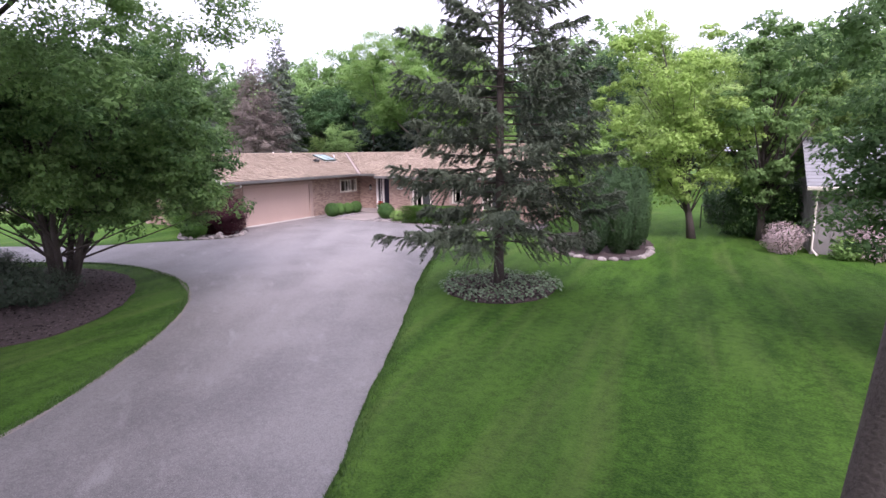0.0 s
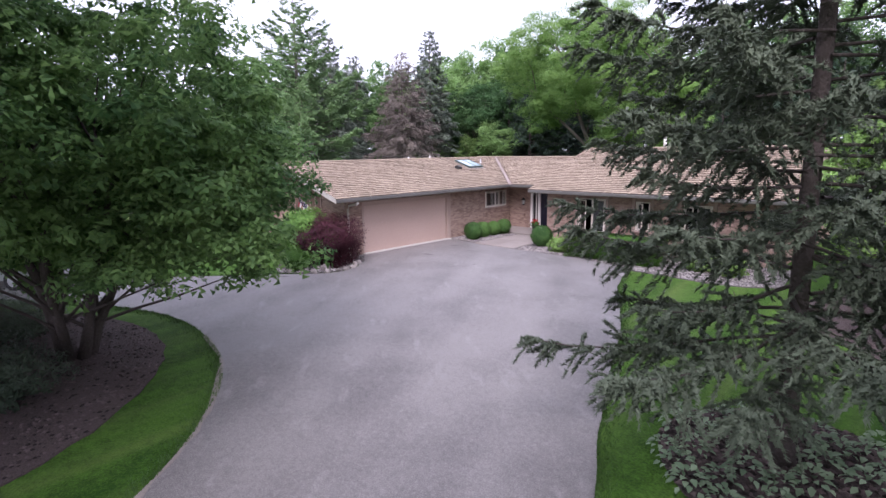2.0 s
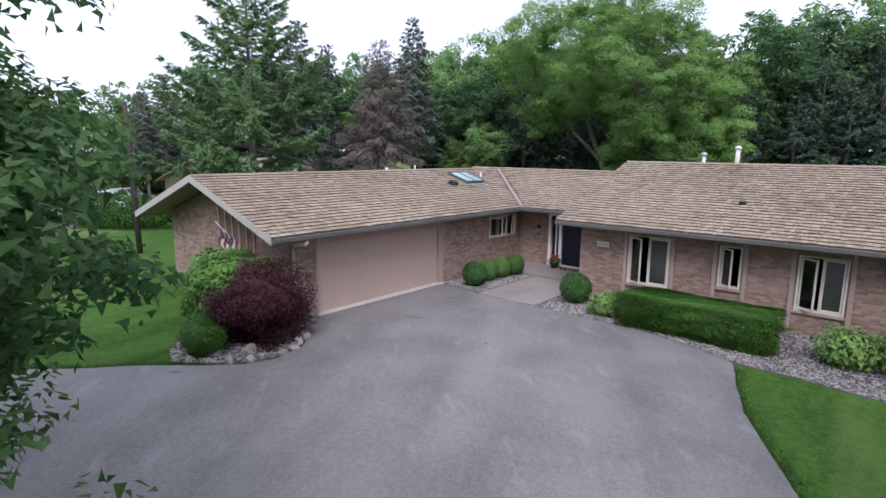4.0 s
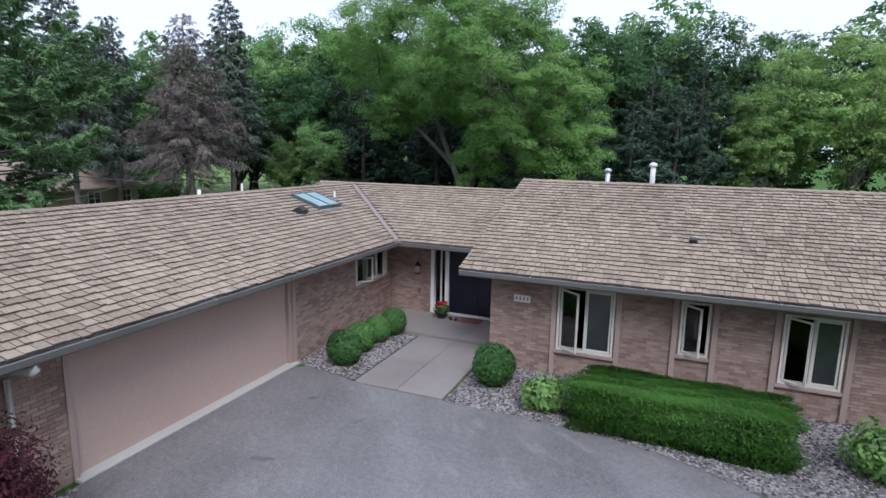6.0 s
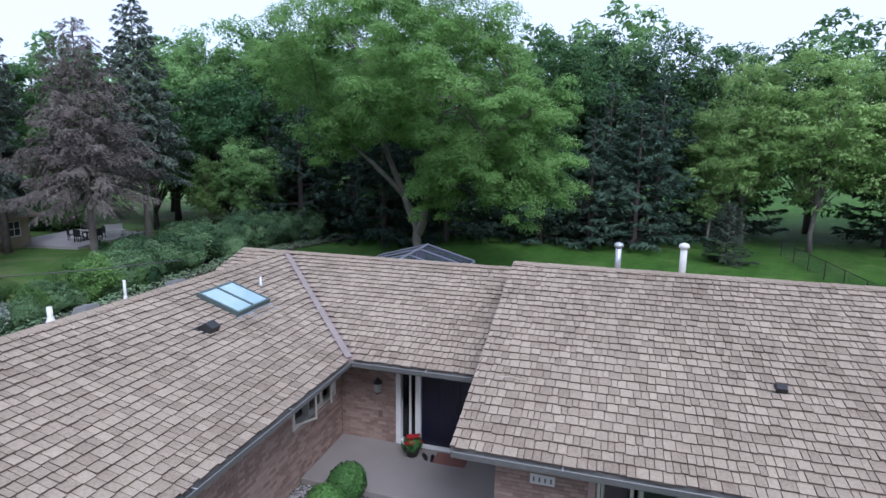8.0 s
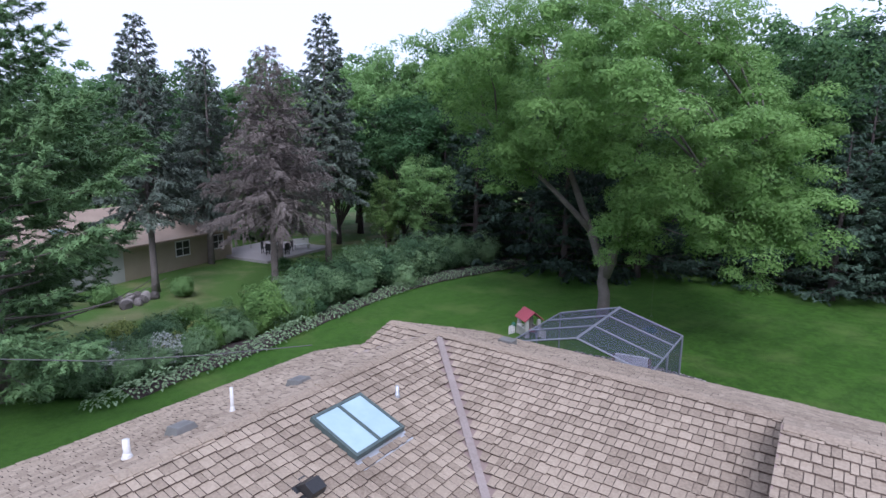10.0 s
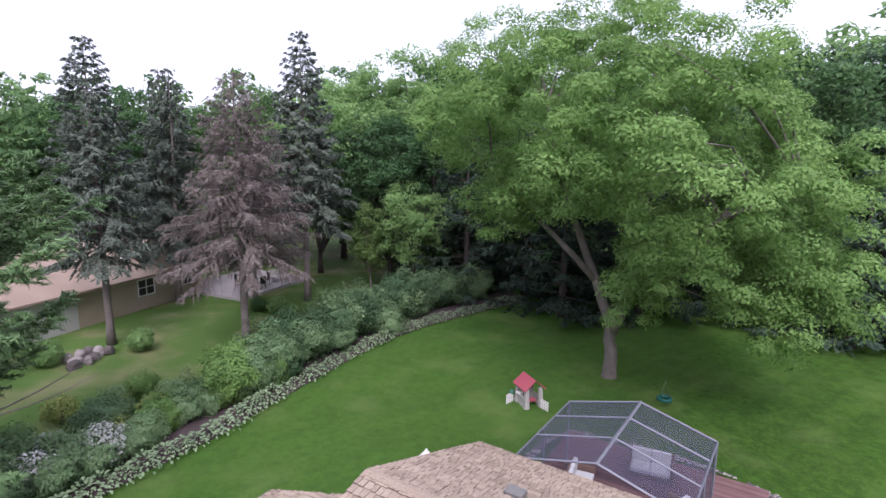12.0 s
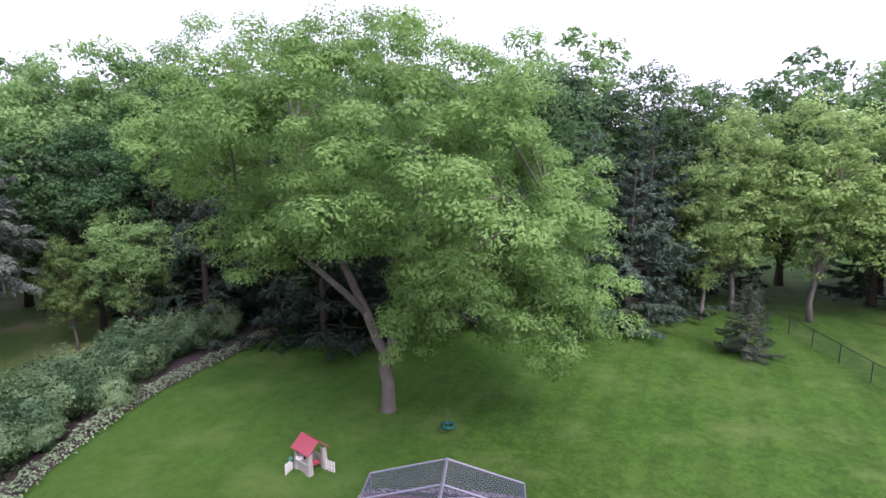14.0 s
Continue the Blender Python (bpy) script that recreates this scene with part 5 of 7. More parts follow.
vb = thing("roof_vent", -23.95, 27.0, 3.3, "small black hooded vent on the shake roof", "roof vent", "hooded roof vents")
vz = EAVE + SLOPE * (GX0 + 23.95) + 0.03
vm = Matrix.Translation((-23.95, 27.0, vz)) @ tilt.to_3x3().to_4x4()
hood = Shape().add([vm @ Vector(q) for q in ((-0.18, -0.14, 0), (0.16, -0.14, 0), (0.16, 0.14, 0), (-0.18, 0.14, 0), (-0.2, -0.13, 0.15), (0.0, -0.13, 0.19), (0.0, 0.13, 0.19), (-0.2, 0.13, 0.15))], [(3, 2, 1, 0), (4, 5, 6, 7), (1, 2, 6, 5), (0, 1, 5, 4), (2, 3, 7, 6), (3, 0, 4, 7)])
part("hood", hood, M_BLACK, vb, bevel=0.006)
part("flange", Shape().box(-0.24, 0.24, -0.2, 0.2, 0.0, 0.008, vm), M_BLACK, vb)
vv = thing("roof_vent", -13.46, 27.75, 3.2, "small dark flat roof vent on the shakes", "roof vent", "hooded roof vents")
vz = EAVE + SLOPE * (27.75 - MY0) + 0.02
vm = Matrix.Translation((-13.46, 27.75, vz)) @ Matrix((Vector((1, 0, 0)), Vector((0, 1, SLOPE)).normalized(), Vector((0, -SLOPE, 1)).normalized())).transposed().to_4x4()
part("hood", Shape().add([vm @ Vector(q) for q in ((-0.09, -0.08, 0), (0.09, -0.08, 0), (0.09, 0.1, 0), (-0.09, 0.1, 0), (-0.08, -0.09, 0.1), (0.08, -0.09, 0.1), (0.07, 0.03, 0.11), (-0.07, 0.03, 0.11))], [(3, 2, 1, 0), (4, 5, 6, 7), (0, 1, 5, 4), (1, 2, 6, 5), (2, 3, 7, 6), (3, 0, 4, 7)]), M_BLACK, vv, bevel=0.004)
part("flange", Shape().box(-0.13, 0.13, -0.12, 0.16, 0.0, 0.008, vm), M_BLACK, vv)


def flue(x, y, z, top, r, mat, cap, label):
    t = thing("flue_pipe", x, y, z, label, "flue pipe", "flue pipes on the ridge")
    part("pipe", Shape().tube([(x, y, z - 0.15), (x, y, top)], [r, r], 14), mat, t, smooth=True)
    part("collar", Shape().lathe([(r * 2.0, -0.03), (r * 1.3, 0.05), (r * 1.1, 0.09)], 14, (x, y, z + 0.03)), mat, t, smooth=True)
    if cap:
        part("cap", Shape().lathe([(r * 1.15, 0), (r * 1.55, 0.01), (r * 1.55, 0.07), (r * 1.2, 0.1), (0.01, 0.13)], 14, (x, y, top - 0.04)), mat, t, smooth=True)
    return t


flue(-14.6, 31.6, MZ - 0.17, MZ + 0.56, 0.075, M_WHITE, True, "white capped flue pipe behind the main ridge")
flue(-16.0, 32.6, MZ - 0.5, MZ + 0.33, 0.075, M_STEEL, True, "grey metal flue pipe behind the main ridge")
flue(-24.58, 29.76, 3.52, 3.78, 0.035, M_STEEL, False, "short grey plumbing stack on the roof")
flue(-26.5, 27.5, 3.58, 4.05, 0.03, M_WHITE, False, "white plastic pipe behind the garage ridge")
flue(-26.3, 25.6, 3.65, 3.98, 0.05, M_WHITE, False, "short white plastic pipe behind the garage ridge")
for x, y in ((-26.6, 26.6), (-26.5, 29.0)):
    q = thing("roof_vent", x, y, 3.5, "flat grey vent behind the garage ridge", "roof vent", "flat ridge vents")
    part("hood", Shape().add([(x - 0.2, y - 0.2, 3.50), (x + 0.2, y - 0.2, 3.63), (x + 0.2, y + 0.2, 3.63), (x - 0.2, y + 0.2, 3.50), (x - 0.16, y - 0.15, 3.68), (x + 0.16, y - 0.15, 3.74), (x + 0.16, y + 0.15, 3.74), (x - 0.16, y + 0.15, 3.68)], [(3, 2, 1, 0), (4, 5, 6, 7), (0, 1, 5, 4), (1, 2, 6, 5), (2, 3, 7, 6), (3, 0, 4, 7)]), M_GUTTER, q, bevel=0.01)
q = thing("roof_vent", -24.6, 34.2, 3.3, "flat grey vent on the back slope", "roof vent", "flat ridge vents")
part("hood", Shape().box(-24.8, -24.4, 34.05, 34.35, 3.25, 3.46), M_GUTTER, q, bevel=0.02)

# downspout with its bend at the garage corner
ds = thing("downspout", -22.05, 18.05, 0, "pale metal downspout with a white bend at the garage corner", "downspout")
part("pipe", Shape().tube([(-22.12, 18.12, 0.1), (-22.12, 18.12, 2.0), (-22.02, 18.12, 2.14)], [0.045, 0.045, 0.045], 8), M_CREAM, ds, smooth=True)
part("elbow", Shape().tube([(-22.02, 18.12, 2.14), (-21.75, 18.12, 2.2), (-21.55, 18.12, 2.22), (-21.46, 18.12, 2.28), (-21.45, 18.12, 2.40)], [0.047, 0.05, 0.055, 0.055, 0.05], 10), M_WHITE, ds, smooth=True)

# ---------------------------------------------------------------- things at the entrance
lan = thing("wall_lantern", -21.2, 29.38, 1.45, "black wall lantern with frosted glass beside the door", "wall lantern")
part("bracket", Shape().lathe([(0.05, -0.02), (0.06, 0.0), (0.05, 0.02)], 12, (-21.2, 29.37, 1.62)).tube([(-21.2, 29.39, 1.62), (-21.2, 29.30, 1.72), (-21.2, 29.26, 1.68)], [0.014, 0.012, 0.012], 8), M_BLACK, lan, smooth=True)
part("glass_body", Shape().lathe([(0.05, 0), (0.085, 0.03), (0.095, 0.2), (0.07, 0.23)], 6, (-21.2, 29.26, 1.40)), material("frosted_glass", (0.30, 0.30, 0.28), (0.40, 0.40, 0.37), grain=10, rough=0.3, bump=0), lan)
part("roof", Shape().lathe([(0.115, 0), (0.10, 0.03), (0.05, 0.09), (0.02, 0.12), (0.012, 0.15)], 6, (-21.2, 29.26, 1.625)), M_BLACK, lan)
part("base_ring", Shape().lathe([(0.02, -0.05), (0.05, -0.02), (0.075, 0.0), (0.08, 0.02)], 6, (-21.2, 29.26, 1.39)), M_BLACK, lan)
solo("outlet_cover", Shape().box(-21.24, -21.14, 29.37, 29.398, 0.72, 0.88), M_BOARD, "brown weatherproof outlet cover on the brick wall", "outlet cover", bevel=0.01)

plq = thing("wall_plaque", -17.07, 26.33, 1.78, "white plaque with dark raised marks on the brick wall", "plaque")
part("plate", Shape().box(-17.27, -16.87, 26.318, 26.337, 1.69, 1.86), M_WHITE, plq, bevel=0.004)
for i in range(4):
    x = -17.235 + i * 0.092
    part("bar", Shape().box(x + 0.012, x + 0.04, 26.312, 26.319, 1.735, 1.815), M_GUTTER, plq, "grey bar")

mat_ob = thing("doormat", -19.35, 29.05, 0.13, "reddish brown doormat on the porch", "doormat")
part("mat", Shape().box(-19.72, -18.98, 28.82, 29.26, 0.131, 0.148), material("coir_mat", (0.16, 0.07, 0.055), (0.24, 0.115, 0.09), grain=60, rough=0.95, bump=0.6), mat_ob, bevel=0.006)


def shoe(x, y, turn):
    t = thing("shoe", x, y, 0.13, "black slip-on shoe resting on the porch", "shoe", "pair of shoes by the door")
    mm = pose(x, y, 0.13, 0, 0, turn)
    sole = [(0.0, 0.0), (0.035, 0.02), (0.045, 0.08), (0.035, 0.15), (0.045, 0.22), (0.025, 0.28), (-0.02, 0.28), (-0.04, 0.22), (-0.035, 0.12), (-0.03, 0.03)]
    s = Shape().prism(sole, 0.0, 0.02)
    s.v = [tuple(mm @ Vector(p)) for p in s.v]
    part("sole", s, M_BLACK, t)
    u = Shape()
    k = len(sole)
    u.v = [tuple(mm @ Vector((p[0], p[1], 0.02))) for p in sole] + [tuple(mm @ Vector((p[0] * 0.75, 0.02 + p[1] * 0.88, 0.085 - 0.13 * p[1]))) for p in sole]
    u.f = [(i, (i + 1) % k, k + (i + 1) % k, k + i) for i in range(k)] + [(k + 3, k + 4, k + 5, k + 6, k + 7, k + 8)]
    part("upper", u, M_BLACK, t)


shoe(-19.86, 28.85, 35)
shoe(-19.74, 28.82, 10)


def flower_pot(x, y, z, r, seed):
    t = thing("flower_pot", x, y, z, "dark pot with bright red geranium flowers on the porch", "flower pot", "flower pots by the door")
    part("pot", Shape().lathe([(r * 0.6, 0), (r * 0.85, r * 0.9), (r * 0.95, r * 0.95), (r * 0.95, r * 1.1), (r * 0.8, r * 1.1), (r * 0.75, r * 1.0)], 16, (x, y, z)), M_BLACK, t, smooth=True)
    rg = np.random.default_rng(seed)
    d = unit(rg.normal(size=(420, 3)) + np.array([0, 0, 0.6]))
    part("leaves", leaf_mesh("leaves", np.array([x, y, z + r * 1.25]) + d * np.array([r * 1.25, r * 1.25, r * 0.8]) * rg.random((420, 1)) ** 0.4, d, 0.08, L_BOX, rg, 0.8), L_BOX, t)
    d = unit(rg.normal(size=(300, 3)) + np.array([0, 0, 1.1]))
    hub = rg.normal(size=(11, 3)) * np.array([r * 0.6, r * 0.6, r * 0.22]) + np.array([x, y, z + r * 2.0])
    for h_ in hub:
        d = unit(rg.normal(size=(28, 3)) + np.array([0, 0, 1.1]))
        part("flower_head", leaf_mesh("flower_head", h_ + d * 0.055, d, 0.05, L_RED, rg, 0.9), L_RED, t, "red flower head")


flower_pot(-20.25, 28.98, 0.13, 0.21, 3)
flower_pot(-18.15, 29.0, 0.13, 0.15, 4)

# twig fallen on the main roof
tw = Shape().tube([(-18.0, 27.2, 3.06), (-17.75, 27.22, 3.075), (-17.45, 27.16, 3.06)], [0.012, 0.010, 0.005], 6)
solo("fallen_twig", tw, material("pale_twig", (0.45, 0.38, 0.30), (0.6, 0.52, 0.42), grain=30), "pale bare twig lying on the shake roof", "twig", smooth=True)

# flag on a short pole at the garage gable
fl = thing("flag", -23.3, 17.6, 1.2, "small striped flag hanging from a slanted pole at the gable", "flag")
part("pole", Shape().tube([(-23.25, 17.98, 1.25), (-23.55, 17.25, 2.15)], [0.015, 0.012], 8).lathe([(0.02, 0), (0.03, 0.02), (0.01, 0.05)], 8, (-23.55, 17.25, 2.14)), M_WHITE, fl, smooth=True)


def cloth(u0, u1, v0, v1, off):
    s = Shape()
    k = 7
    for i in range(k + 1):
        for j in range(2):
            u, v = u0 + (u1 - u0) * i / k, (v0, v1)[j]
            b0 = Vector((-23.53, 17.30, 2.08)).lerp(Vector((-23.30, 17.86, 1.40)), v)
            p = b0 + Vector((0.50, -0.20, -0.62)) * u * 1.0 + Vector((0.05, 0.10, 0)) * math.sin(u * 7 + v * 2) * 0.7 * (0.3 + u)
            s.v.append(tuple(p + Vector((off, -off, 0))))
    s.f = [(2 * i, 2 * i + 1, 2 * i + 3, 2 * i + 2) for i in range(k)]
    return s


M_FR, M_FW, M_FB = (material("flag_red", (0.24, 0.05, 0.055), (0.32, 0.075, 0.08), grain=60), material("flag_white", (0.60, 0.57, 0.56), (0.72, 0.69, 0.68), grain=60), material("flag_blue", (0.02, 0.025, 0.06), (0.035, 0.042, 0.09), grain=60))
for i in range(9):
    part("stripe", cloth(0, 1, i / 9, (i + 1) / 9, 0), M_FR if i % 2 == 0 else M_FW, fl)
part("canton", cloth(0, 0.42, 0.0, 0.55, 0.004), M_FB, fl, "dark blue corner field")
for i in range(5):
    for j in range(4):
        u, v = 0.04 + i * 0.08, 0.04 + j * 0.13
        part("star", cloth(u, u + 0.025, v, v + 0.05, 0.008), M_FW, fl)

fl.location = fl.location + Vector((-0.95, 0, 0.45))

# boulders round the garage bed
rnd = random.Random(9)


def boulder(x, y, sx, sy, sz, seed, z=0.0):
    r = random.Random(seed)
    bm = bmesh.new()
    bmesh.ops.create_icosphere(bm, subdivisions=2, radius=1)
    for v in bm.verts:
        k = 1 + 0.28 * noise.noise(v.co * 1.3 + Vector((seed * 3.1, 0, 0))) + 0.1 * noise.noise(v.co * 3 + Vector((0, seed, 0)))
        v.co = Vector((v.co.x * sx * k, v.co.y * sy * k, max(v.co.z, -0.5) * sz * k))
    me = bpy.data.meshes.new("boulder")
    bm.to_mesh(me)
    bm.free()
    me.materials.append(M_BOULDER)
    ob = new("boulder", me)
    ob.matrix_basis = pose(x, y, z + sz * 0.4, 0, 0, r.random() * 360)
    return tagged(ob, "rough grey-brown field stone on the bed's rim", "stone", "rim stones")


rim = spline([(-21.25, 18.05), (-20.5, 17.15), (-20.22, 16.2), (-20.42, 15.7), (-20.95, 15.1), (-21.6, 14.6)], 0.3, 0.0, False)
for i, (x, y) in enumerate(rim):
    boulder(x + rnd.uniform(-0.05, 0.05), y + rnd.uniform(-0.05, 0.05), rnd.uniform(0.10, 0.20), rnd.uniform(0.09, 0.15), rnd.uniform(0.08, 0.15), i + 1)
boulder(-20.75, 15.95, 0.24, 0.18, 0.2, 41)
boulder(-21.3, 15.35, 0.2, 0.14, 0.14, 42)
arb_rim = spline([(-4.6, 18.0), (-3.4, 17.7), (-2.35, 18.35), (-2.0, 19.5), (-2.15, 21)], 0.32, 0.0, False)
for i, (x, y) in enumerate(arb_rim):
    boulder(x, y, 0.18, 0.14, 0.09, 60 + i)
for i, (x, y) in enumerate([(-49.8, 36.5), (-49.3, 36.9), (-50.2, 36.9), (-49.6, 37.3), (-50.0, 37.7), (-50.5, 37.4), (-49.2, 36.2), (-50.4, 36.4), (-50.7, 37.9), (-49.9, 38.1)]):
    boulder(x, y, rnd.uniform(0.25, 0.42), rnd.uniform(0.2, 0.35), rnd.uniform(0.2, 0.4), 80 + i, ground_z(x, y))

# ---------------------------------------------------------------- shrubs by the house
g = "clipped globe shrubs along the walk"
box = place(shrub("globe_shrub", 11, 0.41, 0.38, 0.41, 5200, 0.055, L_BOX, 2.0, 0.06, small=True), -21.0, 24.75, 0.03, 0, 1.08, "dense clipped green globe shrub beside the walk", "shrub", g)
again(box, -21.1, 25.68, 0.03, 80, 0.98), again(box, -21.1, 26.5, 0.03, 160, 0.92), again(box, -21.0, 27.2, 0.03, 230, 0.98)
again(box, -17.35, 25.15, 0.03, 40, 1.2)
place(shrub("leafy_shrub", 14, 0.42, 0.40, 0.33, 900, 0.11, L_LIGHT, 2.0, 0.25), -16.05, 24.45, 0.03, 0, 1.0, "loose light green leafy shrub in the pebble bed", "shrub")
place(shrub("yew_hedge", 15, 1.88, 0.70, 0.46, 80000, 0.10, L_YEW, 9.0, 0.10, 0.2, 1.2, small=True, clipped=True), -13.55, 24.45, 0.03, -1, 1.0, "long clipped yew hedge below the windows", "hedge")
hyd = place(shrub("leafy_shrub", 16, 0.55, 0.5, 0.42, 1300, 0.12, L_LIGHT, 2.0, 0.22, lobes=6), -10.35, 24.35, 0.03, 0, 1.0, "rounded bright green leafy shrub in the pebble bed", "shrub", "leafy shrubs by the wall")
again(hyd, -9.5, 24.9, 0.03, 100, 0.9), again(hyd, -9.2, 24.0, 0.03, 200, 0.8)
place(shrub("viburnum", 17, 1.1, 1.05, 1.02, 15000, 0.11, L_VIBURNUM, 2.2, 0.2, lobes=14, small=True), -23.1, 16.8, 0.03, 0, 1.0, "large light green leafy shrub at the garage corner", "shrub")
place(shrub("maroon_shrub", 18, 1.16, 1.1, 0.94, 26000, 0.062, L_MAROON, 2.0, 0.26, lobes=16, small=True), -21.6, 16.75, 0.03, 0, 1.0, "spreading dark maroon barberry shrub in the pebble bed", "shrub")
mugo = place(shrub("mugo_pine", 19, 0.47, 0.45, 0.36, 6000, 0.075, L_YEW, 2.4, 0.12, 0.25, 1.2, lobes=8, small=True), -21.55, 15.3, 0.03, 0, 1.0, "low dark green mugo pine mound", "shrub", "mugo pines")
again(mugo, -22.2, 15.55, 0.03, 120, 1.05)
bush = place(shrub("dark_bush", 20, 1.0, 0.9, 0.8, 5000, 0.12, L_FOREST, 2.0, 0.25, lobes=7, small=True), -25.9, 17.9, 0, 0, 0.85, "dark green leafy bush by the gable wall", "bush", "side lawn bushes")
again(bush, -27.6, 19.0, 0, 90, 0.7), again(bush, -31.0, 20.5, 0, 30, 0.6), again(bush, -30.2, 21.8, 0, 60, 0.7)

# hostas under the spruce
hs = [hosta("hosta", 30 + i, 0.30, 30, L_HOSTA, 0.30) for i in range(3)]
rnd = random.Random(4)
spots = []
for i in range(400):
    x, y = rnd.uniform(-6.9, -3.6), rnd.uniform(10.3, 13.8)
    d = math.hypot(x + 5.3, y - 12.4)
    if 0.45 < d and inside(SPRUCE_BED, x, y) and all(math.hypot(x - a, y - b) > 0.38 for a, b in spots):
        spots.append((x, y))
for i, (x, y) in enumerate(spots[:46]):
    s = rnd.uniform(0.75, 1.15)
    if i < 3:
        place(hs[i], x, y, 0.03, rnd.random() * 360, s, "grey-green hosta with broad leaves under the spruce", "hosta", "hostas under the spruce")
    else:
        again(hs[i % 3], x, y, 0.03, rnd.random() * 360, s)

# hosta border of the back lawn
hw = [hosta("hosta", 50 + i, 0.48, 80, L_HOSTAWHITE, 0.115) for i in range(3)]
edge = spline([(-37.9, 29.6), (-38.05, 31.6), (-38.2, 33.6), (-38.35, 36.7), (-38.75, 38.4), (-39.3, 41.9), (-39.9, 47.3), (-39.6, 51.8), (-38.4, 56.4), (-37.4, 60.4)], 0.62, 0.08, False)
for i, (x, y) in enumerate(edge):
    s = rnd.uniform(0.95, 1.35) * (1.2 if y < 40 else 1.05)
    x += 0.3
    if i < 3:
        place(hw[i], x, y, ground_z(x, y) + 0.02, rnd.random() * 360, s, "pale variegated hosta mound on the border's edge", "hosta", "hostas along the back border")
    else:
        again(hw[i % 3], x, y, ground_z(x, y) + 0.02, rnd.random() * 360, s)
bb = [place(shrub("border_shrub", 60 + i, 1.15, 1.1, 1.0, 7500, 0.13, m_, 2.0, 0.34, lobes=26, lump=3.0, small=True), x, y, None, 0, 1.0, lb, "shrub", "back border shrubs") for i, (m_, x, y, lb) in enumerate(((L_BORDER, -41.2, 41.3, "rounded blue-green border shrub in mulch"), (L_BORDER, -41.6, 44.2, "rounded mid-green border shrub in mulch"), (L_LIGHT, -40.3, 38.6, "light green rounded border shrub in mulch")))]
for i, (x, y, s) in enumerate([(-42.2, 43.0, 1.1), (-42.0, 46.2, 1.15), (-42.6, 48.2, 1.2), (-42.8, 50.2, 1.1), (-42.0, 52.0, 1.2), (-42.5, 54.2, 1.2), (-41.4, 56.2, 1.1), (-40.6, 58.4, 1.1), (-40.2, 49.3, 0.7), (-40.6, 45.5, 0.7), (-40.8, 36.9, 0.7), (-40.2, 35.2, 0.65), (-41.0, 33.6, 0.75), (-39.8, 32.0, 0.7), (-41.5, 39.9, 0.9), (-40.7, 30.6, 0.8), (-42.3, 34.6, 0.6), (-43.4, 36.4, 0.55), (-39.6, 29.4, 0.75)]):
    again(bb[i % 2 if y > 40 else (i % 3)], x, y, None, i * 47, s)
rnd = random.Random(77)
for i in range(17):                            # the border's inner row grows together
    y = 39.8 + i * 1.2
    x = -40.2 - 1.3 * math.sin((y - 38) / 20 * math.pi * 0.9) + rnd.uniform(-0.35, 0.35)
    again(bb[i % 2], x, y, None, i * 83, rnd.uniform(0.75, 1.05))
for i in range(9):                             # low growth behind the first hostas
    again(bb[(i * 2) % 3], -39.75 - 0.05 * i + rnd.uniform(-0.2, 0.2), 34.6 + i * 0.85, None, i * 61, rnd.uniform(0.4, 0.58))
for x, y, q in ((-39.0, 29.9, 0.6), (-38.9, 31.3, 0.55), (-39.0, 32.6, 0.5), (-39.2, 33.9, 0.5)):
    again(bb[0], x, y, None, x * 40, q)
wb = place(shrub("white_bush", 66, 0.7, 0.7, 0.6, 1800, 0.10, L_WHITEBLOSSOM, 2.0, 0.25), -39.5, 33.0, None, 0, 1.15, "shrub with pale white-edged leaves in the border", "shrub", "white-edged shrubs")
again(wb, -41.2, 32.0, None, 50, 0.8), again(wb, -39.7, 31.0, None, 90, 1.0)
yb = place(shrub("golden_bush", 67, 0.6, 0.6, 0.5, 1500, 0.10, L_YELLOWBUSH, 2.0, 0.25), -41.2, 35.8, None, 0, 1.0, "yellow-green shrub in the border", "shrub", "golden shrubs")
again(yb, -40.4, 33.8, None, 50, 1.1), again(yb, -56.5, 35.2, None, 50, 1.7), again(yb, -55.6, 33.4, None, 20, 1.5), again(yb, -44.0, 33.5, None, 20, 1.0)
again(bush, -49.0, 39.4, None, 20, 0.75), again(bush, -50.6, 35.6, None, 60, 0.8), again(bush, -46.5, 47.2, None, 0, 0.7), again(bush, -48.5, 48.0, None, 90, 0.7), again(bush, -50.0, 47.6, None, 140, 0.6), again(bush, -45.2, 49.6, None, 140, 0.7)

# ---------------------------------------------------------------- front yard trees
place(needle_tree("spruce_tree", 101, 16.5, 3.5, 1.25, 0.13, 175, 88, 110, 0.09, L_SPRUCE, M_BARKDARK, droop=0.22, lift=0.20, taper=0.78, hang=0.5, twig=0.26, aspect=0.22, bare=0.05, bushy=0.38), -5.35, 12.5, 0, 20, 1.0, "tall thin-needled spruce standing in a hosta bed", "spruce tree")
place(broad_tree("dense_tree", 102, 7.6, 4.5, 1.9, 0.10, 210, 190000, 0.11, L_CRAB, M_BARKDARK, stems=6, flat=0.75, clump_r=0.17, hollow=0.45, droop=0.7, lean=(1.0, 0.6), small=True, hubs_n=9, tuft=0.45, under=0.1, extra=((3.0, 2.2, 2.9, 1.4, 0.9, 16), (3.3, 1.0, 3.9, 1.2, 1.0, 12), (2.5, 2.8, 4.4, 1.3, 1.2, 10))), -17.6, 7.2, 0, 0, 1.0, "multi-stemmed dark green ornamental tree in the island bed", "tree", "island trees")
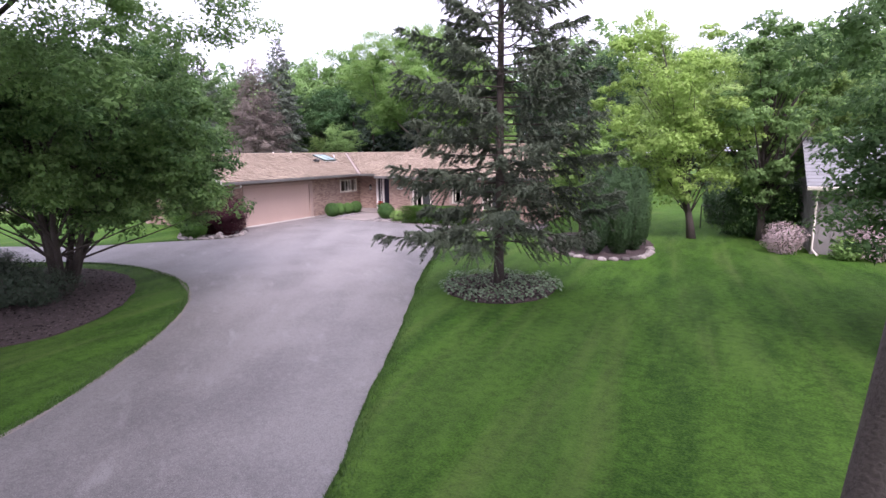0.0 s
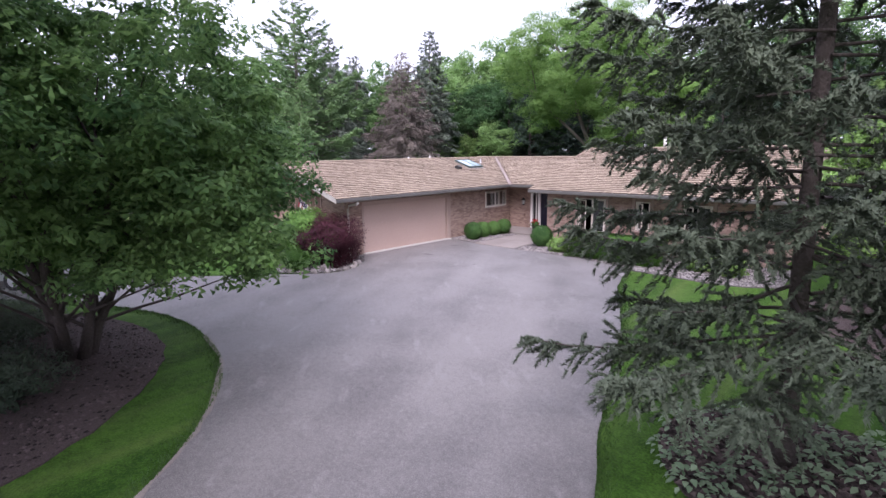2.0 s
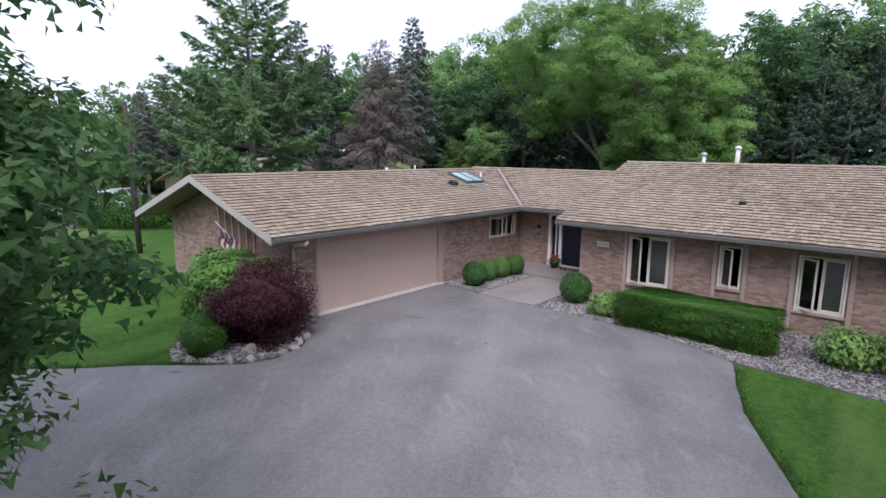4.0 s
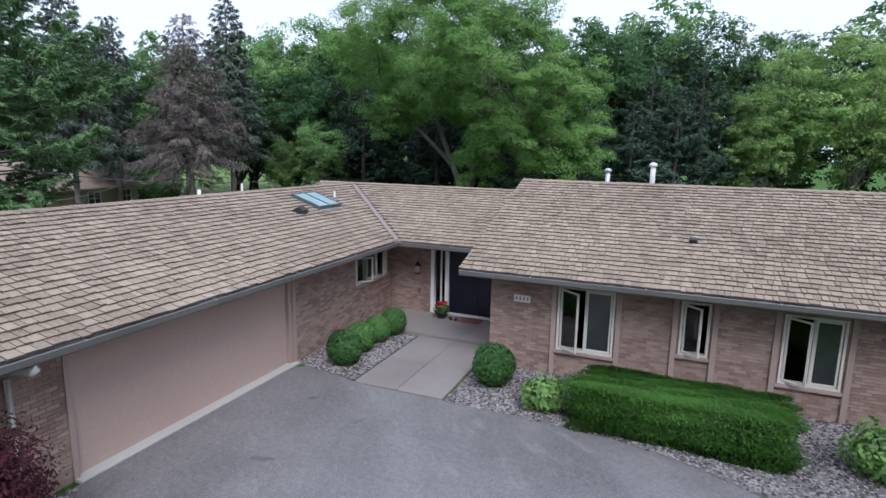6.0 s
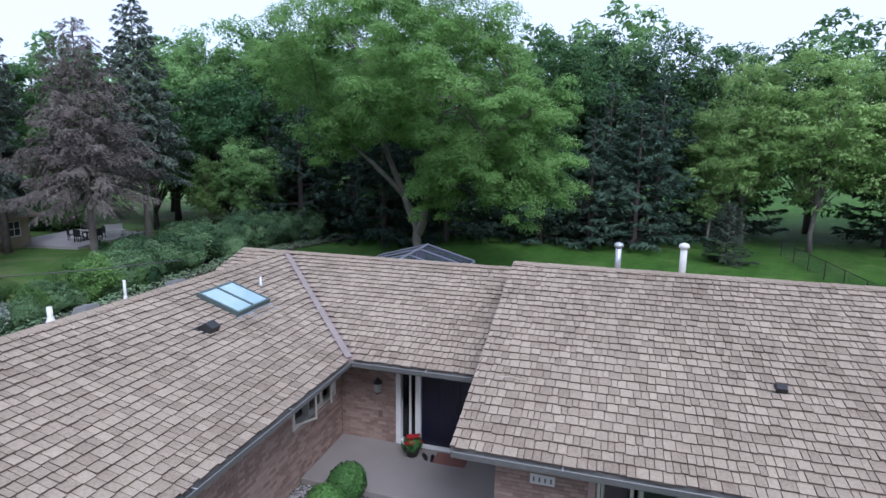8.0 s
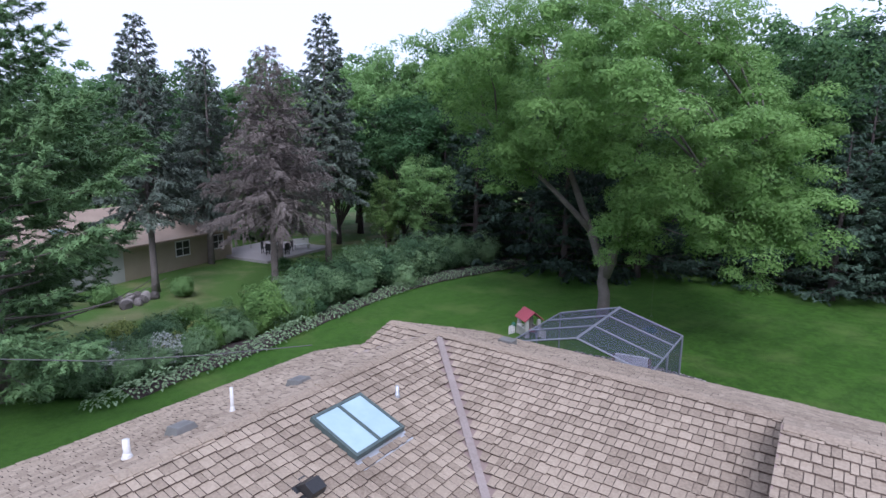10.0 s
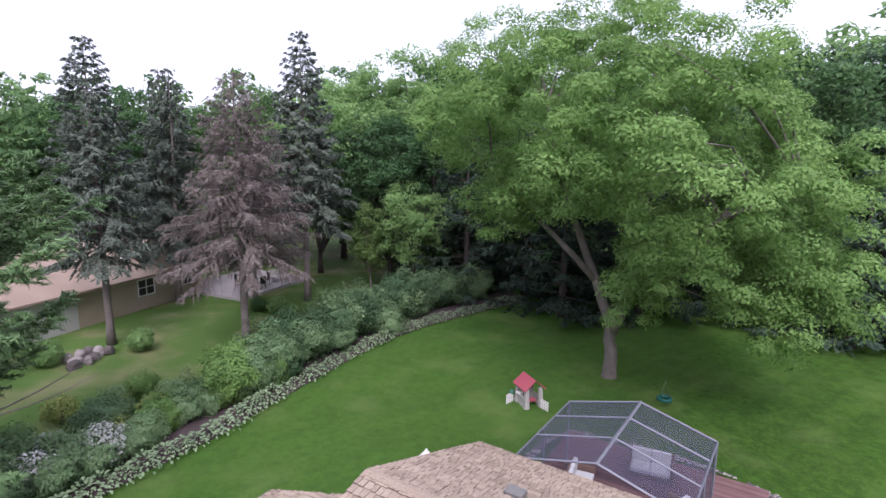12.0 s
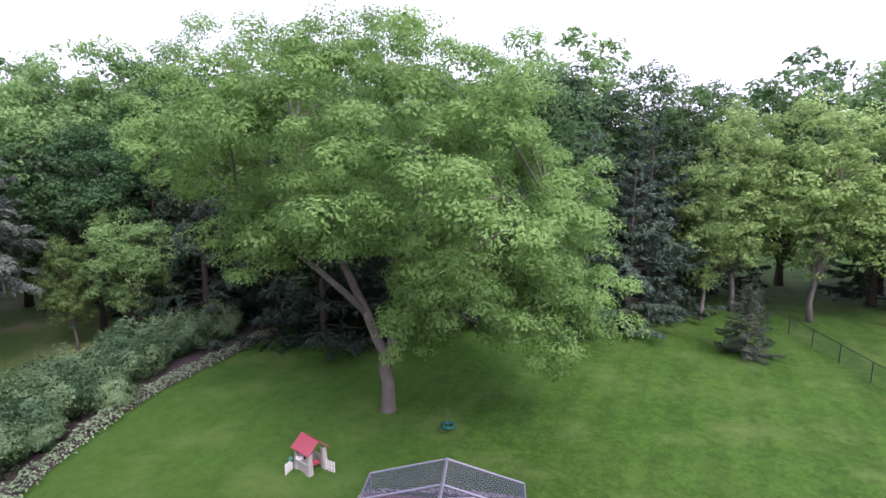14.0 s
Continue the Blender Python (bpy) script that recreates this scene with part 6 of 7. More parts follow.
place(broad_tree("dense_tree", 103, 7.0, 3.6, 1.4, 0.09, 110, 50000, 0.12, L_CRAB, M_BARKDARK, stems=5, flat=0.75, clump_r=0.2, hollow=0.45, droop=0.4, small=True, hubs_n=8, tuft=0.48), -22.6, 5.2, 0, 70, 1.0, "multi-stemmed dark green ornamental tree in the island bed", "tree", "island trees")
place(broad_tree("light_tree", 104, 8.6, 3.6, 1.6, 0.14, 100, 34000, 0.14, L_LIGHT, M_BARK, flat=0.7, small=True, hubs_n=8, tuft=0.48), -24.5, 3.0, 0, 0, 1.0, "light green leafy tree behind the island trees", "tree")
place(broad_tree("oak_tree", 105, 13.5, 6.9, 4.6, 0.32, 160, 210000, 0.10, L_OAK, M_BARKDARK, flat=0.75, clump_r=0.15, hollow=0.5, lean=(0.3, 1.5), droop=2.4, small=True, limb=0.24, hubs_n=7, tuft=0.40), -14.3, 1.0, 0, 0, 1.0, "old oak reaching over the drive with knotty limbs", "tree")
sht = place(broad_tree("shade_tree", 106, 13.5, 4.2, 7.2, 0.15, 110, 40000, 0.17, L_OAK, M_BARKDARK, flat=0.6, clump_r=0.2, lean=(1.6, 0.2), small=True), 1.40, 2.5, 0, 0, 1.0, "grey-barked shade tree at the lawn's edge", "tree", "lawn edge trees")
for x, y, t, q in ((3.6, -7.0, 60, 1.1), (-3.4, -9.6, 140, 1.2), (-9.5, -8.0, 220, 1.15), (0.6, -14.5, 300, 1.3)):     # unseen copies, added behind the start to shade the near drive and lawn
    again(sht, x, y, 0, t, q)
place(broad_tree("shade_tree", 116, 10.5, 4.6, 1.0, 0.2, 130, 80000, 0.115, L_OAK, M_BARKDARK, flat=0.75, clump_r=0.18, hollow=0.5, droop=1.9, small=True, limb=0.3, hubs_n=8, tuft=0.48), 5.9, 11.6, 0, 0, 1.0, "broad shade tree with hanging boughs by the lawn", "tree", "lawn edge trees")
place(broad_tree("locust_tree", 107, 10.2, 3.3, 1.8, 0.15, 120, 60000, 0.115, L_LOCUST, M_BARKDARK, flat=0.75, clump_r=0.2, hollow=0.35, small=True, lean=(-2.0, 0), droop=0.8, limb=0.25, hubs_n=8, tuft=0.48), -0.8, 24.45, 0, 0, 1.0, "yellow-green locust tree on the side lawn", "tree")
place(broad_tree("maple_tree", 108, 9.0, 2.35, 1.6, 0.15, 90, 42000, 0.13, L_OAK, M_BARKDARK, flat=0.65, small=True, clump_r=0.22, hubs_n=8, tuft=0.48), 1.9, 25.0, 0, 0, 1.0, "dense green maple beside the neighbour's shed", "tree")
place(broad_tree("viburnum_tree", 109, 5.4, 2.0, 0.8, 0.10, 60, 22000, 0.12, L_LIGHT, M_BARKDARK, flat=0.7, clump_r=0.26, small=True), -5.3, 22.6, 0, 0, 1.0, "tall light green shrub tree at the house end", "tree")
arb = place(shrub("arborvitae", 110, 0.52, 0.52, 1.68, 12000, 0.085, L_ARBOR, 2.3, 0.06, 0.35, 1.2, small=True), -3.9, 18.7, 0, 0, 1.0, "dense dark green columnar arborvitae", "arborvitae", "arborvitae row")
again(arb, -3.1, 19.2, 0, 90, 0.97), again(arb, -2.75, 20.2, 0, 180, 1.0), again(arb, -2.7, 21.3, 0, 240, 0.95), again(arb, -3.6, 20.6, 0, 140, 1.0)
jun = place(shrub("juniper", 111, 1.5, 1.2, 0.5, 9000, 0.11, L_JUNIPER, 2.5, 0.2, 0.25, 0.9, lobes=8, small=True), -16.6, 5.2, 0, 20, 1.0, "low spreading dark juniper in the island bed", "shrub", "junipers in the island bed")
again(jun, -18.6, 4.2, 0, 100, 1.1), again(jun, -20.8, 6.0, 0, 50, 1.0), again(jun, -17.4, 3.0, 0, 160, 1.1), again(jun, -20.2, 3.0, 0, 200, 1.1)

# ---------------------------------------------------------------- neighbour's shed on the right
M_SIDING = material("grey_siding", (0.17, 0.16, 0.15), (0.24, 0.23, 0.215), grain=30, patch=1.2, rough=0.8, bump=0.2)
M_SHINGLE = material("grey_shingles", (0.16, 0.165, 0.17), (0.27, 0.275, 0.28), grain=30, patch=1.5, rough=0.9, bump=0.5)
shed = thing("shed", 6, 24, 0, "grey vertical-sided outbuilding with a grey shingle roof", "outbuilding")
sx0, sx1, sy0, sy1 = 3.4, 11.0, 22.1, 27.5
shw = Shape()
shw.add([(sx0, sy0, -0.1), (sx1, sy0, -0.1), (sx1, sy1, -0.1), (sx0, sy1, -0.1), (sx0, sy0, 2.75), (sx1, sy0, 2.75), (sx1, sy1, 2.75), (sx0, sy1, 2.75), (sx0, 24.8, 4.3), (sx1, 24.8, 4.3)], [(0, 1, 5, 4), (2, 3, 7, 6), (3, 0, 4, 8, 7), (1, 2, 6, 9, 5), (3, 2, 1, 0), (4, 5, 9, 8), (6, 7, 8, 9)])
part("wall", shw, M_SIDING, shed)
for i in range(19):
    x = sx0 + 0.2 + i * 0.4
    part("batten", Shape().box(x - 0.02, x + 0.02, sy0 - 0.022, sy0 - 0.002, 0, 2.7), M_SIDING, shed)
for i in range(13):
    y = sy0 + 0.2 + i * 0.4
    part("batten", Shape().box(sx0 - 0.022, sx0 - 0.002, y - 0.02, y + 0.02, 0, 2.75 + (1.55 / 2.7) * min(y - sy0, sy1 - y) - 0.1), M_SIDING, shed)
for s in (-1, 1):
    rs = Shape()
    y0 = 24.8 + s * 3.15
    z0 = 4.36 - 3.15 * 1.55 / 2.7
    rs.add([(sx0 - 0.35, 24.8, 4.36), (sx1 + 0.35, 24.8, 4.36), (sx1 + 0.35, y0, z0), (sx0 - 0.35, y0, z0), (sx0 - 0.35, 24.8, 4.24), (sx1 + 0.35, 24.8, 4.24), (sx1 + 0.35, y0, z0 - 0.12), (sx0 - 0.35, y0, z0 - 0.12)], [(0, 1, 2, 3), (7, 6, 5, 4), (0, 3, 7, 4), (1, 5, 6, 2), (3, 2, 6, 7), (0, 4, 5, 1)])
    ro = part("roof", rs, M_SHINGLE, shed)
    for j in range(15):
        q0, q1 = 0.03 + j * 0.24, 0.03 + j * 0.24 + 0.23
        kz = 1.55 / 2.7
        ny = s * kz * 0.02
        part("shingle_course", Shape().add([(sx0 - 0.36, y0 - s * q0 / 1.15, z0 + kz * q0 / 1.15 + 0.018), (sx1 + 0.36, y0 - s * q0 / 1.15, z0 + kz * q0 / 1.15 + 0.018), (sx1 + 0.36, y0 - s * q1 / 1.15, z0 + kz * q1 / 1.15 + 0.004), (sx0 - 0.36, y0 - s * q1 / 1.15, z0 + kz * q1 / 1.15 + 0.004), (sx0 - 0.36, y0 - s * q0 / 1.15, z0 + kz * q0 / 1.15), (sx1 + 0.36, y0 - s * q0 / 1.15, z0 + kz * q0 / 1.15)], [(0, 1, 2, 3), (4, 5, 1, 0)]), M_SHINGLE, ro)
part("corner_board", Shape().box(sx0 - 0.03, sx0 + 0.08, sy0 - 0.03, sy0 + 0.08, 0, 2.72), M_SIDING, shed)
part("gutter", gutter((sx0 - 0.35, sy0 - 0.47, 2.52), (sx1 + 0.35, sy0 - 0.47, 2.52), (0, -1, 0)), M_CREAM, shed)
part("downspout", Shape().tube([(sx0 + 0.02, sy0 - 0.5, 2.45), (sx0 + 0.02, sy0 - 0.1, 2.2), (sx0 + 0.02, sy0 - 0.08, 0.2), (sx0 + 0.15, sy0 - 0.6, 0.06)], [0.04] * 4, 8), M_CREAM, shed, smooth=True)
fb = place(shrub("flowering_bush", 112, 0.72, 0.68, 0.58, 3200, 0.07, L_BLOSSOM, 2.0, 0.2, lobes=7), 2.45, 21.9, 0, 0, 1.0, "round bush with pale pink blossom", "bush", "flowering bushes")
again(fb, 5.3, 21.5, 0, 90, 1.25), again(fb, 6.6, 21.1, 0, 190, 1.15)
wb2 = place(shrub("white_flowering_bush", 113, 1.1, 1.0, 0.85, 4200, 0.08, L_WHITEBLOSSOM, 2.0, 0.25, lobes=8), 7.9, 20.3, 0, 0, 1.1, "bush covered in white blossom", "bush")
again(hyd, 4.4, 21.2, 0, 20, 0.9)
hb = place(shrub("dark_hedge_bush", 114, 1.5, 1.2, 1.35, 6000, 0.15, L_ARBOR, 2.4, 0.2, lobes=8, small=True), 1.9, 26.4, 0, 0, 1.1, "large dark green bush by the shed", "bush", "side yard bushes")
again(hb, 0.3, 30.8, 0, 90, 0.8)

# chain gate and fences: posts, rails and thin crossing wires
def wire_fence(name, p, q, h, step, label, mesh=0.14):
    t = thing(name, p[0], p[1], ground_z(*p), label, "fence")
    P, Q = Vector((*p, 0)), Vector((*q, 0))
    ln = (Q - P).length
    k = max(int(ln / step), 1)
    gzv = lambda a: ground_z(P.lerp(Q, a).x, P.lerp(Q, a).y)
    for i in range(k + 1):
        e = P.lerp(Q, i / k)
        z = gzv(i / k)
        part("post", Shape().tube([(e.x, e.y, z - 0.1), (e.x, e.y, z + h)], [0.03, 0.03], 8), M_BLACK, t)
    part("top_rail", Shape().tube([(*P.lerp(Q, a / k).xy, gzv(a / k) + h - 0.03) for a in range(k + 1)], [0.02] * (k + 1), 6), M_BLACK, t)
    w = Shape()
    c_ = int(ln / mesh)
    for i in range(-int(h / mesh), c_):
        for sg in (1, -1):
            a0, a1 = i * mesh, i * mesh + h
            b0, b1 = max(a0, 0), min(a1, ln)
            if b1 - b0 < 0.05:
                continue
            e0, e1 = P.lerp(Q, b0 / ln), P.lerp(Q, b1 / ln)
            h0, h1 = (b0 - a0), (b1 - a0)
            if sg < 0:
                h0, h1 = h - h0, h - h1
            w.tube([(e0.x, e0.y, gzv(b0 / ln) + h0), (e1.x, e1.y, gzv(b1 / ln) + h1)], [0.0035, 0.0035], 3, False)
    part("wire_mesh", w, M_BLACK, t, "dark wire mesh")
    return t


wire_fence("chain_fence", (-0.6, 28.2), (1.4, 28.9), 1.15, 1.0, "dark chain-link gate beside the shed")
wire_fence("chain_fence", (-3.7, 64.2), (-2.9, 46.0), 1.15, 2.4, "dark chain-link fence along the back lawn")

# ---------------------------------------------------------------- side lawn beyond the garage
pole = thing("utility_pole", -35.8, 19.4, 0, "weathered wooden utility pole on the side lawn", "utility pole")
part("post", Shape().tube([(-35.8, 19.4, -0.2), (-35.95, 19.4, 4), (-36.1, 19.4, 6.6)], [0.13, 0.115, 0.095], 10), M_POLE, pole, smooth=True)
part("insulator", Shape().lathe([(0.03, 0), (0.05, 0.04), (0.03, 0.08), (0.05, 0.12), (0.02, 0.15)], 8, (-36.05, 19.5, 6.2)), M_WHITE, pole)
cable = thing("overhead_cable", -36.7, 18.6, 8.4, "thin dark overhead cable", "cable", "overhead cables")
part("wire", Shape().tube([(-36.1 + 9 * t, 19.4 + 10.5 * t, 6.4 - 2.4 * t - 0.9 * math.sin(math.pi * t)) for t in (0, 0.15, 0.3, 0.5, 0.7, 0.85, 1)], [0.012] * 7, 5), M_BLACK, cable)
cable = thing("overhead_cable", -36.7, 18.6, 7.0, "thin dark overhead cable", "cable", "overhead cables")
part("wire", Shape().tube([(-36.0 - 30 * t, 19.4 - 22 * t, 5.2 + 0.8 * t - 1.0 * math.sin(math.pi * t)) for t in (0, 0.15, 0.3, 0.5, 0.7, 0.85, 1)], [0.012] * 7, 5), M_BLACK, cable)
place(shrub("round_hedge", 120, 3.2, 1.9, 0.95, 9000, 0.15, L_YEW, 3.0, 0.06), -45.5, 22.4, 0, 35, 1.0, "wide clipped yellow-green hedge mound", "hedge")


def car(x, y, turn, paint, label):
    t = thing("car", x, y, 0, label, "car", "parked cars")
    mm = pose(x, y, 0.0, 0, 0, turn)
    prof = [(-2.25, 0.32), (-2.28, 0.62), (-2.1, 0.86), (-1.5, 0.93), (-0.95, 1.36), (-0.4, 1.46), (0.55, 1.44), (1.15, 1.02), (2.0, 0.86), (2.25, 0.66), (2.25, 0.32)]

    def loft(pr, half, mat_, nm, parent, inset=0.0, lab=""):
        s = Shape()
        k = len(pr)
        for sg in (-1, 1):
            s.v += [tuple(mm @ Vector((a, sg * (half - (0.16 if b > 1.0 else 0.0) - (0.05 if abs(a) > 2.0 else 0)), b))) for a, b in pr]
        s.f = [(i, (i + 1) % k, k + (i + 1) % k, k + i) for i in range(k)] + [tuple(reversed(range(k))), tuple(range(k, 2 * k))]
        return part(nm, s, mat_, parent, lab, bevel=0.03)

    body = loft(prof, 0.88, paint, "body", t)
    for sg in (-1, 1):
        for a0, a1 in ((-0.95, -0.1), (-0.02, 0.85)):
            s = Shape()
            s.add([mm @ Vector((p_[0], sg * p_[2], p_[1])) for p_ in ((a0 - 0.15, 1.0, 0.83), (a1 + 0.1, 1.0, 0.83), (a1 - 0.1, 1.34, 0.735), (a0 + 0.15, 1.34, 0.735), (a0 - 0.15, 1.0, 0.80), (a1 + 0.1, 1.0, 0.80), (a1 - 0.1, 1.34, 0.70), (a0 + 0.15, 1.34, 0.70))], [(0, 1, 2, 3), (7, 6, 5, 4), (0, 4, 5, 1), (1, 5, 6, 2), (2, 6, 7, 3), (3, 7, 4, 0)])
            part("side_window", s, M_BLACK, body)
        for a in (-1.4, 1.4):
            wh = part("wheel", Shape().tube([mm @ Vector((a, sg * 0.70, 0.32)), mm @ Vector((a, sg * 0.885, 0.32))], [0.32, 0.32], 18), M_BLACK, t)
            part("rim", Shape().tube([mm @ Vector((a, sg * 0.88, 0.32)), mm @ Vector((a, sg * 0.895, 0.32))], [0.2, 0.18], 14), M_STEEL, wh)
    for a0, b0, a1, b1 in ((-1.47, 0.98, -1.0, 1.35), (1.12, 1.07, 0.62, 1.43)):
        sgn = -1 if a0 < 0 else 1
        s = Shape()
        s.add([mm @ Vector(q) for q in ((a0 + sgn * 0.02, -0.62, b0), (a0 + sgn * 0.02, 0.62, b0), (a1 + sgn * 0.02, 0.55, b1), (a1 + sgn * 0.02, -0.55, b1), (a0 - sgn * 0.03, -0.62, b0), (a0 - sgn * 0.03, 0.62, b0), (a1 - sgn * 0.03, 0.55, b1), (a1 - sgn * 0.03, -0.55, b1))], [(0, 1, 2, 3), (7, 6, 5, 4), (0, 4, 5, 1), (1, 5, 6, 2), (2, 6, 7, 3), (3, 7, 4, 0)])
        part("windscreen", s, M_BLACK, body)
    for sg in (-0.6, 0.6):
        part("headlight", Shape().box(2.2, 2.27, sg - 0.15, sg + 0.15, 0.62, 0.74, mm), M_WHITE, t)
        part("tail_light", Shape().box(-2.29, -2.22, sg - 0.13, sg + 0.13, 0.68, 0.82, mm), M_FR, t)


M_SILVER = material("silver_car_paint", (0.42, 0.43, 0.45), (0.5, 0.51, 0.53), grain=6, rough=0.3, bump=0, spec=0.6, metal=0.4)
M_WHITECAR = material("white_car_paint", (0.66, 0.67, 0.68), (0.74, 0.75, 0.76), grain=6, rough=0.3, bump=0, spec=0.6)
car(-27.6, 7.4, 38, M_SILVER, "silver car parked on the drive behind the island trees")
car(-55.6, 24.2, 25, M_WHITECAR, "white parked car on the neighbouring drive")
car(-58.2, 27.0, 28, M_SILVER, "silver parked car on the neighbouring drive")
place(broad_tree("side_tree", 121, 5.2, 3.4, 1.2, 0.14, 70, 14000, 0.2, L_FOREST, M_BARKDARK, flat=0.65, stems=2), -51.5, 19.0, 0, 0, 1.0, "spreading green tree beside the lane", "tree")

# ---------------------------------------------------------------- back yard things
gx, gy = -29.5, 45.6
gzb = ground_z(gx, gy)
M_TOYRED = material("faded_red_plastic", (0.30, 0.055, 0.075), (0.40, 0.09, 0.11), grain=10, rough=0.5, bump=0.05)
M_TOYGREY = material("grey_plastic", (0.30, 0.29, 0.26), (0.42, 0.41, 0.37), grain=10, rough=0.5, bump=0.05)
M_TOYGREEN = material("green_plastic", (0.03, 0.12, 0.08), (0.05, 0.18, 0.11), grain=10, rough=0.5, bump=0.05)
play = thing("playhouse", gx, gy, gzb, "small plastic playhouse with a red gable roof on the lawn", "playhouse")
pm = pose(gx, gy, gzb, 0, 0, -35) @ Matrix.Scale(0.82, 4)
for sx in (-0.48, 0.48):
    for sy in (-0.42, 0.42):
        part("post", Shape().add([pm @ Vector((sx + a * 0.14, sy + b_ * 0.14, 0)) for a in (-1, 1) for b_ in (-1, 1)] + [pm @ Vector((sx * 0.92 + a * 0.09, sy * 0.92 + b_ * 0.09, 1.05)) for a in (-1, 1) for b_ in (-1, 1)], [(0, 1, 3, 2), (4, 6, 7, 5), (0, 4, 5, 1), (1, 5, 7, 3), (3, 7, 6, 2), (2, 6, 4, 0)]), M_TOYGREY, play, bevel=0.02)
for s in (-1, 1):
    part("roof_panel", Shape().add([pm @ Vector(q) for q in ((-0.66, 0, 1.56), (0.66, 0, 1.56), (0.66, s * 0.62, 1.04), (-0.66, s * 0.62, 1.04), (-0.66, 0, 1.5), (0.66, 0, 1.5), (0.66, s * 0.60, 0.98), (-0.66, s * 0.60, 0.98))], [(0, 1, 2, 3), (7, 6, 5, 4), (0, 3, 7, 4), (1, 5, 6, 2), (3, 2, 6, 7), (0, 4, 5, 1)]), M_TOYRED, play, "faded red roof panel", bevel=0.012)
part("counter", Shape().box(-0.5, 0.5, -0.56, -0.30, 0.48, 0.56, pm), M_TOYGREY, play, bevel=0.02)
part("low_wall", Shape().box(-0.46, 0.46, -0.48, -0.42, 0, 0.48, pm), M_TOYGREY, play, bevel=0.012)
part("back_wall", Shape().box(-0.46, 0.46, 0.40, 0.46, 0, 0.55, pm), M_TOYGREY, play, bevel=0.012)
part("sink", Shape().lathe([(0.10, 0), (0.15, 0.03), (0.15, 0.07), (0.12, 0.07)], 12, tuple(pm @ Vector((-0.2, -0.44, 0.56)))), M_WHITE, play)
part("seat", Shape().box(0.0, 0.4, -0.2, 0.25, 0.28, 0.36, pm), M_TOYRED, play, bevel=0.02)
for base, ang in ((( -0.55, -0.62), -68), ((0.62, 0.35), 12)):
    fm = pm @ pose(base[0], base[1], 0, 0, 0, ang)
    part("fence_rail", Shape().box(0, 0.55, -0.02, 0.02, 0.16, 0.22, fm).box(0, 0.55, -0.02, 0.02, 0.34, 0.40, fm), M_WHITE, play, bevel=0.006)
    for i in range(4):
        part("picket", Shape().box(0.02 + i * 0.15, 0.10 + i * 0.15, -0.03, 0.03, 0.0, 0.52, fm), M_WHITE, play, bevel=0.012)
part("mailbox", Shape().lathe([(0.05, 0), (0.10, 0.02), (0.11, 0.12), (0.06, 0.2), (0.01, 0.22)], 10, tuple(pm @ Vector((-0.55, -0.72, 0.42)))), M_TOYGREEN, play)

# tyre swing under the big tree
tx, ty = -24.6, 48.6
tz = ground_z(tx, ty)
sw = thing("tyre_swing", tx, ty, tz, "green tyre swing hanging on thin chains", "swing")
tor = Shape()
for i in range(24):
    for j in range(10):
        a, b_ = 2 * math.pi * i / 24, 2 * math.pi * j / 10
        tor.v.append((tx + (0.24 + 0.09 * math.cos(b_)) * math.cos(a), ty + (0.24 + 0.09 * math.cos(b_)) * math.sin(a), tz + 0.42 + 0.095 * math.sin(b_)))
tor.f = [(i * 10 + j, ((i + 1) % 24) * 10 + j, ((i + 1) % 24) * 10 + (j + 1) % 10, i * 10 + (j + 1) % 10) for i in range(24) for j in range(10)]
part("tyre", tor, material("teal_plastic", (0.005, 0.06, 0.045), (0.010, 0.09, 0.07), grain=12, rough=0.5, bump=0.1), sw, smooth=True)
for i in range(3):
    a = 2.1 * i + 0.4
    part("chain", Shape().tube([(tx + 0.24 * math.cos(a), ty + 0.24 * math.sin(a), tz + 0.5), (tx, ty, tz + 1.25)], [0.004, 0.004], 5), M_GUTTER, sw)
part("rope", Shape().tube([(tx, ty, tz + 1.25), (tx - 0.05, ty + 0.1, tz + 4.6)], [0.005, 0.005], 6), M_POLE, sw)

# screened gazebo on its deck
M_PAVER = material("red_brown_pavers", (0.15, 0.085, 0.08), (0.24, 0.145, 0.135), grain=30, patch=1.5, rough=0.85, bump=0.3, whole=0.4)
deck = tagged(thing("deck", -23.5, 40, -0.2, "red-brown plank deck behind the house", "deck", "", "structure"))
for i in range(46):
    y = 37.05 + i * 0.145
    part("plank", Shape().box(-26.9, -20.4, y, y + 0.138, -0.34, -0.20), M_PAVER, deck)
pebbles("pebbles", spline([(-20.35, 37.2), (-19.6, 37.5), (-19.4, 40.5), (-19.7, 43.4), (-21.0, 44.2), (-24, 44.3), (-27, 44.2), (-27.6, 43.2), (-27.6, 37.2), (-26.95, 37.2), (-26.95, 43.75), (-20.35, 43.75)], 0.6, 0, True), 2600, 0.06, -0.42, M_PEBBLE, "pale pebble strip round the deck", 6)
gz_ = thing("gazebo", -23.9, 39, -0.2, "gabled screen gazebo with grey frame and dark mesh", "gazebo")
ms = bpy.data.materials.new("screen_mesh")
ms.use_nodes = True
n_, l_ = ms.node_tree.nodes, ms.node_tree.links
tr = n_.new("ShaderNodeBsdfTransparent")
tr.inputs["Color"].default_value = (0.60, 0.60, 0.62, 1)
weave, both = n_.new("ShaderNodeBsdfDiffuse"), n_.new("ShaderNodeAddShader")
weave.inputs["Color"].default_value = (0.034, 0.035, 0.048, 1)
l_.new(tr.outputs[0], both.inputs[0])
l_.new(weave.outputs[0], both.inputs[1])
l_.new(both.outputs[0], n_["Material Output"].inputs["Surface"])
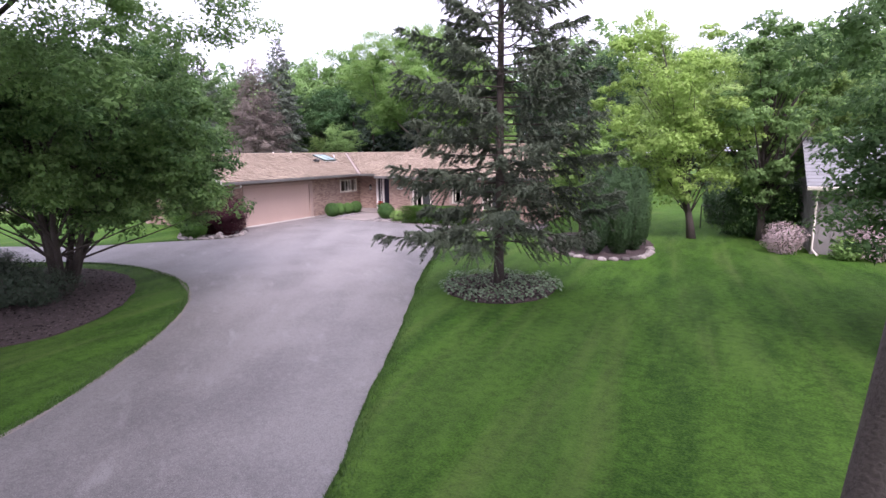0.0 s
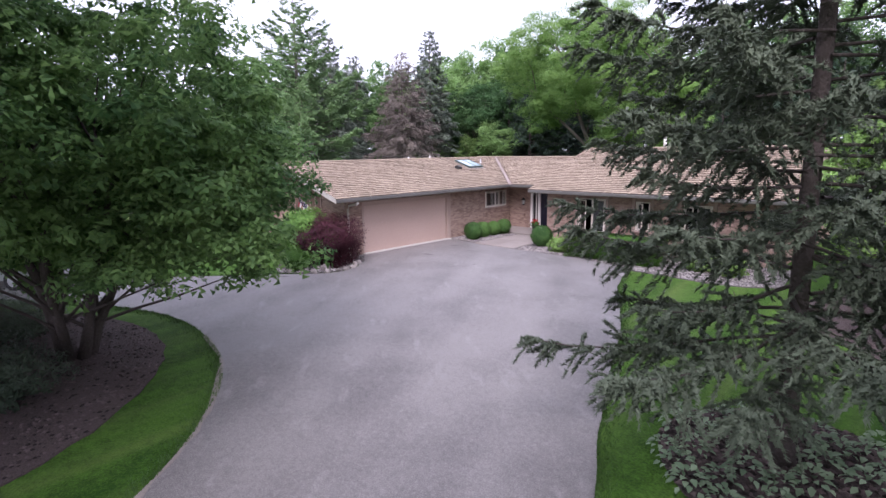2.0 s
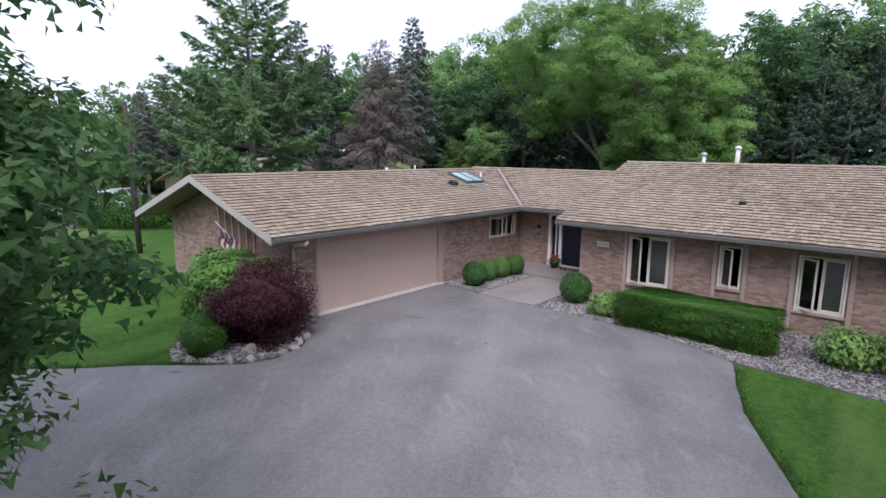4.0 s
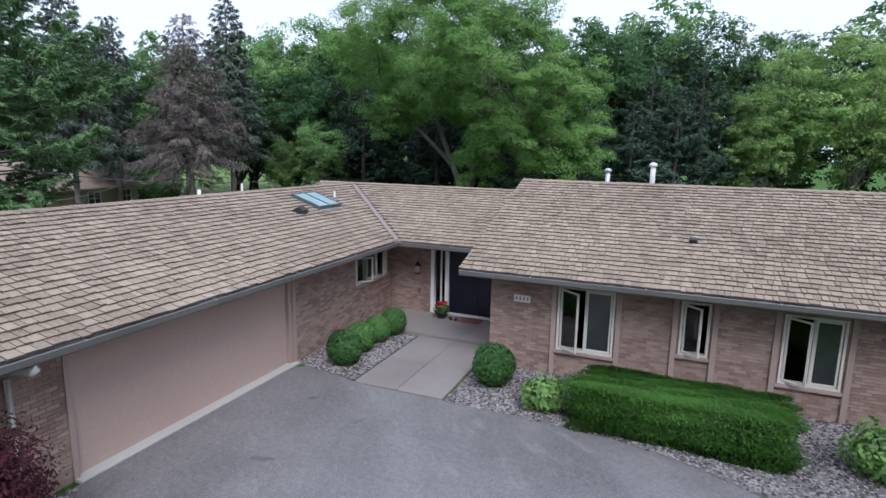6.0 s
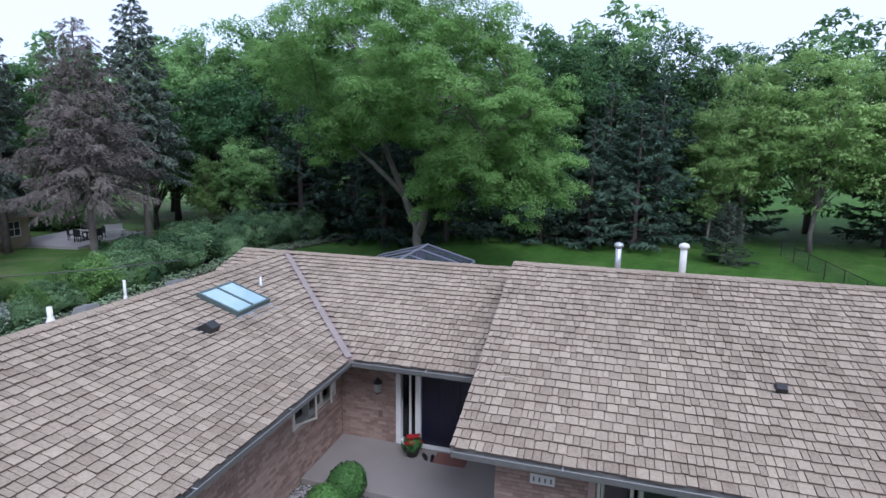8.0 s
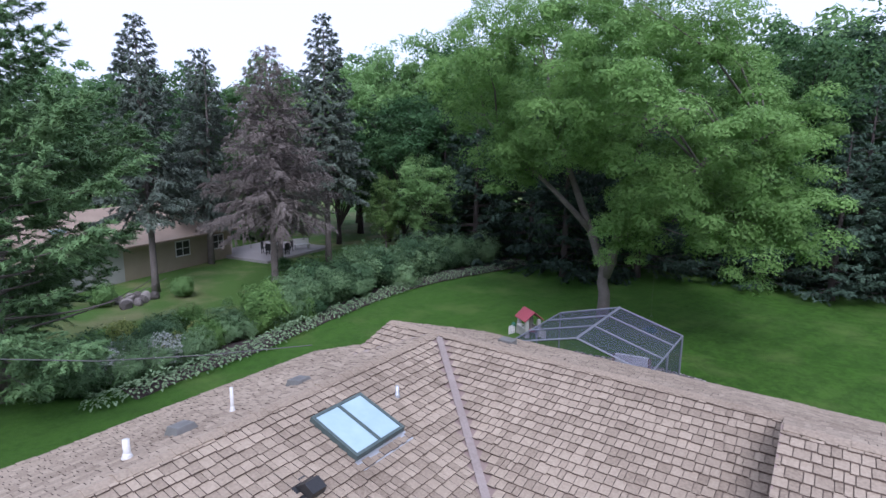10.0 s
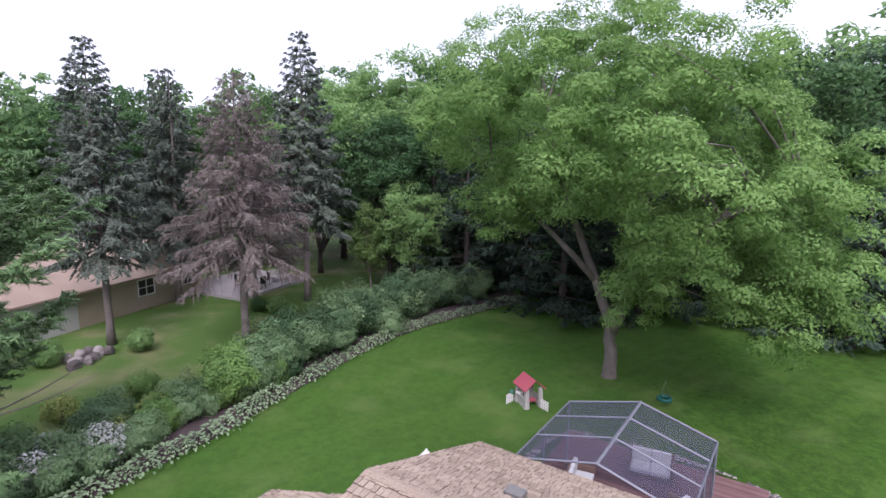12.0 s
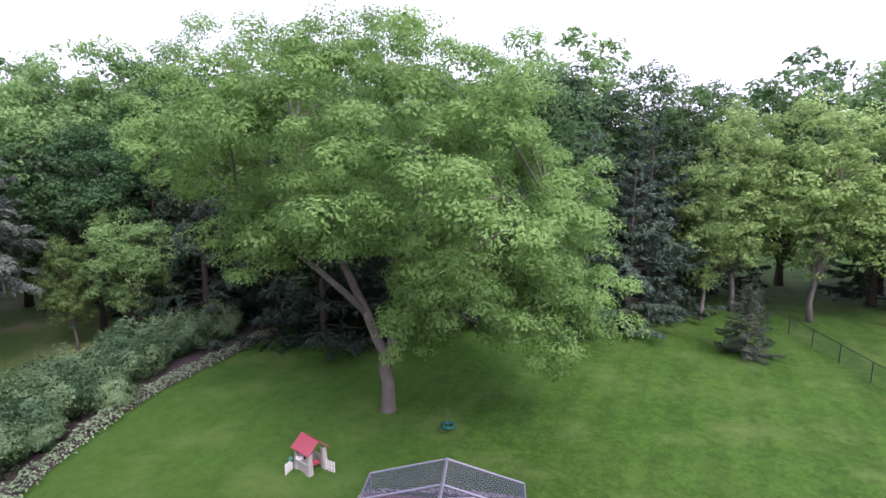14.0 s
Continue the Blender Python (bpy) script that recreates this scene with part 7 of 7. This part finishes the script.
ex0, ex1, ry, y0, y1, ez, rz_ = -26.1, -21.75, -23.9, 37.2, 41.2, 2.18, 2.78
M_ALU = material("grey_aluminium", (0.13, 0.137, 0.155), (0.20, 0.21, 0.235), grain=20, rough=0.45, bump=0.05, spec=0.5)


def bar(a, b_, r=0.03):
    return Shape().tube([a, b_], [r, r], 4)


for x in (ex0, ex1):
    part("eave_beam", bar((x, y0, ez), (x, y1, ez)), M_ALU, gz_)
    for y in (y0, (y0 + y1) / 2, y1):
        part("post", bar((x, y, -0.2), (x, y, ez)), M_ALU, gz_)
part("ridge_beam", bar((ry, y0, rz_), (ry, y1, rz_), 0.05), M_ALU, gz_)
for y in (y0, y0 + (y1 - y0) * 0.36, y0 + (y1 - y0) * 0.7, y1):
    for x in (ex0, ex1):
        part("rafter", bar((x, y, ez), (ry, y, rz_), 0.03), M_ALU, gz_)
for x in (ex0, ex1):
    part("roof_screen", Shape().add([(x, y0, ez + 0.01), (x, y1, ez + 0.01), (ry, y1, rz_ + 0.01), (ry, y0, rz_ + 0.01)], [(0, 1, 2, 3)]), ms, gz_, "dark see-through mesh")
    part("side_screen", Shape().add([(x, y0, -0.15), (x, y1, -0.15), (x, y1, ez), (x, y0, ez)], [(0, 1, 2, 3)]), ms, gz_, "dark see-through mesh")
part("end_screen", Shape().add([(ex0, y1, -0.15), (ex1, y1, -0.15), (ex1, y1, ez), (ry, y1, rz_), (ex0, y1, ez)], [(0, 1, 2, 3, 4)]), ms, gz_, "dark see-through mesh")
for y in (y0,):
    part("tie_beam", bar((ex0, y, ez), (ex1, y, ez), 0.03), M_ALU, gz_)
M_CUSHION = material("pale_cushion", (0.62, 0.62, 0.60), (0.78, 0.78, 0.75), grain=40, rough=0.9, bump=0.2)


def lounge(name, x, y, w, turn, label):
    t = thing(name, x, y, -0.2, label, "patio chair", "patio seating on the deck")
    mm = pose(x, y, -0.2, 0, 0, turn)
    part("frame", Shape().box(-w / 2, w / 2, -0.38, 0.38, 0.06, 0.22, mm).box(-w / 2, -w / 2 + 0.08, -0.38, 0.38, 0.22, 0.55, mm).box(w / 2 - 0.08, w / 2, -0.38, 0.38, 0.22, 0.55, mm).box(-w / 2, w / 2, 0.30, 0.38, 0.22, 0.72, mm), M_BOARD, t, bevel=0.02)
    k = max(int(w / 0.62), 1)
    for i in range(k):
        a = -w / 2 + 0.09 + i * (w - 0.18) / k
        part("seat_cushion", Shape().box(a, a + (w - 0.2) / k, -0.37, 0.26, 0.222, 0.37, mm), M_CUSHION, t, bevel=0.04)
        part("back_cushion", Shape().box(a, a + (w - 0.2) / k, 0.16, 0.298, 0.375, 0.80, mm), M_CUSHION, t, bevel=0.04)


lounge("patio_sofa", -25.3, 40.2, 1.5, 100, "brown wicker sofa with pale cushions in the gazebo")
lounge("patio_chair", -24.2, 39.6, 0.8, 200, "brown wicker armchair with pale cushions in the gazebo")
lounge("patio_chair", -22.6, 40.5, 0.8, 250, "brown wicker armchair with pale cushions in the gazebo")
lounge("patio_sofa", -23.7, 42.4, 1.4, 10, "brown wicker sofa with pale cushions behind the gazebo")
umb = thing("folded_parasol", -28.75, 36.95, -0.4, "closed white patio parasol behind the roof", "parasol")
part("pole", Shape().tube([(-28.75, 36.95, -0.6), (-28.75, 36.95, 1.6)], [0.025, 0.025], 8), M_STEEL, umb)
part("canopy", Shape().lathe([(0.55, 0.95), (0.5, 1.0), (0.3, 1.3), (0.05, 1.6), (0.02, 1.66)], 8, (-28.75, 36.95, 0)), M_WHITE, umb)

# ---------------------------------------------------------------- neighbour's house and patio
nb = thing("neighbour_house", -58, 42, -0.5, "low tan house with a brown shingle roof across the border", "house")
nbm = pose(-55.3, 38.6, ground_z(-55.3, 38.6), 0, 0, 12)
M_TAN = material("tan_siding", (0.30, 0.25, 0.175), (0.41, 0.345, 0.25), grain=20, patch=1.0, rough=0.85, bump=0.2)
M_NROOF = material("brown_shingles", (0.265, 0.200, 0.150), (0.385, 0.300, 0.228), grain=22, patch=0.8, rough=0.9, bump=0.5)
nw = Shape()
nw.add([nbm @ Vector(q) for q in ((0, -4.5, -0.1), (0, 10, -0.1), (-9, 10, -0.1), (-9, -4.5, -0.1), (0, -4.5, 2.5), (0, 10, 2.5), (-9, 10, 2.5), (-9, -4.5, 2.5), (-4.5, -4.5, 4.3), (-4.5, 10, 4.3))], [(0, 1, 5, 4), (2, 3, 7, 6), (1, 2, 6, 9, 5), (3, 0, 4, 8, 7), (3, 2, 1, 0), (4, 5, 9, 8), (6, 7, 8, 9)])
part("wall", nw, M_TAN, nb)
for s in (-1, 1):
    xe = -4.5 + s * 5.1
    ze = 4.4 - 5.1 * 0.4
    rs = Shape().add([nbm @ Vector(q) for q in ((-4.5, -5.0, 4.4), (-4.5, 10.5, 4.4), (xe, 10.5, ze), (xe, -5.0, ze), (-4.5, -5.0, 4.27), (-4.5, 10.5, 4.27), (xe, 10.5, ze - 0.13), (xe, -5.0, ze - 0.13))], [(0, 1, 2, 3), (7, 6, 5, 4), (0, 3, 7, 4), (1, 5, 6, 2), (3, 2, 6, 7), (0, 4, 5, 1)])
    part("roof", rs, M_NROOF, nb)
for y, w_ in ((5.2, 1.3), (8.6, 1.1)):
    f = part("window", Shape().box(0.0, 0.05, y - w_ / 2, y - w_ / 2 + 0.07, 0.9, 2.05, nbm).box(0.0, 0.05, y + w_ / 2 - 0.07, y + w_ / 2, 0.9, 2.05, nbm).box(0.0, 0.05, y - w_ / 2, y + w_ / 2, 0.9, 0.98, nbm).box(0.0, 0.05, y - w_ / 2, y + w_ / 2, 1.98, 2.05, nbm).box(0.0, 0.04, y - 0.03, y + 0.03, 0.98, 1.98, nbm).box(0.0, 0.04, y - w_ / 2 + 0.07, y + w_ / 2 - 0.07, 1.45, 1.5, nbm), M_WHITE, nb, "white framed house window")
    part("pane", Shape().box(0.005, 0.02, y - w_ / 2 + 0.05, y + w_ / 2 - 0.05, 0.95, 2.0, nbm), M_BLACK, f)
part("garage_wall", Shape().box(0.002, 0.03, -4.3, 0.5, 0, 2.2, nbm), material("pale_grey_paint", (0.42, 0.42, 0.38), (0.5, 0.5, 0.46), grain=10, rough=0.7, bump=0.05), nb, "pale painted wall section")
part("skylight", Shape().box(-2.6, -1.9, -2.5, -1.7, 3.42, 3.62, nbm), M_SKYGLASS, nb)
part("roof_hatch", Shape().box(-1.7, -1.2, 4.5, 5.2, 3.0, 3.35, nbm), M_WHITE, nb)
pat = tagged(thing("patio_far", -55.5, 52, -0.5, "pale stone patio beside the neighbouring house", "patio", "", "structure"))
ptm = pose(-55.6, 52.0, ground_z(-55.6, 52.0), 0, 0, 8)
part("slab", Shape().box(-4.5, 2.2, -4.0, 3.6, -0.1, 0.22, ptm), material("pale_stone_paving", (0.36, 0.33, 0.32), (0.46, 0.43, 0.41), grain=20, patch=0.8, rough=0.85, bump=0.2), pat, bevel=0.03)


def patio_chair(x, y, turn):
    t = thing("patio_chair", x, y, ground_z(x, y) + 0.22, "dark metal patio chair on the far patio", "patio chair", "far patio chairs")
    mm = pose(x, y, ground_z(x, y) + 0.22, 0, 0, turn)
    part("seat", Shape().box(-0.25, 0.25, -0.25, 0.25, 0.40, 0.45, mm), M_BLACK, t)
    part("backrest", Shape().box(-0.25, 0.25, 0.22, 0.27, 0.45, 0.95, mm), M_BLACK, t)
    for a in (-0.22, 0.22):
        for b_ in (-0.22, 0.22):
            part("leg", Shape().box(a - 0.02, a + 0.02, b_ - 0.02, b_ + 0.02, 0, 0.40, mm), M_BLACK, t)


tb = thing("patio_table", -55.0, 51.0, ground_z(-55, 51) + 0.22, "round pale patio table on the far patio", "table")
tzz = ground_z(-55, 51) + 0.22
part("tabletop", Shape().lathe([(0.6, 0.70), (0.62, 0.72), (0.62, 0.75)], 20, (-55, 51, tzz)), M_TOYGREY, tb)
part("pedestal", Shape().lathe([(0.3, 0), (0.28, 0.04), (0.05, 0.1), (0.05, 0.70)], 12, (-55, 51, tzz)), M_BLACK, tb)
for a in range(5):
    patio_chair(-55 + 1.0 * math.cos(a * 1.257), 51 + 1.0 * math.sin(a * 1.257), math.degrees(a * 1.257) - 90)
lb = thing("lounge_bench", -54.8, 53.4, ground_z(-54.8, 53.4) + 0.22, "white bench on the far patio", "bench")
bmx = pose(-54.8, 53.4, ground_z(-54.8, 53.4) + 0.22, 0, 0, 70)
part("seat", Shape().box(-0.7, 0.7, -0.25, 0.25, 0.38, 0.44, bmx), M_WHITE, lb)
part("backrest", Shape().box(-0.7, 0.7, 0.22, 0.28, 0.44, 0.9, bmx), M_WHITE, lb)
for a in (-0.6, 0.6):
    part("leg", Shape().box(a - 0.04, a + 0.04, -0.22, 0.25, 0, 0.38, bmx), M_WHITE, lb)

# ---------------------------------------------------------------- back yard trees
great_limbs = [([(0, 0, -0.15), (0.05, 0, 0.3), (0.06, 0, 1.4), (-0.05, 0, 2.7), (-0.9, 0.1, 4.6), (-2.0, 0.2, 7.0), (-3.2, 0.3, 10.0), (-3.8, 0, 13.0)], 0.39, 0.07), ([(0.05, 0, 2.3), (0.8, -0.2, 4.2), (2.2, -0.5, 6.2), (4.4, -1.0, 8.2), (7.0, -1.5, 9.6)], 0.28, 0.05),
               ([(0.1, 0.1, 2.6), (0.5, 0.7, 5.0), (0.9, 1.2, 8.0), (1.2, 1.0, 11.5), (0.8, 0.5, 15.0)], 0.27, 0.05), ([(-0.9, 0.1, 4.6), (-2.6, -0.8, 6.6), (-5.0, -1.5, 8.8), (-7.0, -1.0, 10.6)], 0.17, 0.04)]
place(broad_tree("great_tree", 130, 16.6, 8.6, 6.3, 0.42, 190, 430000, 0.118, L_MAPLE, M_BARK, flat=0.9, clump_r=0.165, small=True, hollow=0.66, droop=0.4, skew=(1.5, 0.5), lean=(-0.3, 0), loose=0.3, limbs=great_limbs, trim=(7.3, -0.26), hubs_n=5, tuft=0.47,
                 extra=((6.7, -2.0, 5.9, 2.1, 1.7, 16), (4.3, -3.0, 6.3, 1.8, 1.2, 8), (7.6, -0.5, 9.0, 1.7, 1.8, 10), (5.5, 3.0, 6.0, 2.4, 1.4, 8), (1.9, -1.6, 6.4, 1.0, 1.2, 5), (1.2, -1.5, 4.9, 1.0, 0.9, 6), (-4.8, -2.0, 7.6, 1.3, 1.0, 7))), -27.6, 50.5, None, 0, 1.0, "great spreading shade tree on the back lawn", "tree")
blue = place(needle_tree("blue_spruce", 131, 16.2, 3.1, 4.9, 0.20, 270, 30, 46, 0.18, L_BLUESPRUCE, M_BARK, droop=0.42, lift=0.16, taper=0.85, hang=0.6, twig=0.34, aspect=0.28, whorl=30, spire=0.25), -51.2, 38.9, None, 0, 1.0, "tall blue-green spruce with a bare lower trunk", "spruce tree", "back spruces")
again(blue, -49.2, 51.2, None, 130, 1.13)
place(needle_tree("twin_spruce", 132, 15.8, 2.5, 4.2, 0.20, 260, 28, 46, 0.18, L_BLUESPRUCE, M_BARK, droop=0.5, lift=0.1, taper=0.75, hang=1.0, twig=0.34, aspect=0.28, twin=True, whorl=34, spire=0.25), -56.2, 45.8, None, 0, 1.0, "twin-topped drooping blue-green spruce", "spruce tree", "back spruces")
place(needle_tree("dead_spruce", 133, 14.6, 4.2, 5.0, 0.22, 240, 34, 64, 0.17, L_DEAD, M_BARK, droop=0.34, lift=0.1, taper=0.8, hang=0.8, twig=0.32, aspect=0.13, whorl=26, spire=0.25), -45.4, 43.2, None, 0, 1.0, "dying brown spruce with bare twigs", "spruce tree")
place(needle_tree("dead_spruce", 134, 13.0, 3.2, 3.0, 0.2, 130, 22, 40, 0.18, L_DEAD, M_BARK, droop=0.30, lift=0.1, taper=0.75, hang=0.8, twig=0.32, aspect=0.13, whorl=24, spire=0.25), -51.6, 48.6, None, 40, 1.0, "thin greying spruce with bare twigs", "spruce tree")
pine = place(needle_tree("white_pine", 135, 15.0, 4.8, 0.9, 0.24, 150, 54, 70, 0.21, L_PINE, M_BARK, droop=0.02, lift=0.18, taper=0.55, hang=0.1, twig=0.30, aspect=0.16, bare=0.04, bushy=0.3, shape=lambda q: min(1.0, (1 - q) * 1.7) ** 0.8), -40.3, 27.9, None, 0, 1.06, "broad soft-needled white pine beside the border", "pine tree", "white pines")
again(pine, -50.5, 30.5, None, 120, 0.5)
dkp = place(needle_tree("dark_pine", 136, 12.0, 4.2, 0.6, 0.25, 110, 26, 26, 0.30, L_DARKPINE, M_BARKDARK, droop=0.16, lift=0.16, taper=0.6, hang=0.4, twig=0.34, aspect=0.26, whorl=16), -33.2, 58.5, None, 0, 1.0, "pine at the wood's edge with shade put into its dark needles", "pine tree", "dark pines at the wood's edge")
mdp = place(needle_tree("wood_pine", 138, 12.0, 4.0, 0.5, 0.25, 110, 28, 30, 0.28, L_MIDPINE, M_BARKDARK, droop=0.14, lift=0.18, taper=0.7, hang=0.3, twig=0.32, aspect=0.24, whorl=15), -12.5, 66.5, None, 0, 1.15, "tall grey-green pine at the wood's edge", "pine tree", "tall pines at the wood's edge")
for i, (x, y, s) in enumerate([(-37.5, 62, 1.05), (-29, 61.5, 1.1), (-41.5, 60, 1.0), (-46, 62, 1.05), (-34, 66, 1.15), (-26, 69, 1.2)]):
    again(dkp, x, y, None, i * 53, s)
for i, (x, y, s) in enumerate([(-16.5, 66.5, 1.1), (-21.5, 63.5, 0.95), (-9.0, 70, 1.0), (6, 72, 1.1), (-5.0, 74, 1.0), (-17.6, 62.6, 0.85), (-14.2, 63.6, 0.95), (-24.5, 65.5, 1.0)]):
    again(mdp, x, y, None, i * 53, s)
place(needle_tree("small_spruce", 137, 4.3, 1.7, 0.1, 0.09, 110, 30, 40, 0.10, L_SPRUCE, M_BARKDARK, droop=0.1, lift=0.1, taper=0.7, hang=0.4, twig=0.3, aspect=0.22), -8.3, 59.6, None, 0, 1.0, "small grey-brown spruce on the back lawn", "spruce tree")
fA = place(broad_tree("woodland_tree", 140, 18.0, 5.4, 3.6, 0.24, 120, 36000, 0.26, L_FOREST, M_BARKDARK, small=True, flat=0.8, clump_r=0.25, hollow=0.35, hubs_n=8, tuft=0.55), -46.5, 66, None, 0, 1.0, "tall green tree of the wood", "tree", "woodland trees")
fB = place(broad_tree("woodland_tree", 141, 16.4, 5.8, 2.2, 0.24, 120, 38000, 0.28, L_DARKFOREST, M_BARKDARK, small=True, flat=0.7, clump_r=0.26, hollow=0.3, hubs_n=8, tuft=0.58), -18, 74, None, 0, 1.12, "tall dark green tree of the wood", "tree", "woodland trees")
fC = place(broad_tree("woodland_tree", 142, 15.0, 4.4, 3.4, 0.17, 110, 28000, 0.20, L_WOODLIGHT, M_BARK, small=True, fork=0.6, limb=0.2, flat=0.7, clump_r=0.22, hollow=0.3, hubs_n=8, tuft=0.5), -1.0, 67, None, 0, 1.0, "light yellow-green tree at the wood's edge", "tree", "woodland trees")
fD = place(broad_tree("distant_tree", 143, 16.5, 5.8, 2.0, 0.24, 90, 14000, 0.46, L_FOREST, M_BARKDARK, small=True, flat=0.7, clump_r=0.28, hollow=0.3, hubs_n=7, tuft=0.55), -84, 50, None, 0, 1.0, "distant green tree of the wood", "tree", "distant trees")
for i, (k, x, y, s) in enumerate([(0, -52, 68, 1.05), (0, -40, 70, 1.02), (0, -58, 64, 1.0), (1, -34, 74, 1.05), (0, -20, 71, 0.95), (1, -30, 70, 0.9), (0, -55, 58, 0.78), (0, -62, 56, 0.85), (0, -48.5, 59.5, 0.72), (1, -52.5, 62, 0.8),
                                  (0, -12, 76, 1.0), (1, -6, 79, 1.04), (2, 4.0, 66.5, 0.95), (2, 9.5, 68, 1.0), (2, -5.5, 69, 0.95), (2, 15, 66, 1.05), (2, 20, 60, 0.9), (2, -8.5, 66.5, 0.7), (0, -43, 65, 0.6), (0, -44.5, 57.5, 0.45), (2, -47.5, 56.0, 0.42),
                                  (0, 14, 50, 0.85), (1, 20, 44, 0.85), (0, 12, 38, 0.8), (1, 16, 30, 0.7), (0, -60, 72, 1.0), (0, -66, 50, 0.85)]):
    again((fA, fB, fC)[k], x, y, None, i * 71, s * (1.04 if y > 55 else 1.0))
for i, (x, y, s) in enumerate([(-64, 70, 1.1), (-70, 62, 1.05), (-76, 56, 1.0), (-73, 49, 0.95), (-78, 44, 0.95), (-92, 40, 0.8), (-25, 78, 1.15), (2, 78, 1.15), (9, 76, 1.1), (21, 70, 1.1), (28, 66, 1.15), (34, 60, 1.15), (26, 52, 1.0), (-98, 30, 0.7), (-86, 28, 0.55), (-75, 33, 0.5), (-68, 38, 0.5),
                               (-104, 18, 0.7), (-92, 10, 0.65), (-80, 4, 0.6), (-70, -4, 0.65), (-54, -8, 0.7), (-42, -10, 0.85), (-38, 78, 1.15), (-48, 76, 1.15), (12, 82, 1.15), (-58, 80, 1.15), (-17, 80, 1.28)]):
    again(fD, x, y, None, i * 71, s)
place(broad_tree("round_tree", 144, 5.6, 2.9, 1.3, 0.16, 60, 14000, 0.2, L_LIGHT, M_BARKDARK, small=True, flat=0.7, clump_r=0.28), -57.0, 17.2, None, 0, 1.0, "round-headed green tree beside the parked cars", "tree")
again(blue, -64, 33, None, 50, 0.75), again(blue, -61, 30.0, 0, 150, 0.62)
rnd = random.Random(12)
for i in range(9):
    x = -46 + i * 2.1 + rnd.uniform(-0.7, 0.7)
    again((bush, hb)[i % 2], x, 63.5 + rnd.uniform(-1.0, 4.5), None, i * 60, rnd.uniform(1.3, 2.2))
for i in range(14):
    again((bush, hb)[i % 2], -62 - i * 2.4, 56 - i * 2.6 + rnd.uniform(-1, 1), None, i * 60, rnd.uniform(1.4, 2.2))

# ---------------------------------------------------------------- small sign and lamp in the island bed
sg_ = thing("garden_sign", -16.2, 4.3, 0, "small white notice on a stake in the mulch", "sign")
part("stake", Shape().box(-16.22, -16.18, 4.29, 4.31, 0, 0.42), M_BLACK, sg_)
part("plate", Shape().box(-16.34, -16.06, 4.27, 4.288, 0.34, 0.56), M_WHITE, sg_, bevel=0.004)
for z in (0.50, 0.44, 0.385):
    part("bar", Shape().box(-16.30, -16.10, 4.264, 4.271, z, z + 0.025), M_BLACK, sg_)
gl = thing("garden_lamp", -20.6, 7.2, 0, "low black path lamp in the island bed", "garden lamp")
part("stem", Shape().tube([(-20.6, 7.2, 0), (-20.6, 7.2, 0.55)], [0.02, 0.02], 8), M_BLACK, gl)
part("lantern", Shape().lathe([(0.07, 0), (0.09, 0.14), (0.14, 0.15), (0.03, 0.24)], 8, (-20.6, 7.2, 0.52)), M_GUTTER, gl)

# ---------------------------------------------------------------- single bricks and shakes
for me, nm, parent, spots_ in PIECES:
    for at_, turn_ in spots_:
        ob = new(nm, me)
        ob.parent = parent
        ob.matrix_basis = Matrix.Translation(at_) @ (turn_ if turn_ is not None else Matrix())
